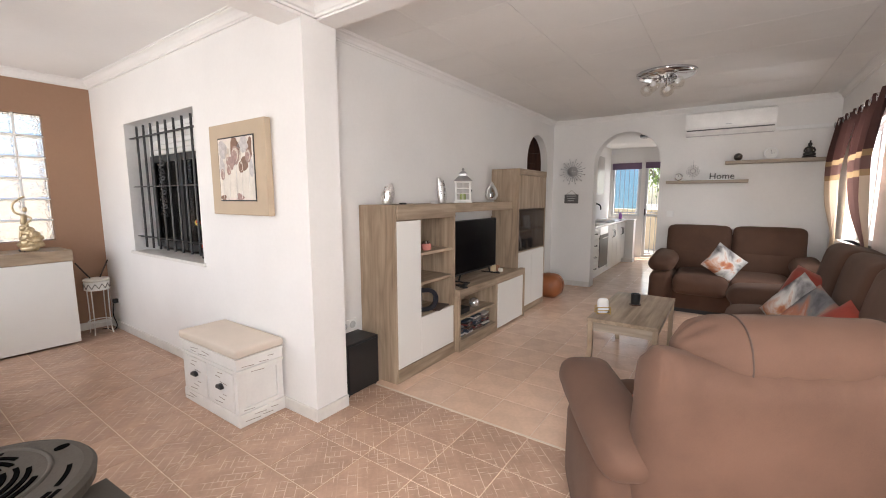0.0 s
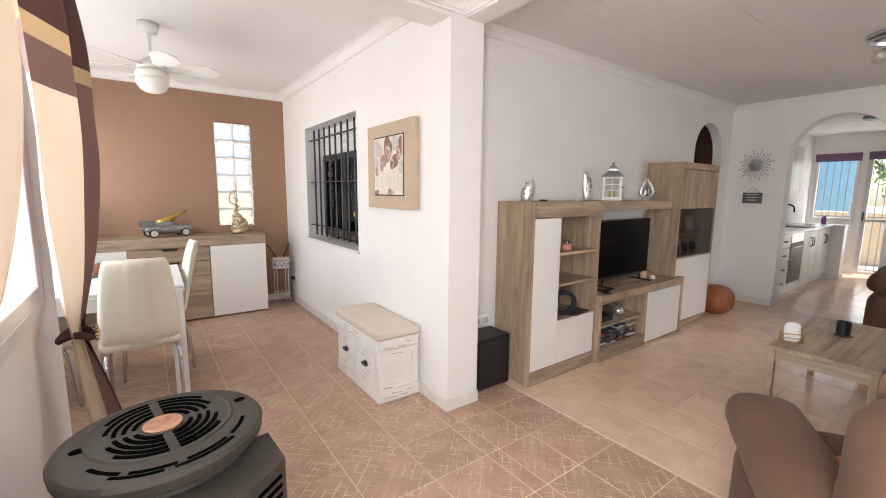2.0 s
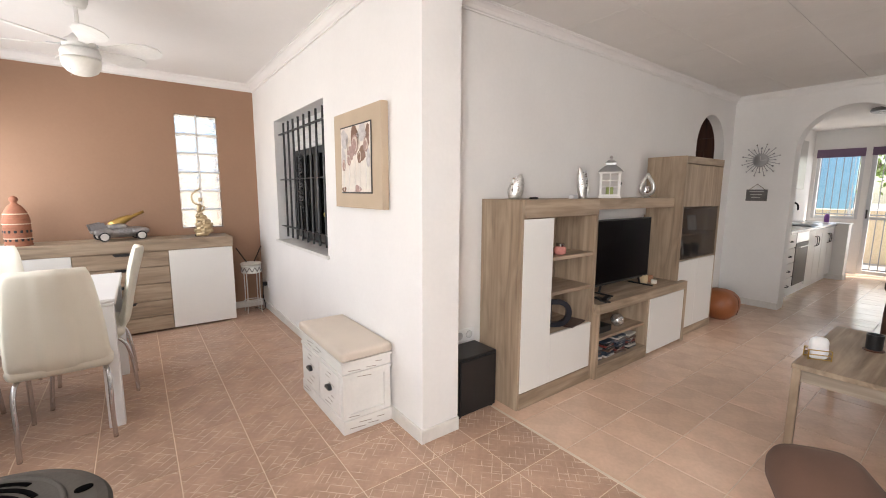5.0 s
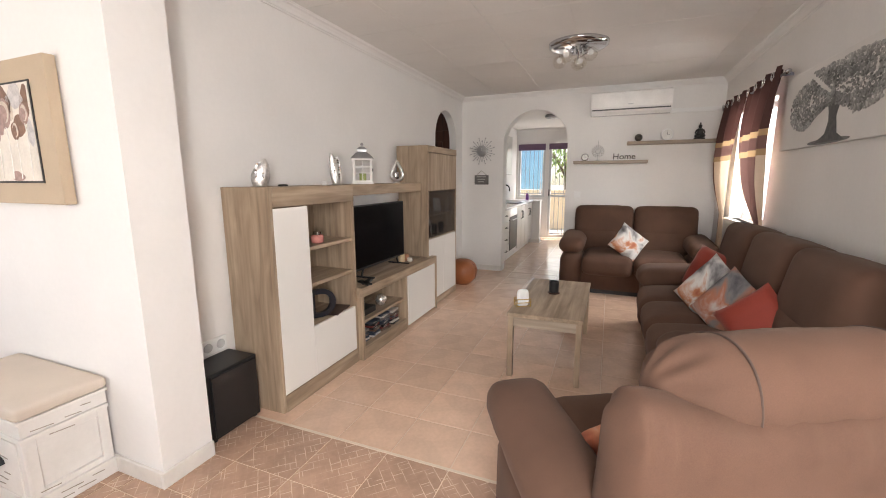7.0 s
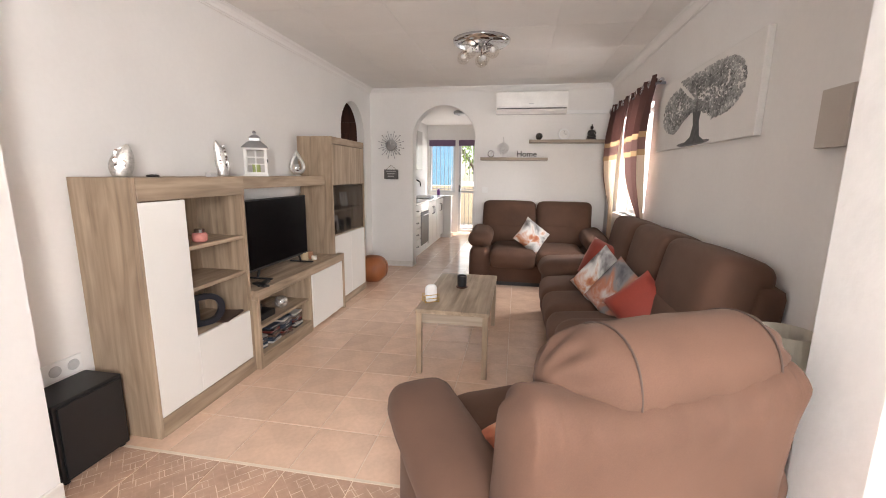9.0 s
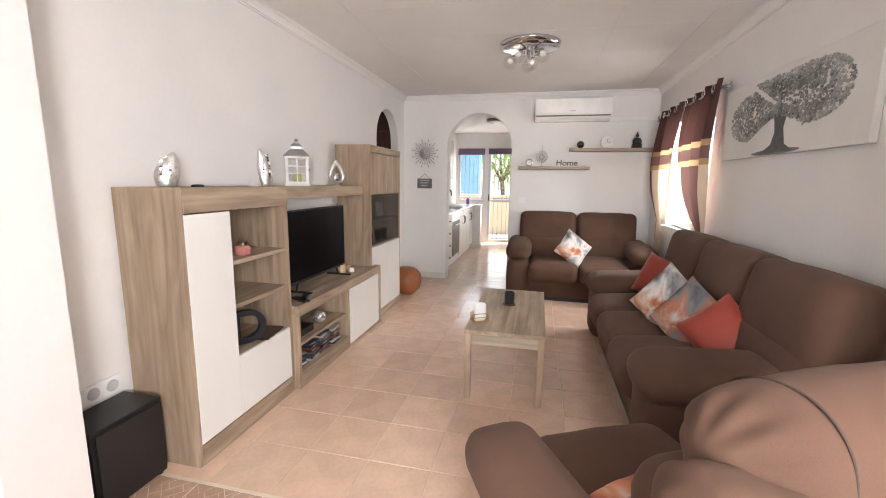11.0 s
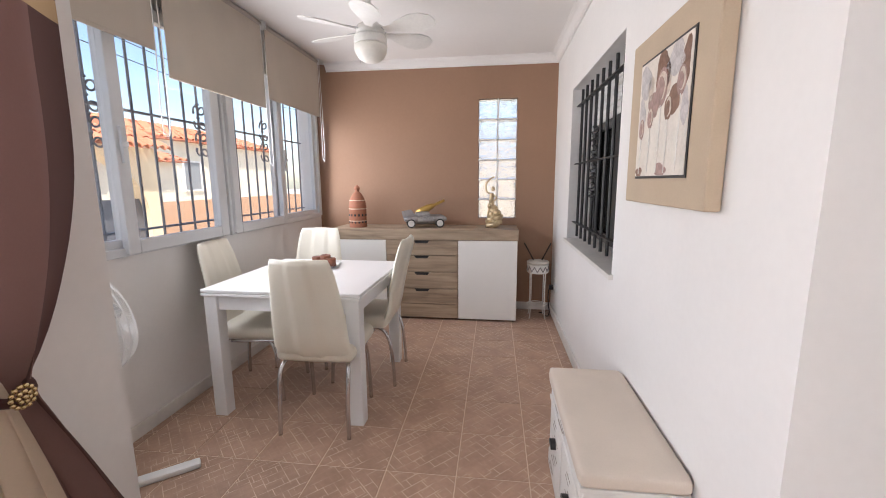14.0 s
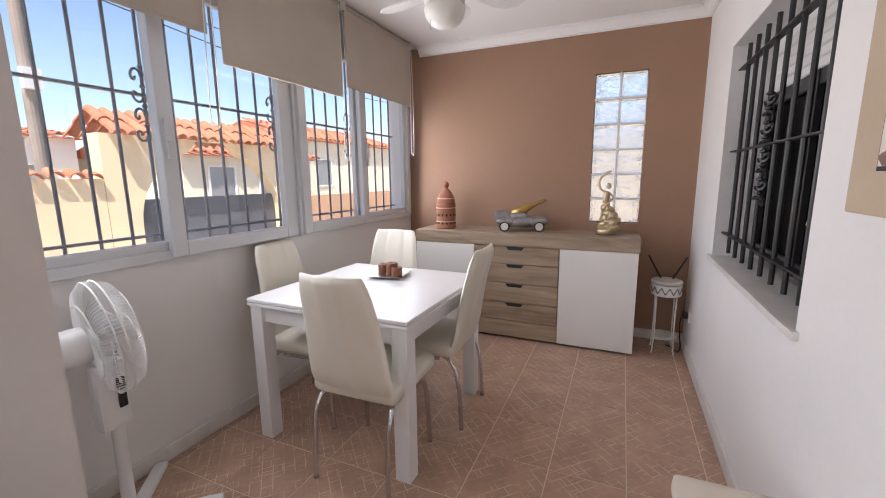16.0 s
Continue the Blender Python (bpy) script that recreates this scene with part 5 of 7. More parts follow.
def leaf_ornament(name, y, h, w, label, lean=1):
    o = thing(name, -0.10, y, 1.316, label, "ornament", -42, "silver ornaments on the wall unit")
    bm = bmesh.new()
    n, m = 20, 14
    rows = []
    for i in range(n + 1):
        a = i / n
        r = w * (math.sin(math.pi * min(1, a * 0.80 + 0.20)) ** 0.75) + 0.002
        cy = lean * (0.012 - 0.035 * a * a)
        rows.append([bm.verts.new((0.45 * r * math.cos(2 * math.pi * k / m), cy + r * math.sin(2 * math.pi * k / m), h * a)) for k in range(m)])
    for p, q in zip(rows, rows[1:]):
        for k in range(m):
            bm.faces.new((p[k], p[(k + 1) % m], q[(k + 1) % m], q[k]))
    bm.faces.new(rows[0]), bm.faces.new(rows[-1])
    part("body", bm, M_MIRRORCER, o, smooth=True)
    for k in range(22):
        a = k / 22
        part("mosaic_chip", boxes((-0.001, -0.008, -0.006, 0.003, 0.006, 0.006), bevel=0.001, seg=1), M_CHROME, o, at=pose(0.42 * w * math.sin(math.pi * (a * 0.8 + 0.15)) * 0.95, lean * 0.012 + 0.018 * (1 if k % 2 else -1) * math.sin(math.pi * (a * 0.8 + 0.1)), h * (0.08 + 0.8 * a), 12 * (k % 5), 8 * (k % 3), 0))
    return o


leaf_ornament("mosaic_leaf_ornament", 0.79, 0.16, 0.05, "curved silver mosaic leaf ornament on the cabinet", -1)
leaf_ornament("slim_leaf_ornament", 1.475, 0.23, 0.042, "slim silver mosaic leaf ornament on the shelf")
kf = thing("key_fob", -0.08, 0.93, 1.316, "small dark key fob on the cabinet", "key fob")
part("fob", soft(0.03, 0.06, 0.012, 0.005, (0, 0, 0.002), 5, m=Matrix.Translation((0, 0, 0.006))), M_BLACK, kf, smooth=True)
bxs = thing("small_grey_box", -0.10, 1.38, 1.316, "small grey box beside the ornament", "box")
part("case", boxes((-0.02, -0.03, 0, 0.02, 0.03, 0.026), bevel=0.003), M_GREYSILL, bxs)

ln = thing("lantern", -0.125, 1.88, 1.317, "white wooden lantern with a grey metal roof", "lantern", 32)
M_LANT = mat("white_lantern_paint", (0.76, 0.75, 0.72), 0.55, 0, 0.05, 12, 60, 0.1)
M_LROOF = mat("grey_zinc", (0.34, 0.34, 0.34), 0.4, 0.6, 0.12, 12, 60, 0.1)
part("base", boxes((-0.085, -0.085, 0, 0.085, 0.085, 0.014), bevel=0.002, seg=1), M_LANT, ln)
part("rim", boxes((-0.082, -0.082, 0.19, 0.082, 0.082, 0.204), bevel=0.002, seg=1), M_LANT, ln)
for sx in (-1, 1):
    for sy in (-1, 1):
        part("post", boxes((sx * 0.068 - 0.009, sy * 0.068 - 0.009, 0.014, sx * 0.068 + 0.009, sy * 0.068 + 0.009, 0.19)), M_LANT, ln)
for k in range(4):
    f = pose(0, 0, 0, 0, 0, 90 * k)
    part("muntin", boxes((-0.003, -0.074, 0.014, 0.003, -0.066, 0.19), (-0.059, -0.073, 0.085, -0.003, -0.067, 0.091), (0.003, -0.073, 0.085, 0.059, -0.067, 0.091), (-0.059, -0.073, 0.135, -0.003, -0.067, 0.141), (0.003, -0.073, 0.135, 0.059, -0.067, 0.141)), M_LANT, ln, at=f)
    part("lattice_rail", boxes((-0.059, -0.075, 0.014, 0.059, -0.065, 0.03)), M_LANT, ln, at=f)
part("roof", lathe([(0.128, 0.204), (0.118, 0.214), (0.075, 0.244), (0.058, 0.252), (0.05, 0.256), (0.05, 0.275), (0.058, 0.277), (0.03, 0.296), (0.014, 0.30), (0.012, 0.31), (0.02, 0.318), (0.006, 0.33)], 4), M_LROOF, ln, at=pose(0, 0, 0, 0, 0, 45))
part("latch", boxes((0.076, -0.06, 0.10, 0.084, -0.045, 0.125)), M_BLACK, ln)
part("candle", lathe([(0.028, 0.014), (0.028, 0.09), (0.02, 0.092)], 18), mat("green_wax", (0.36, 0.42, 0.15), 0.5), ln, "green candle inside", smooth=False)

dr = thing("drop_ornament", -0.10, 2.42, 1.317, "silver teardrop ornament with an open eye", "ornament", -42, "silver ornaments on the wall unit")
tear = [(0.062 * math.sin(t) * math.sin(t / 2) ** 1.4 * 1.25, 0.09 - 0.088 * math.cos(t) if t < math.pi else 0.09 - 0.088 * math.cos(t)) for t in [2 * math.pi * k / 40 for k in range(40)]]
part("ring", tube([(0, y * 1.0, 0.19 - z * 0.98 + 0.012) for y, z in tear], 0.016, 10, closed=True), M_MIRRORCER, dr, smooth=True)
part("foot", lathe([(0.03, 0.0), (0.032, 0.004), (0.02, 0.012), (0.008, 0.016)], 18), M_MIRRORCER, dr, smooth=True)
part("drop", soft(0.018, 0.04, 0.07, 0.009, (0, 0, 0), 5, m=Matrix.Translation((0, 0, 0.07))), M_CHROME, dr, smooth=True)

# things on the open shelves
jr = thing("candle_jar", 0.0, 1.12, 0.945, "small pink glass candle jar with silver lid", "candle jar")
part("jar", lathe([(0.03, 0), (0.04, 0.008), (0.042, 0.04), (0.034, 0.054)], 20), mat("pink_glass", (0.55, 0.22, 0.19), 0.15, 0, 0.15, 30, 60, 0), jr, smooth=True)
part("lid", lathe([(0.026, 0.054), (0.028, 0.056), (0.028, 0.074), (0.02, 0.078)], 20), M_CHROME, jr)
bd = thing("white_figurine", -0.02, 0.985, 0.713, "small white bird figurine on the shelf", "ornament")
part("body", soft(0.04, 0.07, 0.045, 0.02, (0, 0, 0), 6, m=Matrix.Translation((0, 0, 0.0225))), M_WHITEPL, bd, smooth=True)
hl = thing("letter_ornament", 0.0, 1.13, 0.431, "large dark letter D standing on the shelf", "ornament", -32)
dc = bpy.data.curves.new("letter", "FONT")
dc.body, dc.size, dc.extrude, dc.align_x, dc.offset, dc.bevel_depth = "D", 0.27, 0.014, "CENTER", 0.002, 0.002
dl = new("letter", dc)
dl.data.materials.append(mat("dark_navy_lacquer", (0.014, 0.015, 0.022), 0.4))
dl.parent = hl
dl.matrix_basis = pose(0, 0, 0.010, 90, 0, 90)
bk = thing("tablet", -0.01, 1.28, 0.431, "dark tablet lying on the shelf", "tablet", 12)
part("slab", boxes((-0.07, -0.11, 0.0, 0.07, 0.11, 0.012), bevel=0.004), mat("dark_brown_cover", (0.05, 0.025, 0.02), 0.4), bk)
rb = thing("set_top_box", -0.06, 1.62, 0.293, "black set-top box on the bench shelf", "device")
part("case", boxes((-0.10, -0.13, 0.0, 0.10, 0.13, 0.05), bevel=0.006), M_BLACK, rb)
dk = thing("router", -0.05, 1.60, 0.344, "dark upright box on the set-top box", "device", 20)
part("case", boxes((-0.05, -0.09, 0.0, 0.05, 0.09, 0.04), bevel=0.008), M_BLACK, dk)
sp = thing("silver_sphere", 0.01, 1.88, 0.293, "cracked silver decorative sphere", "ornament")
spb = bmesh.new()
bmesh.ops.create_icosphere(spb, subdivisions=3, radius=0.052, matrix=Matrix.Translation((0, 0, 0.052)))
part("sphere", spb, mat("crackled_silver", (0.7, 0.69, 0.67), 0.22, 0.8, 0.25, 40, 120, 0.7), sp, smooth=True)
rnd = random.Random(11)
covers = [mat("cover_%s" % c, rgb, 0.35) for c, rgb in (("black", (0.012, 0.012, 0.014)), ("grey", (0.16, 0.15, 0.15)), ("red", (0.16, 0.03, 0.025)), ("blue", (0.03, 0.045, 0.07)), ("white", (0.5, 0.47, 0.43)), ("brown", (0.12, 0.07, 0.05)))]
for y, n, lean in ((1.53, 7, -6), (1.70, 8, 5), (1.86, 9, 0), (2.02, 8, 3)):
    for k in range(n):
        d = thing("film_case", 0.0 + 0.008 * rnd.uniform(-1, 1), y + 0.006 * rnd.uniform(-1, 1), 0.1005 + 0.0152 * k, "stacked plastic film case", "film case", lean + rnd.uniform(-9, 9), "film cases in the bench")
        part("case", boxes((-0.068, -0.062, 0, 0.068, 0.062, 0.0148), bevel=0.002, seg=1), covers[rnd.randrange(6)], d)
        part("spine_title", boxes((0.0682, -0.04, 0.006, 0.0688, 0.015, 0.0095)), covers[4 if k % 3 else 1], d)
for y, h, r, m_ in ((2.40, 0.075, 0.032, "cream_candle"), (2.50, 0.06, 0.03, "amber_jar"), (2.46, 0.035, 0.024, "white_tealight")):
    cc = thing("candle_glass", -0.06 + (0.06 if h < 0.05 else 0), y, 0.566, "small candle in a glass on the bench", "candle", group="candles by the television")
    part("wax", lathe([(r * 0.85, 0), (r, 0.006), (r, h), (r * 0.8, h), (r * 0.7, h - 0.01)], 18), mat(m_, {"cream_candle": (0.55, 0.42, 0.26), "amber_jar": (0.35, 0.17, 0.09), "white_tealight": (0.7, 0.66, 0.58)}[m_], 0.35), cc, smooth=True)
for y, z in ((2.92, 0.986), (3.15, 0.746), (3.40, 0.986)):
    ph = thing("photo_frame", -0.10, y, z, "small silver photo frame behind the glass", "photo frame", 75)
    part("frame", boxes((-0.06, -0.006, 0.0, 0.06, 0.006, 0.15), bevel=0.003, seg=1), M_STEEL, ph, at=pose(0, 0, 0.002, -10, 0, 0))
    part("photo", boxes((-0.045, -0.0085, 0.016, 0.045, -0.0065, 0.134)), mat("pale_photo", (0.55, 0.52, 0.5), 0.5, 0, 0.3, 22, 60, 0), ph, at=pose(0, 0, 0.002, -10, 0, 0))
for k in range(7):
    gl = thing("drinking_glass", -0.08 + 0.05 * (k % 2), 2.86 + 0.095 * k, 0.746, "clear drinking glass behind the cabinet glass", "glass", group="glasses in the cabinet")
    part("bowl", lathe([(0.022, 0.0), (0.026, 0.002), (0.032, 0.11), (0.030, 0.11), (0.024, 0.006)], 16), glass("tumbler_%d" % k, clear=0.85), gl, smooth=True)
pf2 = thing("pouf", 0.02, 3.93, 0, "round orange-brown leather pouf on the floor", "pouf")
part("body", soft(0.36, 0.36, 0.30, 0.13, (0.01, 0.01, 0.02), 10, 0.004, m=Matrix.Translation((0, 0, 0.152))), mat("tan_leather", (0.30, 0.10, 0.035), 0.45, 0, 0.2, 8, 90, 0.2), pf2, smooth=True)
for k in range(6):
    a = 2 * math.pi * k / 6
    part("seam", tube(smooth_path([(0.18 * math.cos(a), 0.18 * math.sin(a), 0.06), (0.188 * math.cos(a), 0.188 * math.sin(a), 0.15), (0.17 * math.cos(a), 0.17 * math.sin(a), 0.25), (0.06 * math.cos(a), 0.06 * math.sin(a), 0.318)], 4), 0.003, 5), mat("dark_stitch", (0.12, 0.04, 0.02), 0.6), pf2)
dd = thing("wooden_door", -0.865, 4.775, 0, "dark brown panelled wooden door in the passage", "door")
M_DWOOD = wood("dark_mahogany", (0.10, 0.035, 0.018), (0.045, 0.015, 0.01), 2)
part("leaf", boxes((-0.4, -0.02, 0, 0.4, 0.02, 2.05), bevel=0.003, seg=1), M_DWOOD, dd)
# Board added above the leaf to keep the arch dark to its head.
part("lintel", boxes((-0.45, -0.025, 2.052, 0.4, 0.02, 2.50)), M_DWOOD, dd)
for z0, z1 in ((0.2, 0.9), (1.05, 1.9)):
    part("panel", boxes((-0.28, -0.03, z0, 0.28, -0.018, z1), bevel=0.01), M_DWOOD, dd)

# ---- living room: far wall ----
ac = thing("air_conditioner", 1.93, LIV_N, 2.13, "white split air conditioner on the wall", "air conditioner")
prof = [(0, 0), (-0.10, 0.0), (-0.165, 0.03), (-0.195, 0.08), (-0.20, 0.18), (-0.195, 0.255), (-0.16, 0.272), (0, 0.272)]
acb = bmesh.new()
e0, e1 = [acb.verts.new((-0.45, y, z)) for y, z in prof], [acb.verts.new((0.45, y, z)) for y, z in prof]
for k in range(len(prof)):
    j = (k + 1) % len(prof)
    acb.faces.new((e0[k], e0[j], e1[j], e1[k]))
acb.faces.new(e0), acb.faces.new(e1[::-1])
bmesh.ops.bevel(acb, geom=list(acb.edges), offset=0.006, segments=2, affect="EDGES")
part("case", acb, mat("glossy_white_plastic", (0.88, 0.87, 0.85), 0.12), ac)
part("louvre", boxes((-0.41, -0.162, 0.012, 0.41, -0.12, 0.02)), mat("louvre_grey", (0.55, 0.55, 0.54), 0.4), ac, at=pose(0, -0.004, 0.0, -28, 0, 0))
part("badge", boxes((-0.03, -0.2035, 0.105, 0.03, -0.1995, 0.115)), M_STEEL, ac)
# Dark strip on the uncut case paints the shade of the air slot.
part("slot", boxes((-0.435, -0.196, 0.050, 0.435, -0.175, 0.062)), mat("slot_shadow_grey", (0.10, 0.10, 0.10), 0.6), ac)
part("side_gap", boxes((-0.452, -0.19, 0.052, -0.4495, -0.02, 0.056)), M_GREYSILL, ac)
setting("cable_trunking", boxes((2.382, LIV_N - 0.03, 2.135, LIV_E, LIV_N, 2.18), bevel=0.003), M_WHITEPL, "white cable trunking under the air conditioner", "trim")

for nm, x0, x1, z in (("low", 1.30, 2.17, 1.575), ("high", 1.925, 2.93, 1.80)):
    sh = thing("wall_shelf", (x0 + x1) / 2, LIV_N, z - 0.036, "floating grey oak wall shelf", "shelf", group="floating shelves")
    part("board", boxes((-(x1 - x0) / 2, -0.20, 0.0, (x1 - x0) / 2, 0.0, 0.036), bevel=0.002, seg=1), M_OAKX, sh)
YS = LIV_N - 0.11


def round_clock(name, x, z, r, label, rim):
    o = thing(name, x, YS, z, label, "clock")
    part("rim", lathe([(r * 0.8, -0.018), (r, -0.014), (r * 1.02, 0.0), (r, 0.014), (r * 0.82, 0.018)], 28), rim, o, at=pose(0, 0, r * 1.02 + 0.001, 90, 0, 0))
    part("face", lathe([(0.004, 0.0), (r * 0.78, 0.0), (r * 0.78, 0.004), (0.004, 0.004)], 28), mat("clock_face_%s" % name, (0.7, 0.69, 0.66), 0.4), o, at=pose(0, -0.0155, r * 1.02, 90, 0, 0))
    part("hand", boxes((-0.0015, -0.0225, r, 0.0015, -0.0205, r * 1.6), (0.0, -0.0225, r * 0.98, r * 0.45, -0.0205, r * 1.04)), M_BLACK, o)
    return o


round_clock("round_photo_frame", 1.435, 1.576, 0.046, "round silver and black frame on the shelf", M_CHROME)
round_clock("table_clock", 2.36, 1.801, 0.07, "round white table clock on the shelf", M_WHITEPL)
stv = thing("silver_star_ornament", 1.59, YS, 1.576, "silver starburst ornament standing on the shelf", "ornament")
part("foot", lathe([(0.02, 0.0), (0.02, 0.004), (0.003, 0.008)], 12), M_CHROME, stv)
part("stem", tube([(0, 0, 0.0), (0, 0, 0.26)], 0.002, 6), M_CHROME, stv)
for k in range(16):
    a = 2 * math.pi * k / 16
    for r in (0.03, 0.052, 0.07):
        bb_ = bmesh.new()
        bmesh.ops.create_icosphere(bb_, subdivisions=1, radius=0.008, matrix=Matrix.Translation((r * math.cos(a + r * 5), 0, 0.12 + r * math.sin(a + r * 5))))
        part("bead", bb_, M_CHROME, stv, smooth=True)
hs = thing("home_sign", 1.90, YS, 1.576, "dark letters spelling Home on a white base", "sign")
part("base", boxes((-0.15, -0.025, 0.0, 0.15, 0.025, 0.012), bevel=0.001, seg=1), M_WHITEPL, hs)
fc = bpy.data.curves.new("letters", "FONT")
fc.body, fc.size, fc.extrude, fc.align_x, fc.bevel_depth = "Home", 0.105, 0.008, "CENTER", 0.0006
fo_ = new("letters", fc)
fo_.data.materials.append(mat("dark_grey_paint", (0.06, 0.055, 0.05), 0.6))
fo_.parent = hs
fo_.matrix_basis = pose(0, 0.0, 0.013, 90, 0, 0)
so = thing("metal_sphere", 2.05, YS, 1.801, "small dark metal ball on the shelf", "ornament")
sb_ = bmesh.new()
bmesh.ops.create_icosphere(sb_, subdivisions=3, radius=0.045, matrix=Matrix.Translation((0, 0, 0.046)))
part("ball", sb_, mat("gunmetal", (0.12, 0.11, 0.10), 0.25, 0.8, 0.3, 30, 80, 0.5), so, smooth=True)
bu = thing("seated_statue", 2.70, YS, 1.801, "small dark seated figure on a base", "statue")
bs = lathe([(0.06, 0), (0.062, 0.006), (0.058, 0.02), (0.02, 0.022)], 20, sy=0.7)
soft(0.11, 0.07, 0.035, 0.017, (0, 0, 0), 5, m=Matrix.Translation((0, -0.005, 0.04)), bm=bs)
soft(0.06, 0.045, 0.085, 0.02, (0, 0, 0), 5, m=Matrix.Translation((0, 0.005, 0.085)), bm=bs)
soft(0.038, 0.038, 0.046, 0.019, (0, 0, 0), 5, m=Matrix.Translation((0, 0.003, 0.15)), bm=bs)
soft(0.016, 0.016, 0.026, 0.008, (0, 0, 0), 4, m=Matrix.Translation((0, 0.005, 0.182)), bm=bs)
for s in (-1, 1):
    tube(smooth_path([(s * 0.03, 0.0, 0.115), (s * 0.045, -0.005, 0.075), (s * 0.012, -0.035, 0.052)], 4), 0.009, 6, bs)
part("figure", bs, mat("dark_bronze", (0.035, 0.032, 0.03), 0.4, 0.4, 0.2, 20, 60, 0.2), bu, smooth=True)

ck = thing("sunburst_clock", 0.02, LIV_N, 1.745, "silver sunburst wall clock with crystal beads", "clock")
part("dial", lathe([(0.005, 0.0), (0.075, 0.0), (0.078, 0.008), (0.07, 0.016), (0.005, 0.018)], 28), M_STEEL, ck, at=pose(0, -0.02, 0, 90, 0, 0))
part("hand", boxes((-0.003, -0.042, 0.0, 0.003, -0.039, 0.045), (0.0, -0.042, -0.003, 0.06, -0.039, 0.003)), M_WHITEPL, ck)
for k in range(24):
    a = 2 * math.pi * k / 24
    L = 0.185 if k % 2 else 0.14
    rays = part("ray", tube([(0.07 * math.cos(a), -0.02, 0.07 * math.sin(a)), (L * math.cos(a), -0.02, L * math.sin(a))], 0.003, 5), M_PEWTER, ck)
    g = bmesh.new()
    bmesh.ops.create_icosphere(g, subdivisions=1, radius=0.010, matrix=Matrix.Translation((L * math.cos(a), -0.02, L * math.sin(a))))
    part("bead", g, M_CHROME if k % 2 else M_PEWTER, rays, smooth=True)
sg = thing("hanging_sign", 0.013, LIV_N, 1.345, "small slate sign hanging on a cord", "sign")
part("plate", boxes((-0.105, -0.012, -0.075, 0.105, -0.002, 0.06), bevel=0.002, seg=1), mat("slate_grey", (0.13, 0.12, 0.115), 0.7, 0, 0.2, 20, 60, 0.2), sg)
part("cord", tube([(-0.08, -0.008, 0.055), (0.0, -0.006, 0.125), (0.08, -0.008, 0.055)], 0.004, 6), M_WORN, sg)
for k in range(3):
    part("text_bar", boxes((-0.07 + 0.01 * k, -0.0135, 0.03 - 0.035 * k, 0.07 - 0.015 * k, -0.0125, 0.042 - 0.035 * k)), mat("chalk_grey", (0.45, 0.44, 0.42), 0.8), sg)
sw = thing("light_switch", 1.355, LIV_N, 1.14, "white square light switch", "switch")
part("plate", boxes((-0.04, -0.01, -0.04, 0.04, 0.0, 0.04), bevel=0.003), M_WHITEPL, sw)
part("rocker", boxes((-0.025, -0.014, -0.028, 0.025, -0.0095, 0.028), bevel=0.002), M_WHITEPL, sw)

# ---- living room: seats ----
def sofa(name, x, y, rz, length, seats, label, arm_top=0.60, depth=0.88, aw=0.25):
    """A padded suede sofa, its front towards its own -y."""
    o = thing(name, x, y, 0, label, "sofa", rz)
    inner = length - 2 * aw
    part("base", soft(inner + 0.1, depth - 0.12, 0.26, 0.03, (0, 0.005, 0), 8, m=Matrix.Translation((0, 0.04, 0.155))), M_SUEDE, o, smooth=True)
    part("plinth", boxes((-inner / 2, -depth / 2 + 0.1, 0.0, inner / 2, depth / 2 - 0.08, 0.045)), M_BLACK, o)
    w = inner / seats
    bw = 0.70 if seats == 2 else 0.665
    span, lean_x = (1.36, 0.0) if seats == 2 else (2.04, 0.13)
    for k in range(seats):
        cx = -inner / 2 + w * (k + 0.5)
        part("seat_cushion", soft(w - 0.006, 0.66, 0.22, 0.075, (0.004, 0.02, 0.025), 14, 0.003, k, m=pose(cx, -0.12, 0.36, 3, 0, 0)), M_SUEDE, o, smooth=True)
        bx = (k - (seats - 1) / 2) * bw + lean_x
        part("back_cushion", soft(bw - 0.006, 0.30, 0.36, 0.10, (0.0, 0.03, 0.01), 14, 0.003, k + 5, m=pose(bx, 0.24, 0.56, -10, 0, 0)), M_SUEDE, o, smooth=True)
        part("head_cushion", soft(bw - 0.006, 0.26, 0.40, 0.07, (0.0, 0.03, 0.012), 16, 0.0025, k + 9, m=pose(bx, 0.27, 0.80, -11, 0, 0)), M_SUEDE, o, smooth=True)
    for s in (-1, 1):
        part("arm", soft(aw, depth - 0.10, 0.46, 0.09, (0.015, 0.01, 0.01), 12, 0.004, m=Matrix.Translation((s * (length / 2 - aw / 2), -0.03, 0.25))), M_SUEDE, o, smooth=True)
        part("arm_pad", soft(aw + 0.03, depth - 0.08, 0.17, 0.08, (0.01, 0.02, 0.02), 12, 0.005, 3, m=pose(s * (length / 2 - aw / 2), -0.045, arm_top - 0.075, 3, 0, 0)), M_SUEDE, o, smooth=True)
    part("back_shell", soft(span, 0.14, 0.80, 0.05, (0, 0.01, 0), 8, m=pose(lean_x, depth / 2 - 0.08, 0.50, -4, 0, 0)), M_SUEDE, o, smooth=True)
    return o


sofa("loveseat", 2.06, 4.37, 0, 1.62, 2, "two-seat brown suede sofa against the far wall", 0.66, 0.84)
sofa("three_seat_sofa", 2.495, 2.07, -90, 2.16, 3, "three-seat brown suede sofa along the wall", 0.585, 0.88, 0.34)


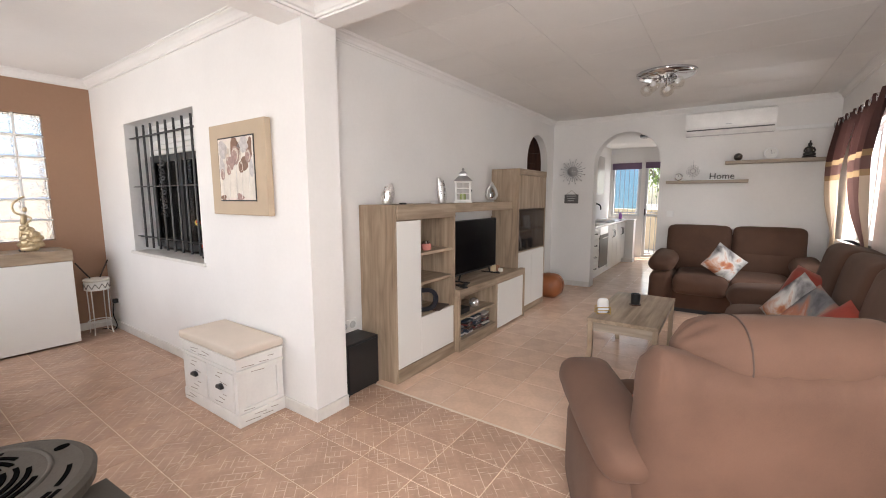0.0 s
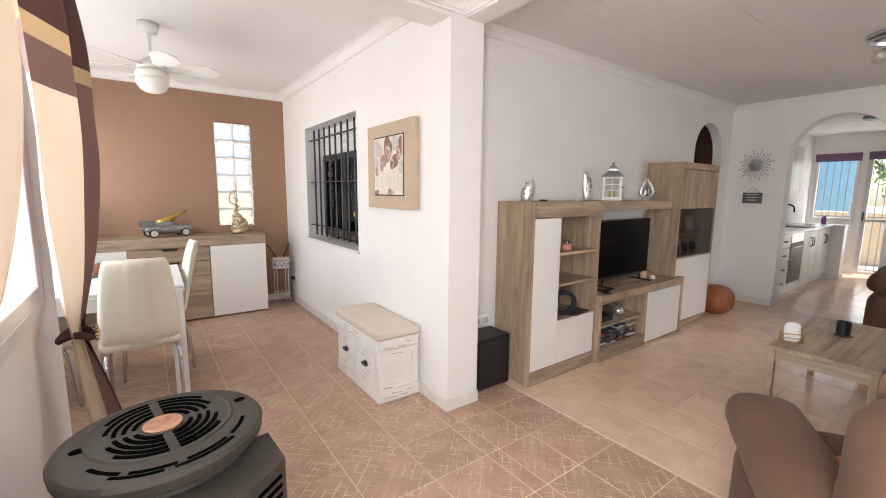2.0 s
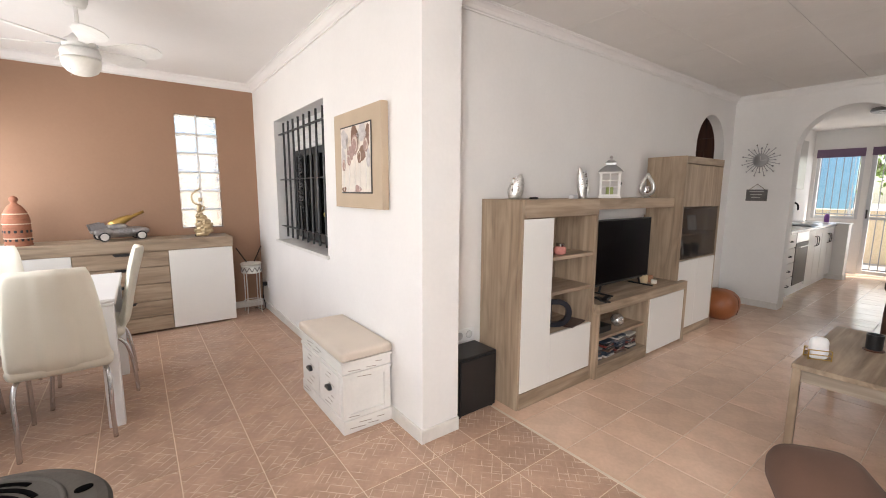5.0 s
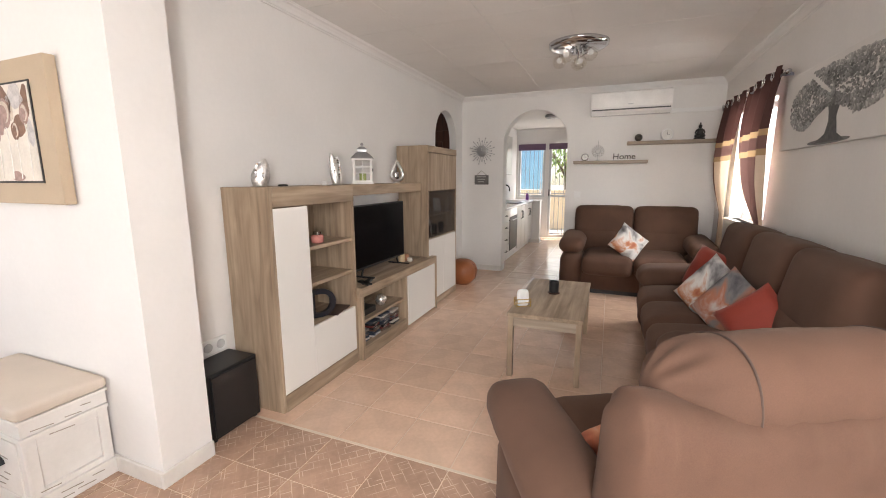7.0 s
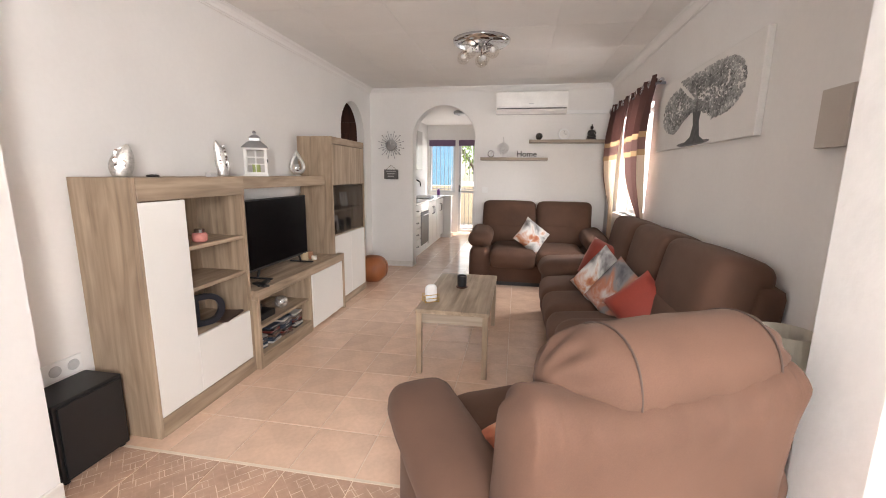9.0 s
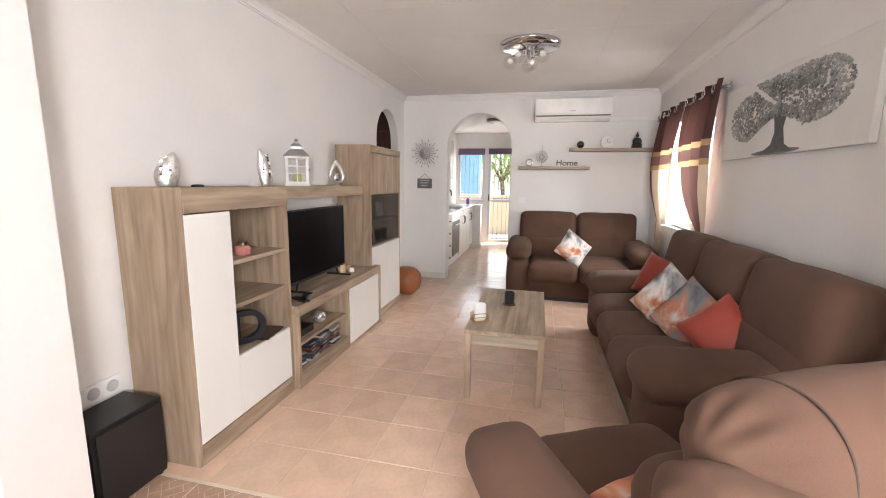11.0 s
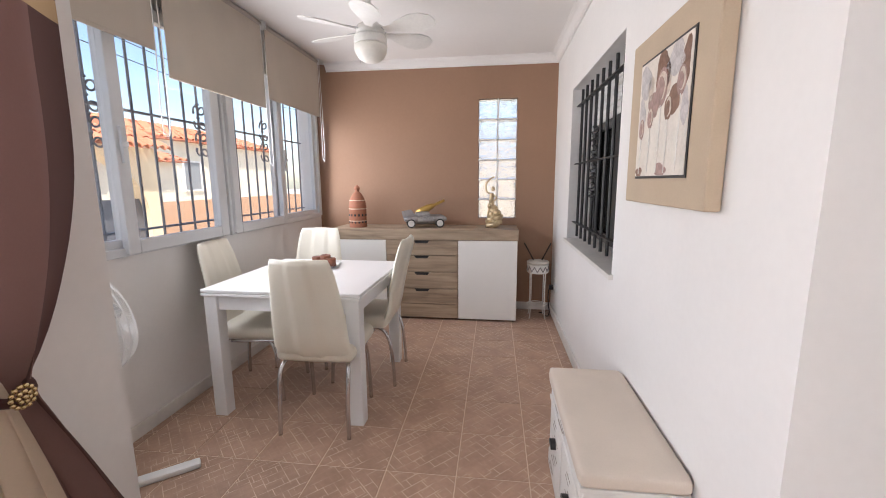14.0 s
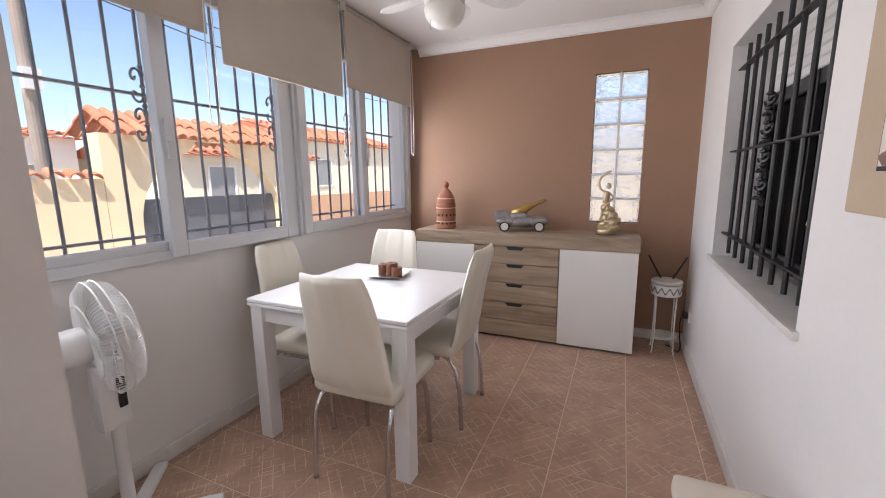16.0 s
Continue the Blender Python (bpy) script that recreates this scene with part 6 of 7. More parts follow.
def throw_pillow(x, y, z, size, thick, rx, ry, rz, material, label):
    o = thing("throw_pillow", x, y, z, label, "cushion", 0, "throw pillows")
    bm = bmesh.new()
    n = 14
    g = {}
    for s in (-1, 1):
        for i in range(n + 1):
            for j in range(n + 1):
                u, v = 2 * i / n - 1, 2 * j / n - 1
                pinch = 1 - 0.07 * ((1 - u * u) * (abs(v) ** 3) + (1 - v * v) * (abs(u) ** 3))
                t = thick / 2 * ((1 - u ** 4) * (1 - v ** 4)) ** 0.55
                if s < 0 and (i in (0, n) or j in (0, n)):
                    g[s, i, j] = g[1, i, j] if (1, i, j) in g else None
                if (s, i, j) not in g or g[s, i, j] is None:
                    k = 0.004 * noise.noise(Vector((u * 3 + x, v * 3 + y, s)))
                    g[s, i, j] = bm.verts.new((u * size / 2 * pinch, s * t + k, v * size / 2 * pinch))
    done = {}
    for i in range(n):
        for j in range(n):
            for s in (-1, 1):
                q = [g[s, i, j], g[s, i + 1, j], g[s, i + 1, j + 1], g[s, i, j + 1]]
                try:
                    bm.faces.new(q)
                except ValueError:
                    pass
    bmesh.ops.remove_doubles(bm, verts=bm.verts, dist=0.0005)
    part("cover", bm, material, o, smooth=True, at=pose(0, 0, 0, 0, 0, rz) @ pose(0, 0, 0, rx, ry, 0))
    return o


def print_material(name, colours, scale):
    m = mat(name, (0.5, 0.5, 0.5), 0.8, 0, 0.1, 8, 200, 0.15)
    n, l = m.node_tree.nodes, m.node_tree.links
    co, vo, no, ramp = n.new("ShaderNodeTexCoord"), n.new("ShaderNodeTexNoise"), n.new("ShaderNodeTexNoise"), n.new("ShaderNodeValToRGB")
    vo.inputs["Scale"].default_value, vo.inputs["Detail"].default_value, vo.inputs["Distortion"].default_value = scale, 6, 0.5
    l.new(co.outputs["Object"], vo.inputs[0])
    el = ramp.color_ramp.elements
    while len(el) < len(colours):
        el.new(0.5)
    for k, c_ in enumerate(colours):
        el[k].position = 0.36 + 0.28 * k / (len(colours) - 1)
        el[k].color = (*c_, 1)
    l.new(vo.outputs[0], ramp.inputs[0]), l.new(ramp.outputs[0], n["Principled BSDF"].inputs["Base Color"])
    return m


P_PRINT = print_material("autumn_print", [(0.09, 0.085, 0.085), (0.26, 0.25, 0.25), (0.46, 0.45, 0.43), (0.60, 0.58, 0.55), (0.46, 0.20, 0.10), (0.34, 0.10, 0.05)], 4.6)
P_GREYPRINT = print_material("grey_print", [(0.05, 0.05, 0.055), (0.17, 0.165, 0.165), (0.36, 0.14, 0.08), (0.48, 0.46, 0.44)], 4.4)
P_WARM = print_material("warm_print", [(0.12, 0.05, 0.04), (0.36, 0.10, 0.05), (0.5, 0.22, 0.12), (0.6, 0.56, 0.52)], 5.0)
P_RED = mat("rust_red_satin", (0.25, 0.030, 0.016), 0.55, 0, 0.12, 7, 120, 0.2, sheen=0.3)
throw_pillow(2.0, 4.15, 0.61, 0.36, 0.14, -28, 38, 8, P_PRINT, "autumn print pillow leaning on the loveseat")
throw_pillow(2.52, 2.62, 0.64, 0.34, 0.13, -20, 12, -52, P_RED, "rust red satin pillow on the sofa")
throw_pillow(2.42, 2.02, 0.62, 0.38, 0.14, -24, 30, -60, P_PRINT, "autumn print pillow on the sofa")
throw_pillow(2.46, 1.74, 0.61, 0.36, 0.13, -26, 26, -64, P_GREYPRINT, "grey and orange print pillow on the sofa")
throw_pillow(2.54, 1.52, 0.60, 0.32, 0.13, -34, 36, -58, P_RED, "rust red satin pillow leaning on the sofa arm")

am = thing("armchair", 1.985, 0.285, 0, "brown suede recliner armchair with a rolled headrest", "armchair", 27)


def tapered(bm, z0, z1, bottom, top_, shear=0.0):
    for v in bm.verts:
        f = min(1, max(0, (v.co.z - z0) / (z1 - z0)))
        v.co.x *= bottom + (top_ - bottom) * f
        v.co.y += shear * f * f
    return bm


part("base", soft(0.66, 0.66, 0.30, 0.05, (0, 0.01, 0), 10, m=Matrix.Translation((0, 0.02, 0.18))), M_SUEDE, am, smooth=True)
part("plinth", boxes((-0.3, -0.28, 0, 0.3, 0.3, 0.035)), M_BLACK, am)
part("seat_cushion", soft(0.56, 0.62, 0.22, 0.08, (0, 0.02, 0.03), 12, 0.005, m=pose(0, 0.12, 0.38, 3, 0, 0)), M_SUEDE, am, smooth=True)
bsh = tapered(soft(0.82, 0.19, 0.80, 0.085, (0, 0.012, 0.0), 40, 0.004, 4, m=Matrix.Translation((0.02, -0.28, 0.475))), 0.1, 0.9, 1.0, 0.95, -0.06)
for v in bsh.verts:
    lift = max(0.0, (v.co.z - 0.45) / 0.42)
    side = min(1.0, abs(v.co.x - 0.03) / 0.36)
    v.co.z += lift * (0.050 * side ** 2.2 + 0.004)
    pleat = max(0.0, 1 - abs(v.co.z - 0.86) / 0.10) * (0.3 + 0.7 * min(1, abs(v.co.x + 0.12) / 0.15))
    v.co.y += 0.011 * pleat * math.sin(v.co.x * 88 + 3 * math.sin(v.co.x * 21))
part("back_shell", bsh, M_SUEDE, am, smooth=True)
seam = mat("dark_suede_piping", (0.05, 0.028, 0.02), 0.8)
part("back_cushion", soft(0.54, 0.24, 0.44, 0.10, (0, 0.03, 0), 12, 0.006, 8, m=pose(0, -0.20, 0.58, -10, 0, 0)), M_SUEDE, am, smooth=True)
roll_at = pose(0.09, -0.26, 0.878, -12, 0, 0)
hb = soft(0.67, 0.245, 0.245, 0.118, (0.02, 0.006, 0.008), 36, 0.005, 6)
for v in hb.verts:
    cap = max(0.0, (abs(v.co.x) - 0.22) / 0.16)
    v.co.y *= 1 - 0.10 * cap
    v.co.z *= 1 - 0.10 * cap
    fold = max(0.0, 1 - abs(abs(v.co.x) - 0.29) / 0.06)
    v.co += v.co.normalized() * 0.006 * fold * math.sin(11 * math.atan2(v.co.z, v.co.y))
hb.transform(roll_at)
part("head_cushion", hb, M_SUEDE, am, smooth=True)
for x in (-0.18, 0.225):
    part("piping", tube([roll_at @ Vector((x, 0.1265 * math.copysign(abs(math.cos(a)) ** 0.88, math.cos(a)), 0.1285 * math.copysign(abs(math.sin(a)) ** 0.88, math.sin(a)))) for a in [2 * math.pi * k / 48 for k in range(48)]], 0.0028, 6, closed=True), seam, am, smooth=True)
for s in (-1, 1):
    part("arm", soft(0.20, 0.62, 0.46, 0.08, (0.015, 0.01, 0.01), 12, 0.004, m=Matrix.Translation((s * 0.385, -0.02, 0.26))), M_SUEDE, am, smooth=True)
    part("arm_pad", soft(0.23, 0.68, 0.15, 0.07, (0.012, 0.02, 0.02), 12, 0.005, 3, m=pose(s * 0.39, -0.02, 0.55, 4, 0, s * -4)), M_SUEDE, am, smooth=True)
throw_pillow(1.86, 0.22, 0.53, 0.30, 0.12, -28, 20, 200, P_WARM, "autumn print pillow in the armchair")

# coffee table
ct = thing("coffee_table", 1.413, 2.12, 0, "grey oak coffee table with slim legs", "table")
part("tabletop", boxes((-0.245, -0.525, 0.435, 0.245, 0.525, 0.462), bevel=0.002, seg=1), M_OAKY, ct)
part("apron", boxes((-0.225, -0.505, 0.365, 0.225, -0.485, 0.434), (-0.225, 0.485, 0.365, 0.225, 0.505, 0.434), (-0.225, -0.485, 0.365, -0.205, 0.485, 0.434), (0.205, -0.485, 0.365, 0.225, 0.485, 0.434)), M_OAKX, ct)
for sx in (-1, 1):
    for sy in (-1, 1):
        part("leg", boxes((sx * 0.222 - 0.018, sy * 0.505 - 0.018, 0, sx * 0.222 + 0.018, sy * 0.505 + 0.018, 0.434), bevel=0.002, seg=1), M_OAKV, ct)
cp = thing("black_candle_cup", 1.40, 2.20, 0.468, "black cup on a dark coaster", "cup")
part("cup", lathe([(0.03, 0.0), (0.036, 0.004), (0.038, 0.09), (0.034, 0.09), (0.032, 0.06), (0.004, 0.058)], 24), M_BLACK, cp, smooth=False)
cs = thing("coaster", 1.40, 2.20, 0.462, "thin dark wooden coaster", "coaster")
part("disc", lathe([(0.045, 0.0), (0.048, 0.003), (0.046, 0.006)], 24), M_DWOOD, cs)
nk = thing("napkin_holder", 1.235, 1.78, 0.462, "gold wire napkin holder with white napkins", "napkin holder", 30)
for z in (0.006, 0.03, 0.055):
    part("wire", tube([(x, y, z) for x, y in ((-0.05, -0.03), (0.05, -0.03), (0.05, 0.03), (-0.05, 0.03))], 0.003, 5, closed=True), M_GOLD, nk)
for x, y in ((-0.05, -0.03), (0.05, -0.03), (0.05, 0.03), (-0.05, 0.03)):
    part("wire_post", tube([(x, y, 0.0), (x, y, 0.055)], 0.003, 5), M_GOLD, nk)
part("napkin", soft(0.085, 0.042, 0.11, 0.02, (0, 0.004, 0.01), 8, 0.004, m=Matrix.Translation((0, 0, 0.06))), mat("white_paper", (0.8, 0.79, 0.77), 0.85), nk, "folded white napkins", smooth=True)

# ceiling lamp
cl = thing("ceiling_lamp", 1.44, 2.88, H_LIV, "chrome ceiling lamp with glass globes", "lamp")
part("plate", lathe([(0.02, -0.05), (0.16, -0.05), (0.22, -0.042), (0.245, -0.025), (0.25, -0.004), (0.02, 0.0)], 40), M_CHROME, cl, smooth=True)
for k in range(5):
    a = 2 * math.pi * k / 5 + 0.4
    r = 0.165 if k else 0.02
    x, y = r * math.cos(a), r * math.sin(a)
    z = -0.085 if k else -0.11
    arm = part("stem", tube(smooth_path([(0.05 * math.cos(a), 0.05 * math.sin(a), -0.045), (0.09 * math.cos(a), 0.09 * math.sin(a), -0.07), (x, y, z)], 3), 0.007, 8), M_CHROME, cl, smooth=True)
    g = bmesh.new()
    bmesh.ops.create_uvsphere(g, u_segments=20, v_segments=14, radius=0.056, matrix=Matrix.Translation((x, y, z - 0.045)))
    gl = part("globe", g, glass("globe_glass_%d" % k, (1.0, 0.99, 0.97), clear=0.97), cl, "clear crackled glass globe", smooth=True)
    g = bmesh.new()
    bmesh.ops.create_icosphere(g, subdivisions=2, radius=0.024, matrix=Matrix.Translation((x, y, z - 0.035)))
    part("bulb", g, M_WHITEPL, gl, smooth=True)
for k in range(10):
    a = 2 * math.pi * k / 10
    part("crystal", boxes((-0.006, -0.006, -0.02, 0.006, 0.006, 0.0), bevel=0.002, seg=1), M_CHROME, cl, at=pose(0.06 * math.cos(a), 0.06 * math.sin(a), -0.052, 0, 0, 36 * k))

# tree canvas
tc = thing("tree_painting", LIV_E, 2.07, 1.80, "wide canvas of a grey tree on white", "picture")
part("canvas", boxes((-0.035, -0.735, -0.25, -0.001, 0.735, 0.25), bevel=0.003, seg=1), mat("white_canvas", (0.76, 0.745, 0.72), 0.8, 0, 0.07, 3, 160, 0.2), tc)
inks = [mat("ink_%d" % k, (v, v, v * 0.98), 0.8, 0, 0.25, 40, 120, 0.2) for k, v in enumerate((0.11, 0.18, 0.27, 0.37, 0.49))]
rnd = random.Random(8)
trunk = [(0.17, -0.238), (0.075, -0.195), (0.045, -0.10), (0.07, -0.02), (0.12, 0.03), (0.02, 0.0), (-0.02, 0.04), (-0.04, -0.02), (-0.10, 0.03), (-0.055, -0.06), (-0.04, -0.12), (-0.07, -0.19), (-0.20, -0.238)]
to_wall = Matrix(((0, 0, -1, 0), (-1, 0, 0, 0), (0, 1, 0, 0), (0, 0, 0, 1)))
part("painted_trunk", prism(trunk, 0.0355, 0.0368), inks[0], tc, at=to_wall @ Matrix.Translation((0.03, 0, 0)))
part("painted_ground", prism([(0.26 * math.cos(2 * math.pi * k / 20), -0.232 + 0.016 * math.sin(2 * math.pi * k / 20)) for k in range(20)], 0.0355, 0.0362), inks[1], tc, at=to_wall)
leaves = [bmesh.new() for _ in inks]
for k in range(4200):
    a, r = rnd.uniform(0, 2 * math.pi), rnd.uniform(0, 1) ** 0.55
    u, v = 0.60 * r * math.cos(a), 0.05 + 0.18 * r * math.sin(a) + 0.02 * math.sin(a * 3) - (0.04 if math.cos(a) < -0.5 else 0.0)
    if v < -0.14 + 0.11 * math.cos(u * 5.0) or v > 0.235 or noise.noise(Vector((u * 16, v * 16, 2.0))) > 0.5:
        continue
    s = rnd.uniform(0.005, 0.013)
    tone = 1.9 + 1.5 * noise.noise(Vector((u * 11, v * 11, 7.0))) + (1.0 if r > 0.8 else 0)
    shade = min(4, max(0, int(rnd.gauss(tone + 0.4, 0.8))))
    n = 6
    ph = rnd.uniform(0, 6)
    lift = 0.0357 + 0.0000006 * k
    prism([(u + s * (1 + 0.35 * math.sin(3 * t + ph)) * math.cos(t), v + s * 0.75 * math.sin(t)) for t in [2 * math.pi * q / n for q in range(n)]], lift, lift + 0.0012, leaves[shade])
for bm_, m_ in zip(leaves, inks):
    part("painted_foliage", bm_, m_, tc, at=to_wall)

wl_ = thing("wall_lamp", LIV_E, 0.80, 1.56, "beige box wall lamp", "lamp")
part("shade", boxes((-0.05, -0.075, -0.10, -0.012, 0.075, 0.11), bevel=0.004), mat("taupe_shade", (0.5, 0.45, 0.40), 0.8, 0, 0.05, 6, 160, 0.1), wl_)
part("plate", boxes((-0.012, -0.05, -0.05, 0.0, 0.05, 0.05)), M_STEEL, wl_)

stb = thing("side_table", 2.72, 0.56, 0, "small dark rack table behind the armchair", "side table")
for sx in (-1, 1):
    for sy in (-1, 1):
        part("leg", boxes((sx * 0.13 - 0.012, sy * 0.13 - 0.012, 0, sx * 0.13 + 0.012, sy * 0.13 + 0.012, 0.50)), mat("dark_brass", (0.10, 0.075, 0.045), 0.4, 0.7), stb)
for z in (0.12, 0.49):
    part("shelf", boxes((-0.15, -0.15, z, 0.15, 0.15, z + 0.018), bevel=0.003, seg=1), M_DWOOD, stb)
tl_ = thing("table_lamp", 2.72, 0.56, 0.508, "cream table lamp on the side table", "lamp")
part("base", lathe([(0.06, 0.0), (0.062, 0.008), (0.02, 0.02), (0.03, 0.06), (0.012, 0.11), (0.010, 0.17)], 20), M_WHITEPL, tl_, smooth=True)
part("shade", lathe([(0.115, 0.14), (0.09, 0.33), (0.087, 0.33), (0.111, 0.14)], 28), mat("cream_shade", (0.68, 0.64, 0.55), 0.85), tl_, smooth=False)

# east window curtains
M_EYE = M_CHROME
for y0, y1, tie_y, sd in ((2.78, 3.58, 2.98, 1), (3.68, 4.46, 4.14, 4)):
    ec = thing("curtain", 2.885, 0, 0, "brown banded eyelet curtain over cream voile", "curtain", 90, "living room curtains")
    part("cloth", curtain("e", (y0, y1), (tie_y, 0.10), (tie_y - 0.15, tie_y + 0.16), 2.16, 0.98, 0.042, 3, sd == 1, "", tied=True, seed=sd, gather=3.5, spans=[(0.28, 0.74)] if sd == 1 else [(0.84, 1.0)]), CURT, ec, smooth=True)
    for k in range(4):
        part("eyelet", tube([(y0 + (y1 - y0) * (k + 0.5) / 4 + 0.026 * math.cos(2 * math.pi * q / 18), 0.045, 2.10 + 0.026 * math.sin(2 * math.pi * q / 18)) for q in range(18)], 0.006, 6, closed=True), M_EYE, ec, smooth=True)
er = thing("curtain_rod", 2.885, 3.63, 2.10, "dark steel curtain rod with brackets", "curtain rod")
part("rod", tube([(0, -0.90, 0), (0, 0.90, 0)], 0.010, 10), M_GREYIRON, er)
for y in (-0.91, 0.91):
    part("finial", lathe([(0.008, -0.02), (0.018, -0.01), (0.018, 0.01), (0.008, 0.02)], 14), M_CHROME, er, at=pose(0, y, 0, 90, 0, 0))
for y in (-0.8, 0.8):
    part("bracket", boxes((0.0, y - 0.006, -0.01, 0.065, y + 0.006, 0.01)), M_GREYIRON, er)

# ---- kitchen ----
M_KWHITE = mat("kitchen_white_front", (0.76, 0.75, 0.72), 0.3, 0, 0.02, 4, 40, 0.02)
for k, (y0, y1, kind) in enumerate(((5.04, 5.62, "drawers"), (5.63, 6.22, "oven"), (6.23, 6.95, "doors"), (6.96, 7.70, "doors"))):
    kb = thing("kitchen_base_unit", 0, y0, 0, "white kitchen base unit with %s" % {"drawers": "four drawers", "oven": "a built-in oven", "doors": "double doors"}[kind], "kitchen cabinet", group="kitchen base units")
    w = y1 - y0
    part("body", boxes((-0.298, 0, 0.10, 0.235, w, 0.86)), M_KWHITE, kb)
    part("plinth", boxes((-0.298, 0, 0.0, 0.20, w, 0.098)), M_KWHITE, kb)
    if kind == "drawers":
        for q in range(4):
            d = part("drawer", boxes((0.236, 0.006, 0.105 + 0.19 * q, 0.256, w - 0.006, 0.285 + 0.19 * q), bevel=0.004), M_KWHITE, kb)
            part("handle", tube(smooth_path([(0.256, w / 2 - 0.06, 0.2 + 0.19 * q), (0.285, w / 2 - 0.04, 0.195 + 0.19 * q), (0.285, w / 2 + 0.04, 0.195 + 0.19 * q), (0.256, w / 2 + 0.06, 0.2 + 0.19 * q)], 3), 0.006, 6), M_BLACKIRON, d)
    elif kind == "oven":
        d = part("oven_door", boxes((0.236, 0.006, 0.16, 0.258, w - 0.006, 0.72), bevel=0.004), M_BLACK, kb, "black glass oven door")
        part("handle", tube([(0.285, 0.06, 0.67), (0.285, w - 0.06, 0.67)], 0.008, 8), M_STEEL, d)
        part("control_panel", boxes((0.236, 0.006, 0.73, 0.256, w - 0.006, 0.855)), M_STEEL, kb)
    else:
        for q in range(2):
            d = part("door", boxes((0.236, 0.006 + w / 2 * q, 0.105, 0.256, w / 2 * (q + 1) - 0.004, 0.85), bevel=0.006), M_KWHITE, kb)
            part("handle", tube(smooth_path([(0.256, w / 2 - 0.05 + 0.10 * q, 0.62), (0.284, w / 2 - 0.05 + 0.10 * q, 0.64), (0.284, w / 2 - 0.05 + 0.10 * q, 0.74), (0.256, w / 2 - 0.05 + 0.10 * q, 0.76)], 3), 0.006, 6), M_BLACKIRON, d)
kw = thing("kitchen_worktop", 0, 6.4, 0.861, "pale stone kitchen worktop", "worktop")
part("slab", boxes((-0.298, -1.36, 0, 0.28, 1.30, 0.035), bevel=0.004), mat("pale_granite", (0.52, 0.50, 0.48), 0.2, 0, 0.2, 20, 120, 0.02), kw)
part("sink", boxes((-0.2, 0.1, 0.0355, 0.2, 0.6, 0.042), bevel=0.004), M_BLACK, kw, "black inset sink")
fa = thing("kitchen_tap", -0.1, 6.40, 0.9045, "tall black swan-neck kitchen tap", "tap")
part("spout", tube(smooth_path([(0, 0, 0), (0, 0, 0.2), (0.02, 0, 0.3), (0.08, 0, 0.335), (0.15, 0, 0.30), (0.16, 0, 0.22)], 5), 0.012, 8), M_BLACK, fa, smooth=True)
part("lever", tube([(0, 0.0, 0.08), (0.0, 0.09, 0.12)], 0.007, 6), M_BLACK, fa)
pe = thing("kitchen_end_unit", 0.05, 7.84, 0, "white kitchen end panel under the worktop", "kitchen cabinet")
part("panel", boxes((-0.34, -0.10, 0.08, 0.36, 0.10, 0.88)), M_KWHITE, pe)
part("plinth", boxes((-0.34, -0.11, 0.0, 0.37, 0.11, 0.079)), M_BASE, pe)
part("top", boxes((-0.345, -0.12, 0.881, 0.375, 0.115, 0.90), bevel=0.003, seg=1), M_TABLEW, pe)
sp_ = thing("soap_bottle", 0.12, 7.84, 0.9, "purple soap bottle with pump", "bottle")
part("bottle", lathe([(0.03, 0), (0.034, 0.01), (0.034, 0.10), (0.02, 0.13), (0.012, 0.14)], 16), mat("purple_plastic", (0.25, 0.08, 0.38), 0.3), sp_, smooth=True)
part("pump", tube([(0, 0, 0.14), (0, 0, 0.175), (0.03, 0, 0.18)], 0.006, 6), M_WHITEPL, sp_)
for y0, y1 in ((5.04, 5.85), (5.86, 6.65)):
    ku = thing("kitchen_wall_unit", 0, y0, 1.42, "white glossy kitchen wall unit", "kitchen cabinet", group="kitchen wall units")
    part("body", boxes((-0.298, 0, 0, 0.02, y1 - y0, 0.68)), M_KWHITE, ku)
    for q in range(2):
        w = (y1 - y0) / 2
        part("door", boxes((0.021, w * q + 0.003, 0.003, 0.04, w * (q + 1) - 0.003, 0.677), bevel=0.003, seg=1), M_WHITEGLOSS, ku)
kl = thing("kitchen_ceiling_light", 0.80, 6.6, 2.45, "flat dark rimmed kitchen ceiling light", "lamp")
part("rim", lathe([(0.10, -0.05), (0.17, -0.05), (0.18, -0.03), (0.17, 0.0), (0.1, 0.0)], 32), M_PEWTER, kl, smooth=False)
part("diffuser", lathe([(0.01, -0.065), (0.07, -0.062), (0.10, -0.052), (0.01, -0.05)], 32), M_WHITEPL, kl, smooth=True)
w7 = tagged(new("window_7"), "kitchen window with a purple roller blind", "window", kind="structure")
w7.matrix_basis = pose(0, KIT_N, 0)
sash(-0.25, 0.36, 0.93, 2.12, 0.04, w7, 0.05)
part("blind", boxes((-0.25, -0.03, 1.98, 0.36, -0.015, 2.12)), mat("purple_blind", (0.16, 0.10, 0.17), 0.7), w7)
d1 = tagged(new("door_1"), "white sliding glass door to the terrace", "door", kind="structure")
d1.matrix_basis = pose(0, KIT_N, 0)
sash(0.44, 0.99, 0.01, 2.12, 0.04, d1, 0.06)
sash(0.95, 1.5, 0.01, 2.12, 0.09, d1, 0.06)
part("mid_rail", boxes((0.50, 0.02, 0.93, 0.93, 0.06, 0.98)), M_ALU, d1)
part("handle", boxes((0.455, -0.01, 0.95, 0.475, 0.02, 1.10), bevel=0.004), M_BLACK, d1)
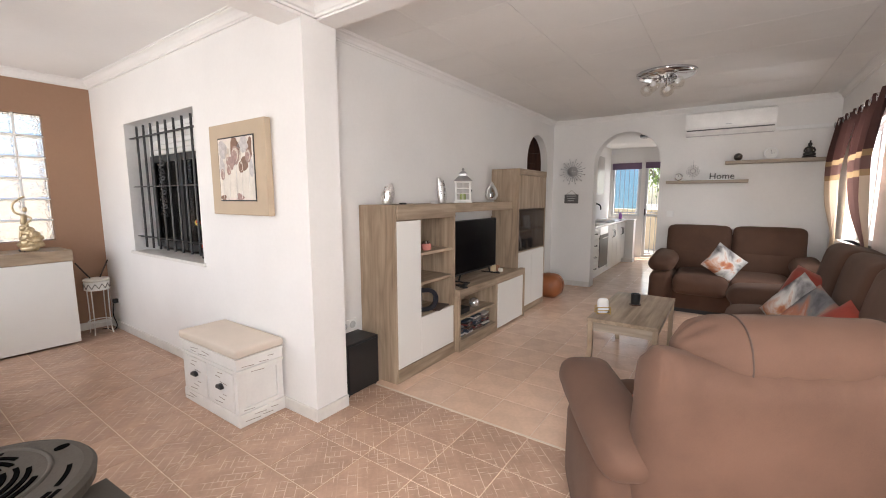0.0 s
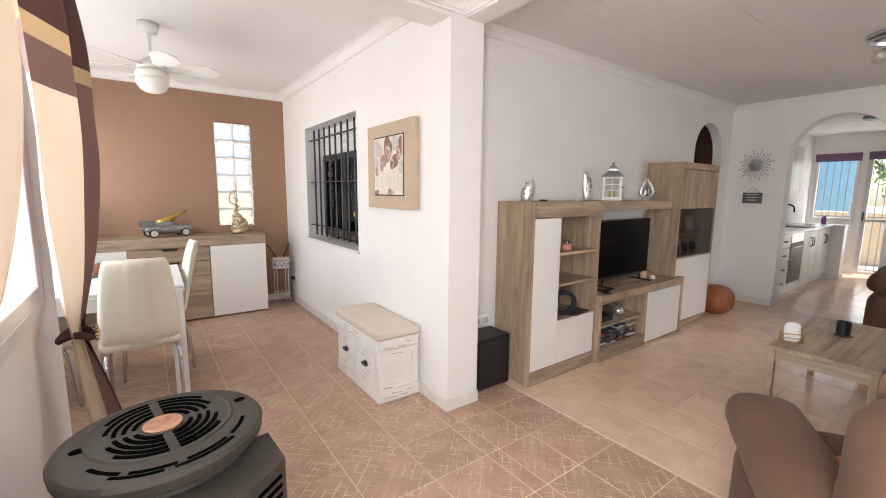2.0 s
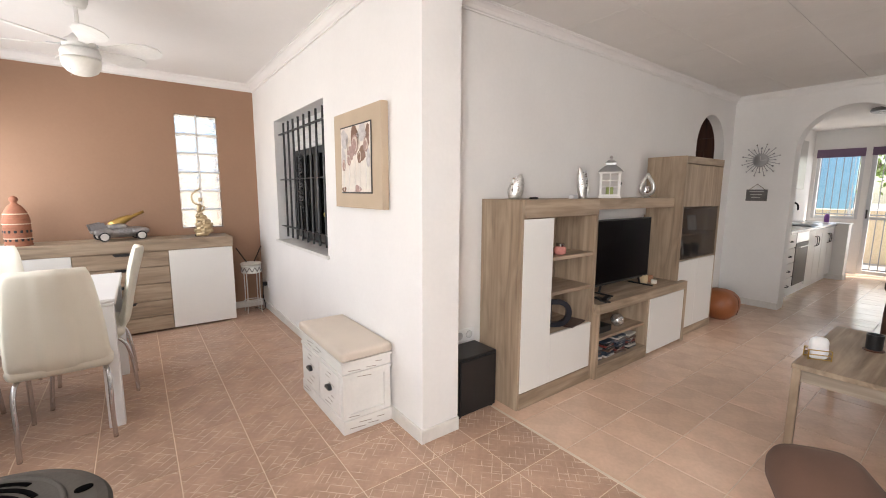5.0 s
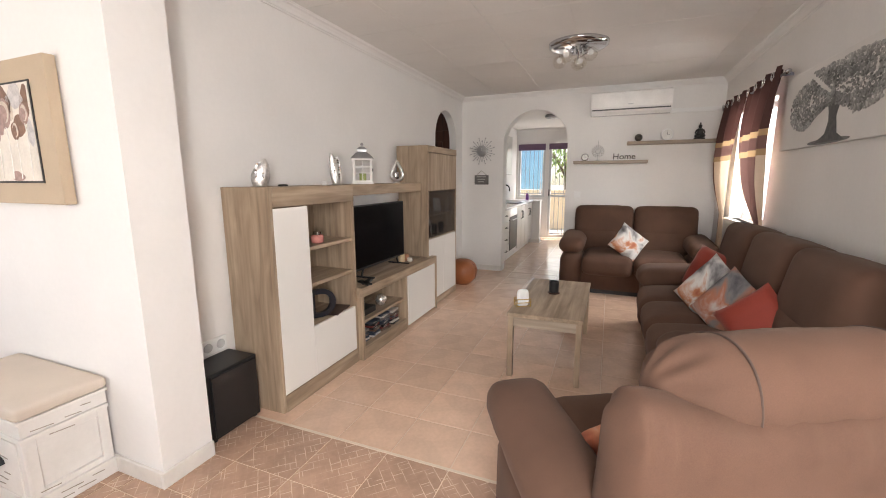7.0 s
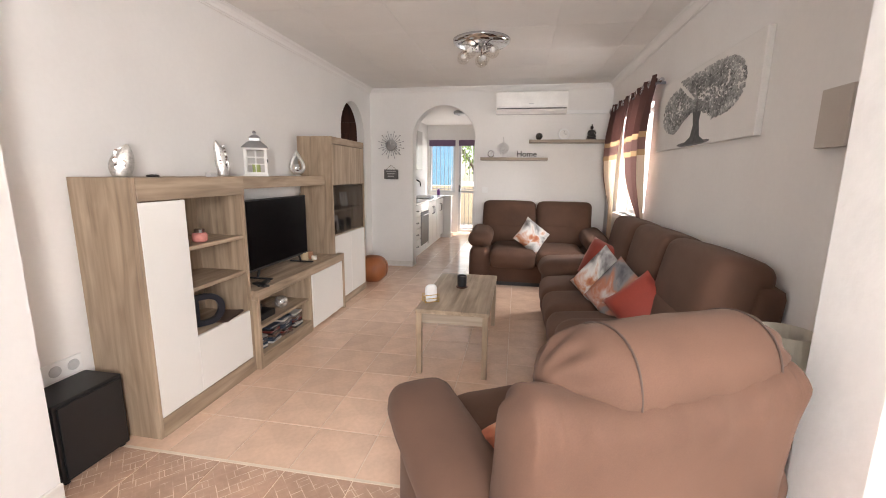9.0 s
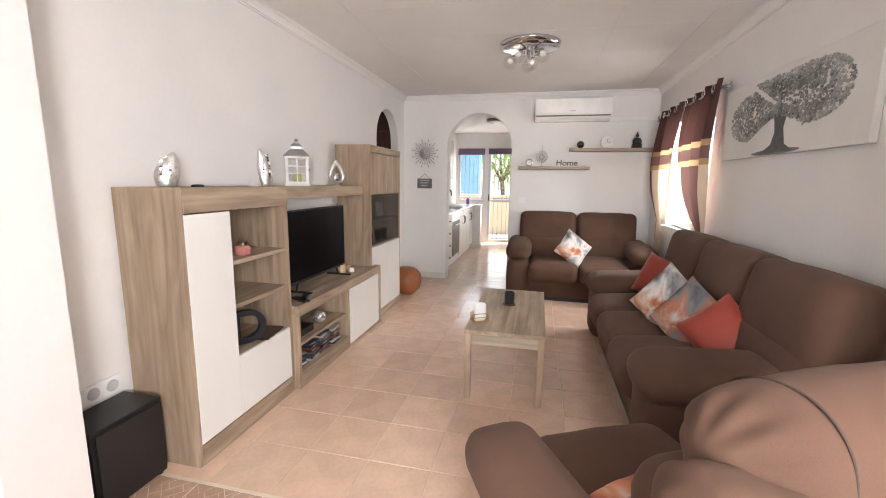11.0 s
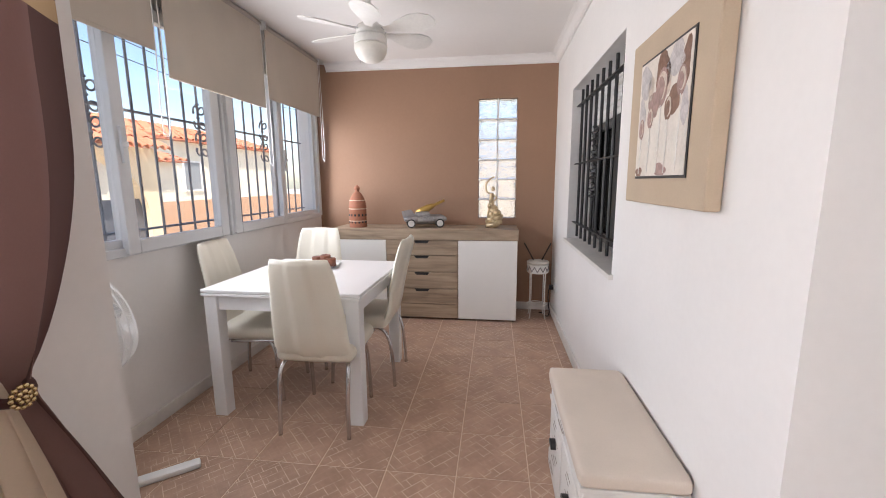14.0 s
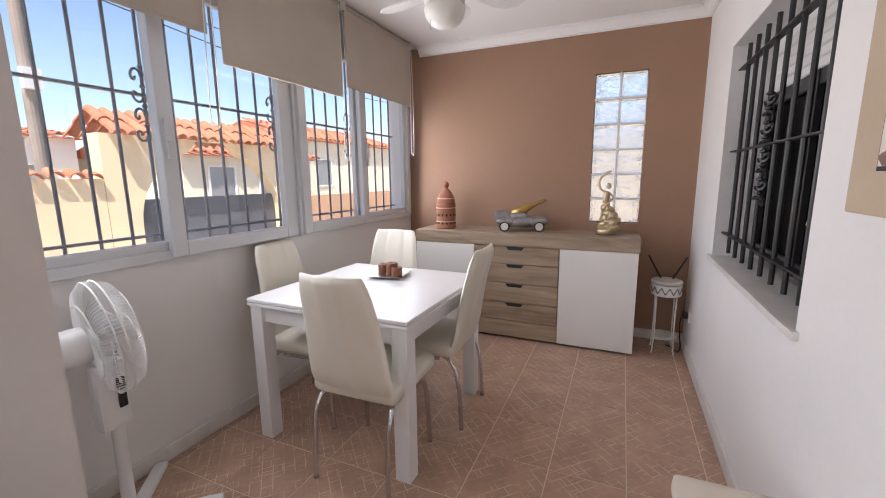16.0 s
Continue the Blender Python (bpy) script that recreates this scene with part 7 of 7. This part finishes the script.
part("blind", boxes((0.44, -0.03, 1.99, 1.5, -0.015, 2.12)), mat("purple_blind", (0.16, 0.10, 0.17), 0.7), d1)
tg = thing("terrace_grille", 0.5, KIT_N + 0.35, 0, "iron terrace grille of upright bars", "window bars")
for k in range(20):
    part("bar", tube([(-0.95 + 0.1 * k, 0, 0.0), (-0.95 + 0.1 * k, 0, 2.2)], 0.007, 5), M_GREYIRON, tg)
for z in (0.05, 1.0, 2.18):
    part("rail", boxes((-0.97, -0.01, z - 0.01, 0.97, 0.01, z + 0.01)), M_GREYIRON, tg)

# ---- outdoors ----
M_GROUND = mat("pale_concrete_ground", (0.42, 0.38, 0.33), 0.9, 0, 0.15, 0.8, 12, 0.3)
setting("ground", boxes((-90, -90, -0.6, 90, 90, -0.15)), M_GROUND, "pale concrete ground outside", "ground")
M_YELLOW = mat("yellow_render", (0.80, 0.63, 0.41), 0.85, 0, 0.06, 1.5, 30, 0.3)
M_CREAMR = mat("cream_render", (0.80, 0.72, 0.56), 0.85, 0, 0.06, 1.5, 30, 0.3)
M_WHITER = mat("white_render", (0.78, 0.76, 0.72), 0.85, 0, 0.05, 1.5, 30, 0.3)
M_ROOF = mat("clay_roof_tile", (0.50, 0.19, 0.10), 0.8, 0, 0.25, 3, 40, 0.3, each=0.15)


def tile_rows(parent, x0, x1, y_eave, z_eave, y_ridge, z_ridge, pitch=0.24):
    """Barrel roof tiles from eave to ridge, course by course."""
    run = math.hypot(y_ridge - y_eave, z_ridge - z_eave)
    courses = max(1, round(run / 0.38))
    bm = bmesh.new()
    n = 6
    dy, dz = (y_ridge - y_eave) / courses, (z_ridge - z_eave) / courses
    L = math.hypot(dy, dz)
    prof = [(0.085 * math.cos(math.pi * k / n), 0.085 * math.sin(math.pi * k / n)) for k in range(n + 1)]
    a = [bm.verts.new((x * 1.15, 0, z * 1.15)) for x, z in prof] + [bm.verts.new((x * 0.95, 0, z * 0.95)) for x, z in reversed(prof)]
    b = [bm.verts.new((x * 0.9, L * 1.1, z * 0.9)) for x, z in prof] + [bm.verts.new((x * 0.75, L * 1.1, z * 0.75)) for x, z in reversed(prof)]
    m = len(a)
    for k in range(m):
        bm.faces.new((a[k], a[(k + 1) % m], b[(k + 1) % m], b[k]))
    bm.faces.new(a[::-1]), bm.faces.new(b)
    me = mesh_of("roof_tile", bm, M_ROOF, False)
    tilt = math.degrees(math.atan2(dz, abs(dy)))
    rz = 0 if dy > 0 else 180
    for c_ in range(courses):
        for k in range(int((x1 - x0) / pitch)):
            ob = new("roof_tile", me)
            ob.parent = parent
            ob.matrix_basis = pose(x0 + pitch * (k + 0.5), y_eave + dy * c_, z_eave + dz * c_ + 0.012 * ((k * 7 + c_) % 3), tilt, 0, rz)


def outside(name, label, category):
    return thing(name, 0, 0, -0.15, label, category)


gw = outside("garden_wall", "yellow rendered garden wall with a clay tile coping", "wall")
part("wall", boxes((-3.62, -8.2, 0, 6.0, -8.0, 1.53)), M_YELLOW, gw)
tile_rows(gw, -3.6, 1.0, -7.9, 1.52, -8.12, 1.60)
po = outside("gate_portal", "yellow arched gate portal with a clay tile roof", "portal")
pw = arch_wall(-7.55, -3.63, 2.24, -7.2, -4.12, 0.76, -8.3, -8.0, 0)
for v in pw.verts:
    if 0.76 < v.co.z < 2.239 and -7.21 < v.co.x < -4.11:
        v.co.z = 0.76 + (v.co.z - 0.76) * 0.88
part("wall", pw, M_YELLOW, po)
tile_rows(po, -7.7, -3.62, -7.75, 2.20, -8.45, 2.60, 0.2)
tile_rows(po, -7.7, -3.62, -9.15, 2.20, -8.45, 2.60, 0.2)
part("gate", boxes((-7.2, -8.22, 0.02, -4.18, -8.16, 1.17)), mat("grey_sheet_gate", (0.11, 0.11, 0.12), 0.5, 0, 0.1, 3, 30, 0.1), po, "dark grey sheet metal gate")
lw = outside("low_street_wall", "tan rendered low street wall", "wall")
part("wall", boxes((-16, -8.25, 0, -7.52, -8.05, 1.06)), mat("tan_render", (0.55, 0.33, 0.20), 0.85, 0, 0.08, 1.5, 30, 0.3), lw)


def house(name, x0, x1, y0, y1, h, ridge, wallmat, label, openings):
    """A plain house with a gable roof along x; openings on its street side (y1): (x, width, z0, z1)."""
    o = outside(name, label, "house")
    part("wall", boxes((x0, y0, 0, x1, y1, h)), wallmat, o)
    tile_rows(o, x0 - 0.3, x1 + 0.3, y1 + 0.35, h, (y0 + y1) / 2, ridge, 0.34)
    part("roof", prism([(y1 + 0.3, h - 0.05), ((y0 + y1) / 2, ridge - 0.06), (y0 - 0.3, h - 0.05)], x0 - 0.25, x1 + 0.25), M_ROOF, o, at=Matrix(((0, 0, 1, 0), (1, 0, 0, 0), (0, 1, 0, 0), (0, 0, 0, 1))))
    for x, w, z0, z1 in openings:
        fr = part("window", boxes((x - w / 2 - 0.06, y1 + 0.002, z0 - 0.06, x + w / 2 + 0.06, y1 + 0.06, z0), (x - w / 2 - 0.06, y1 + 0.002, z1, x + w / 2 + 0.06, y1 + 0.06, z1 + 0.06), (x - w / 2 - 0.06, y1 + 0.002, z0, x - w / 2, y1 + 0.06, z1), (x + w / 2, y1 + 0.002, z0, x + w / 2 + 0.06, y1 + 0.06, z1)), M_WHITER, o)
        part("pane", boxes((x - w / 2, y1 + 0.004, z0, x + w / 2, y1 + 0.02, z1)), mat("dark_pane", (0.28, 0.29, 0.30), 0.15), fr)
    return o


house("house", -13.5, -8.0, -18, -12.5, 2.3, 3.1, M_CREAMR, "cream house with clay tile roof across the street", [(-9.3, 0.9, 0.9, 1.9), (-11.2, 0.8, 0.2, 2.0)])
house("house", -23.0, -14.4, -20, -14, 3.3, 4.3, M_CREAMR, "large cream house with clay tile roof", [(-16.2, 1.0, 1.2, 2.4), (-19.0, 1.0, 1.2, 2.4)])
house("house", -7.6, -2.0, -23, -17, 2.9, 3.3, M_WHITER, "white house behind the garden wall", [(-6.4, 0.9, 1.0, 2.0)])
pl = outside("utility_pole", "grey utility pole with a small box", "pole")
part("pole", lathe([(0.12, 0), (0.08, 8.0)], 12, -4.35, -11.5), mat("weathered_pole", (0.30, 0.25, 0.21), 0.85, 0, 0.15, 3, 30, 0.3), pl)
part("box", boxes((-4.5, -11.4, 3.3, -4.2, -11.25, 3.7)), M_GREYSILL, pl)
for k, (z, dx) in enumerate(((5.6, 0.5), (6.1, -0.3))):
    cbl = outside("overhead_cable", "thin dark overhead cable", "cable")
    part("cable", tube(smooth_path([(-30, -14 - k, z + 1.0), (-16, -12.6, z - 0.2), (-4.35, -11.5, z), (8, -10.5, z + 0.2)], 8), 0.014, 5), M_BLACK, cbl)
# Added outside wall whose sunlit face brightens the glass blocks.
nw = outside("neighbour_wall", "rendered wall added to brighten the glass blocks from behind", "wall")
part("wall", boxes((-6.6, -2.0, 0, -6.4, 3.0, 2.25)), mat("warm_grey_render", (0.50, 0.45, 0.38), 0.85, 0, 0.12, 1.5, 30, 0.3), nw)
# Added sunlit wall that gives the east window its bright backing.
ew = outside("side_yard_wall", "cream rendered wall added to brighten the east window", "wall")
part("wall", boxes((5.2, 0.5, 0, 5.4, 7.5, 2.3)), M_CREAMR, ew)
tw = outside("terrace_wall", "low yellow rendered terrace wall", "wall")
part("wall", boxes((-6, 11.6, 0, 8, 11.8, 1.15)), M_YELLOW, tw)
aw = outside("blue_awning", "blue canvas sheet over the terrace side", "awning")
part("cloth", soft(2.1, 0.05, 1.55, 0.02, (0, 0.06, 0), 12, 0.02, 1, m=Matrix.Translation((-1.15, 11.3, 1.95))), mat("blue_canvas", (0.26, 0.52, 0.68), 0.7, 0, 0.1, 4, 90, 0.2), aw, smooth=True)
for x in (-2.15, -0.15):
    part("post", tube([(x, 11.3, 0), (x, 11.3, 2.75)], 0.03, 8), M_STEEL, aw)


def leafy(name, x, y, h, r, seed):
    """A small garden tree: tapered trunk, limbs and a crown of many leaf clumps."""
    rn = random.Random(seed)
    o = thing(name, x, y, -0.15, "leafy green garden tree behind the terrace wall", "tree")
    limbs = tube(smooth_path([(0, 0, 0), (0.05, 0.02, h * 0.3), (-0.04, 0.05, h * 0.6)], 5), [0.11 - 0.0045 * k for k in range(11)], 8)
    tips = []
    for k in range(8):
        a = 2 * math.pi * k / 8 + rn.uniform(-0.3, 0.3)
        e = Vector((r * 0.75 * math.cos(a), r * 0.75 * math.sin(a), h * rn.uniform(0.65, 0.98)))
        tube(smooth_path([(0, 0.03, h * 0.45), e * 0.5 + Vector((0, 0, h * 0.3)), e], 4), [0.05 - 0.0045 * q for q in range(9)], 5, limbs)
        tips.append(e)
    part("trunk", limbs, mat("bark", (0.14, 0.10, 0.07), 0.9, 0, 0.3, 6, 30, 0.6), o)
    cr = bmesh.new()
    for k in range(1500):
        t = tips[rn.randrange(len(tips))]
        p = t + Vector((rn.gauss(0, r * 0.3), rn.gauss(0, r * 0.3), rn.gauss(0, r * 0.24)))
        s = rn.uniform(0.05, 0.11)
        q = Euler((rn.uniform(0, 6), rn.uniform(0, 6), rn.uniform(0, 6))).to_matrix()
        cr.faces.new([cr.verts.new(p + q @ Vector(v) * s) for v in ((-1, 0, 0), (0, -0.5, 0.1), (1, 0, 0), (0, 0.5, 0.1))])
    part("crown", cr, sheer("green_leaves", (0.24, 0.34, 0.10), 0.5, 0.3), o)
    return o


for x, y, h, r, s in ((1.6, 14.0, 3.0, 1.3, 1), (0.2, 15.0, 3.4, 1.5, 2), (3.4, 14.5, 3.2, 1.4, 3), (-2.6, 15.0, 3.3, 1.5, 4)):
    leafy("tree", x, y, h, r, s)

# ---- floor tiles ----
def tile_material(name, rgb, rough, pattern):
    m = mat(name, rgb, rough, 0, 0.2 if pattern else 0.13, 6, 42, 0.06, each=0.07)
    n, l = m.node_tree.nodes, m.node_tree.links
    if pattern:
        b, hsv = n["Principled BSDF"], n["Hue/Saturation/Value"]
        co, mp, br = n.new("ShaderNodeTexCoord"), n.new("ShaderNodeMapping"), n.new("ShaderNodeTexBrick")
        mp.inputs["Rotation"].default_value = (0, 0, radians(45))
        mp.inputs["Location"].default_value = (0.013, 0.02, 0)
        l.new(co.outputs["Object"], mp.inputs[0]), l.new(mp.outputs[0], br.inputs[0])
        br.inputs["Scale"].default_value, br.inputs["Mortar Size"].default_value, br.inputs["Mortar Smooth"].default_value = 1.0, 0.0021, 0.3
        br.inputs["Brick Width"].default_value, br.inputs["Row Height"].default_value = 0.105, 0.048
        br.inputs["Color1"].default_value, br.inputs["Color2"].default_value = (1, 1, 1, 1), (0.97, 0.965, 0.96, 1)
        br.inputs["Mortar"].default_value = (1, 1, 1, 1)
        mp2, br2 = n.new("ShaderNodeMapping"), n.new("ShaderNodeTexBrick")
        mp2.inputs["Rotation"].default_value = (0, 0, radians(-45))
        mp2.inputs["Location"].default_value = (0.03, 0.007, 0)
        l.new(co.outputs["Object"], mp2.inputs[0]), l.new(mp2.outputs[0], br2.inputs[0])
        for key in ("Scale", "Mortar Size", "Mortar Smooth", "Brick Width", "Row Height"):
            br2.inputs[key].default_value = br.inputs[key].default_value
        info = n.new("ShaderNodeObjectInfo")
        shift = n.new("ShaderNodeVectorMath")
        shift.operation = "MULTIPLY_ADD"
        shift.inputs[1].default_value = (37.0, 53.0, 0.0)
        l.new(info.outputs["Random"], shift.inputs[0]), l.new(co.outputs["Object"], shift.inputs[2])
        masks = []
        for source, scale_, lo, hi in ((br, 7.5, 0.45, 0.58), (br2, 9.0, 0.50, 0.62)):
            wear = n.new("ShaderNodeTexNoise")
            wear.inputs["Scale"].default_value, wear.inputs["Detail"].default_value = scale_, 3
            l.new(shift.outputs[0], wear.inputs[0])
            wr = n.new("ShaderNodeMapRange")
            wr.inputs["From Min"].default_value, wr.inputs["From Max"].default_value = lo, hi
            wr.inputs["To Min"].default_value, wr.inputs["To Max"].default_value = 0.06, 0.95
            mu = n.new("ShaderNodeMath")
            mu.operation = "MULTIPLY"
            l.new(wear.outputs[0], wr.inputs[0]), l.new(source.outputs["Fac"], mu.inputs[0]), l.new(wr.outputs[0], mu.inputs[1])
            masks.append(mu)
        fac = n.new("ShaderNodeMath")
        fac.operation = "MAXIMUM"
        l.new(masks[0].outputs[0], fac.inputs[0]), l.new(masks[1].outputs[0], fac.inputs[1])
        tint, mix = n.new("ShaderNodeMix"), n.new("ShaderNodeMix")
        tint.data_type = mix.data_type = "RGBA"
        tint.blend_type = "MULTIPLY"
        tint.inputs[0].default_value = 1.0
        l.new(hsv.outputs[0], tint.inputs[6]), l.new(br.outputs["Color"], tint.inputs[7])
        mix.inputs[7].default_value = (0.70, 0.55, 0.43, 1)
        l.new(fac.outputs[0], mix.inputs[0]), l.new(tint.outputs[2], mix.inputs[6]), l.new(mix.outputs[2], b.inputs["Base Color"])
    return m


M_TERRA = tile_material("terracotta_tile", (0.44, 0.285, 0.205), 0.4, True)
M_BEIGE = tile_material("beige_tile", (0.69, 0.488, 0.365), 0.18, False)


def tile_mesh(name, sx, sy, material):
    bm = bmesh.new()
    g = 0.0025
    lo = [bm.verts.new((x, y, -0.0025)) for x, y in ((g, g), (sx - g, g), (sx - g, sy - g), (g, sy - g))]
    e = g + 0.0015
    hi = [bm.verts.new((x, y, 0.0)) for x, y in ((e, e), (sx - e, e), (sx - e, sy - e), (e, sy - e))]
    mid = [bm.verts.new((v.co.x, v.co.y, -0.001)) for v in lo]
    for a, b in ((lo, mid), (mid, hi)):
        for k in range(4):
            bm.faces.new((a[k], a[(k + 1) % 4], b[(k + 1) % 4], b[k]))
    bm.faces.new(hi)
    bmesh.ops.translate(bm, verts=bm.verts, vec=(-sx / 2, -sy / 2, 0))
    return mesh_of(name, bm, material)


def lay(floor, regions, x_line, y_line, s, material):
    shapes = {}
    rnd = random.Random(5)
    for X0, Y0, X1, Y1 in regions:
        i0, i1 = math.floor((X0 - x_line) / s), math.ceil((X1 - x_line) / s)
        j0, j1 = math.floor((Y0 - y_line) / s), math.ceil((Y1 - y_line) / s)
        for i in range(i0, i1):
            for j in range(j0, j1):
                a0, a1 = max(x_line + s * i, X0), min(x_line + s * (i + 1), X1)
                b0, b1 = max(y_line + s * j, Y0), min(y_line + s * (j + 1), Y1)
                if a1 - a0 < 0.012 or b1 - b0 < 0.012:
                    continue
                key = (round(a1 - a0, 3), round(b1 - b0, 3))
                if key not in shapes:
                    shapes[key] = tile_mesh("tile", *key, material)
                ob = new("tile", shapes[key])
                ob.parent = floor
                full = abs(key[0] - key[1]) < 0.001
                ob.matrix_basis = pose((a0 + a1) / 2, (b0 + b1) / 2, 0, 0, 0, 90 * rnd.randrange(4) if full else 0)


lay(floor_sun, [(WEST, SOUTH, STEP_X, 0.0), (STEP_X, ENTRY_S, EAST, 0.0), (0.0, 0.0, 2.44, 0.243), (LIV_W, 0.243, LIV_E, 0.575)], 0.475, 0.575, 0.332, M_TERRA)
lay(floor_liv, [(LIV_W, 0.578, LIV_E, LIV_N), (0.33, LIV_N, 1.2, 5.0), (-0.3, 5.0, 1.7, KIT_N)], 0.82, 0.578, 0.322, M_BEIGE)
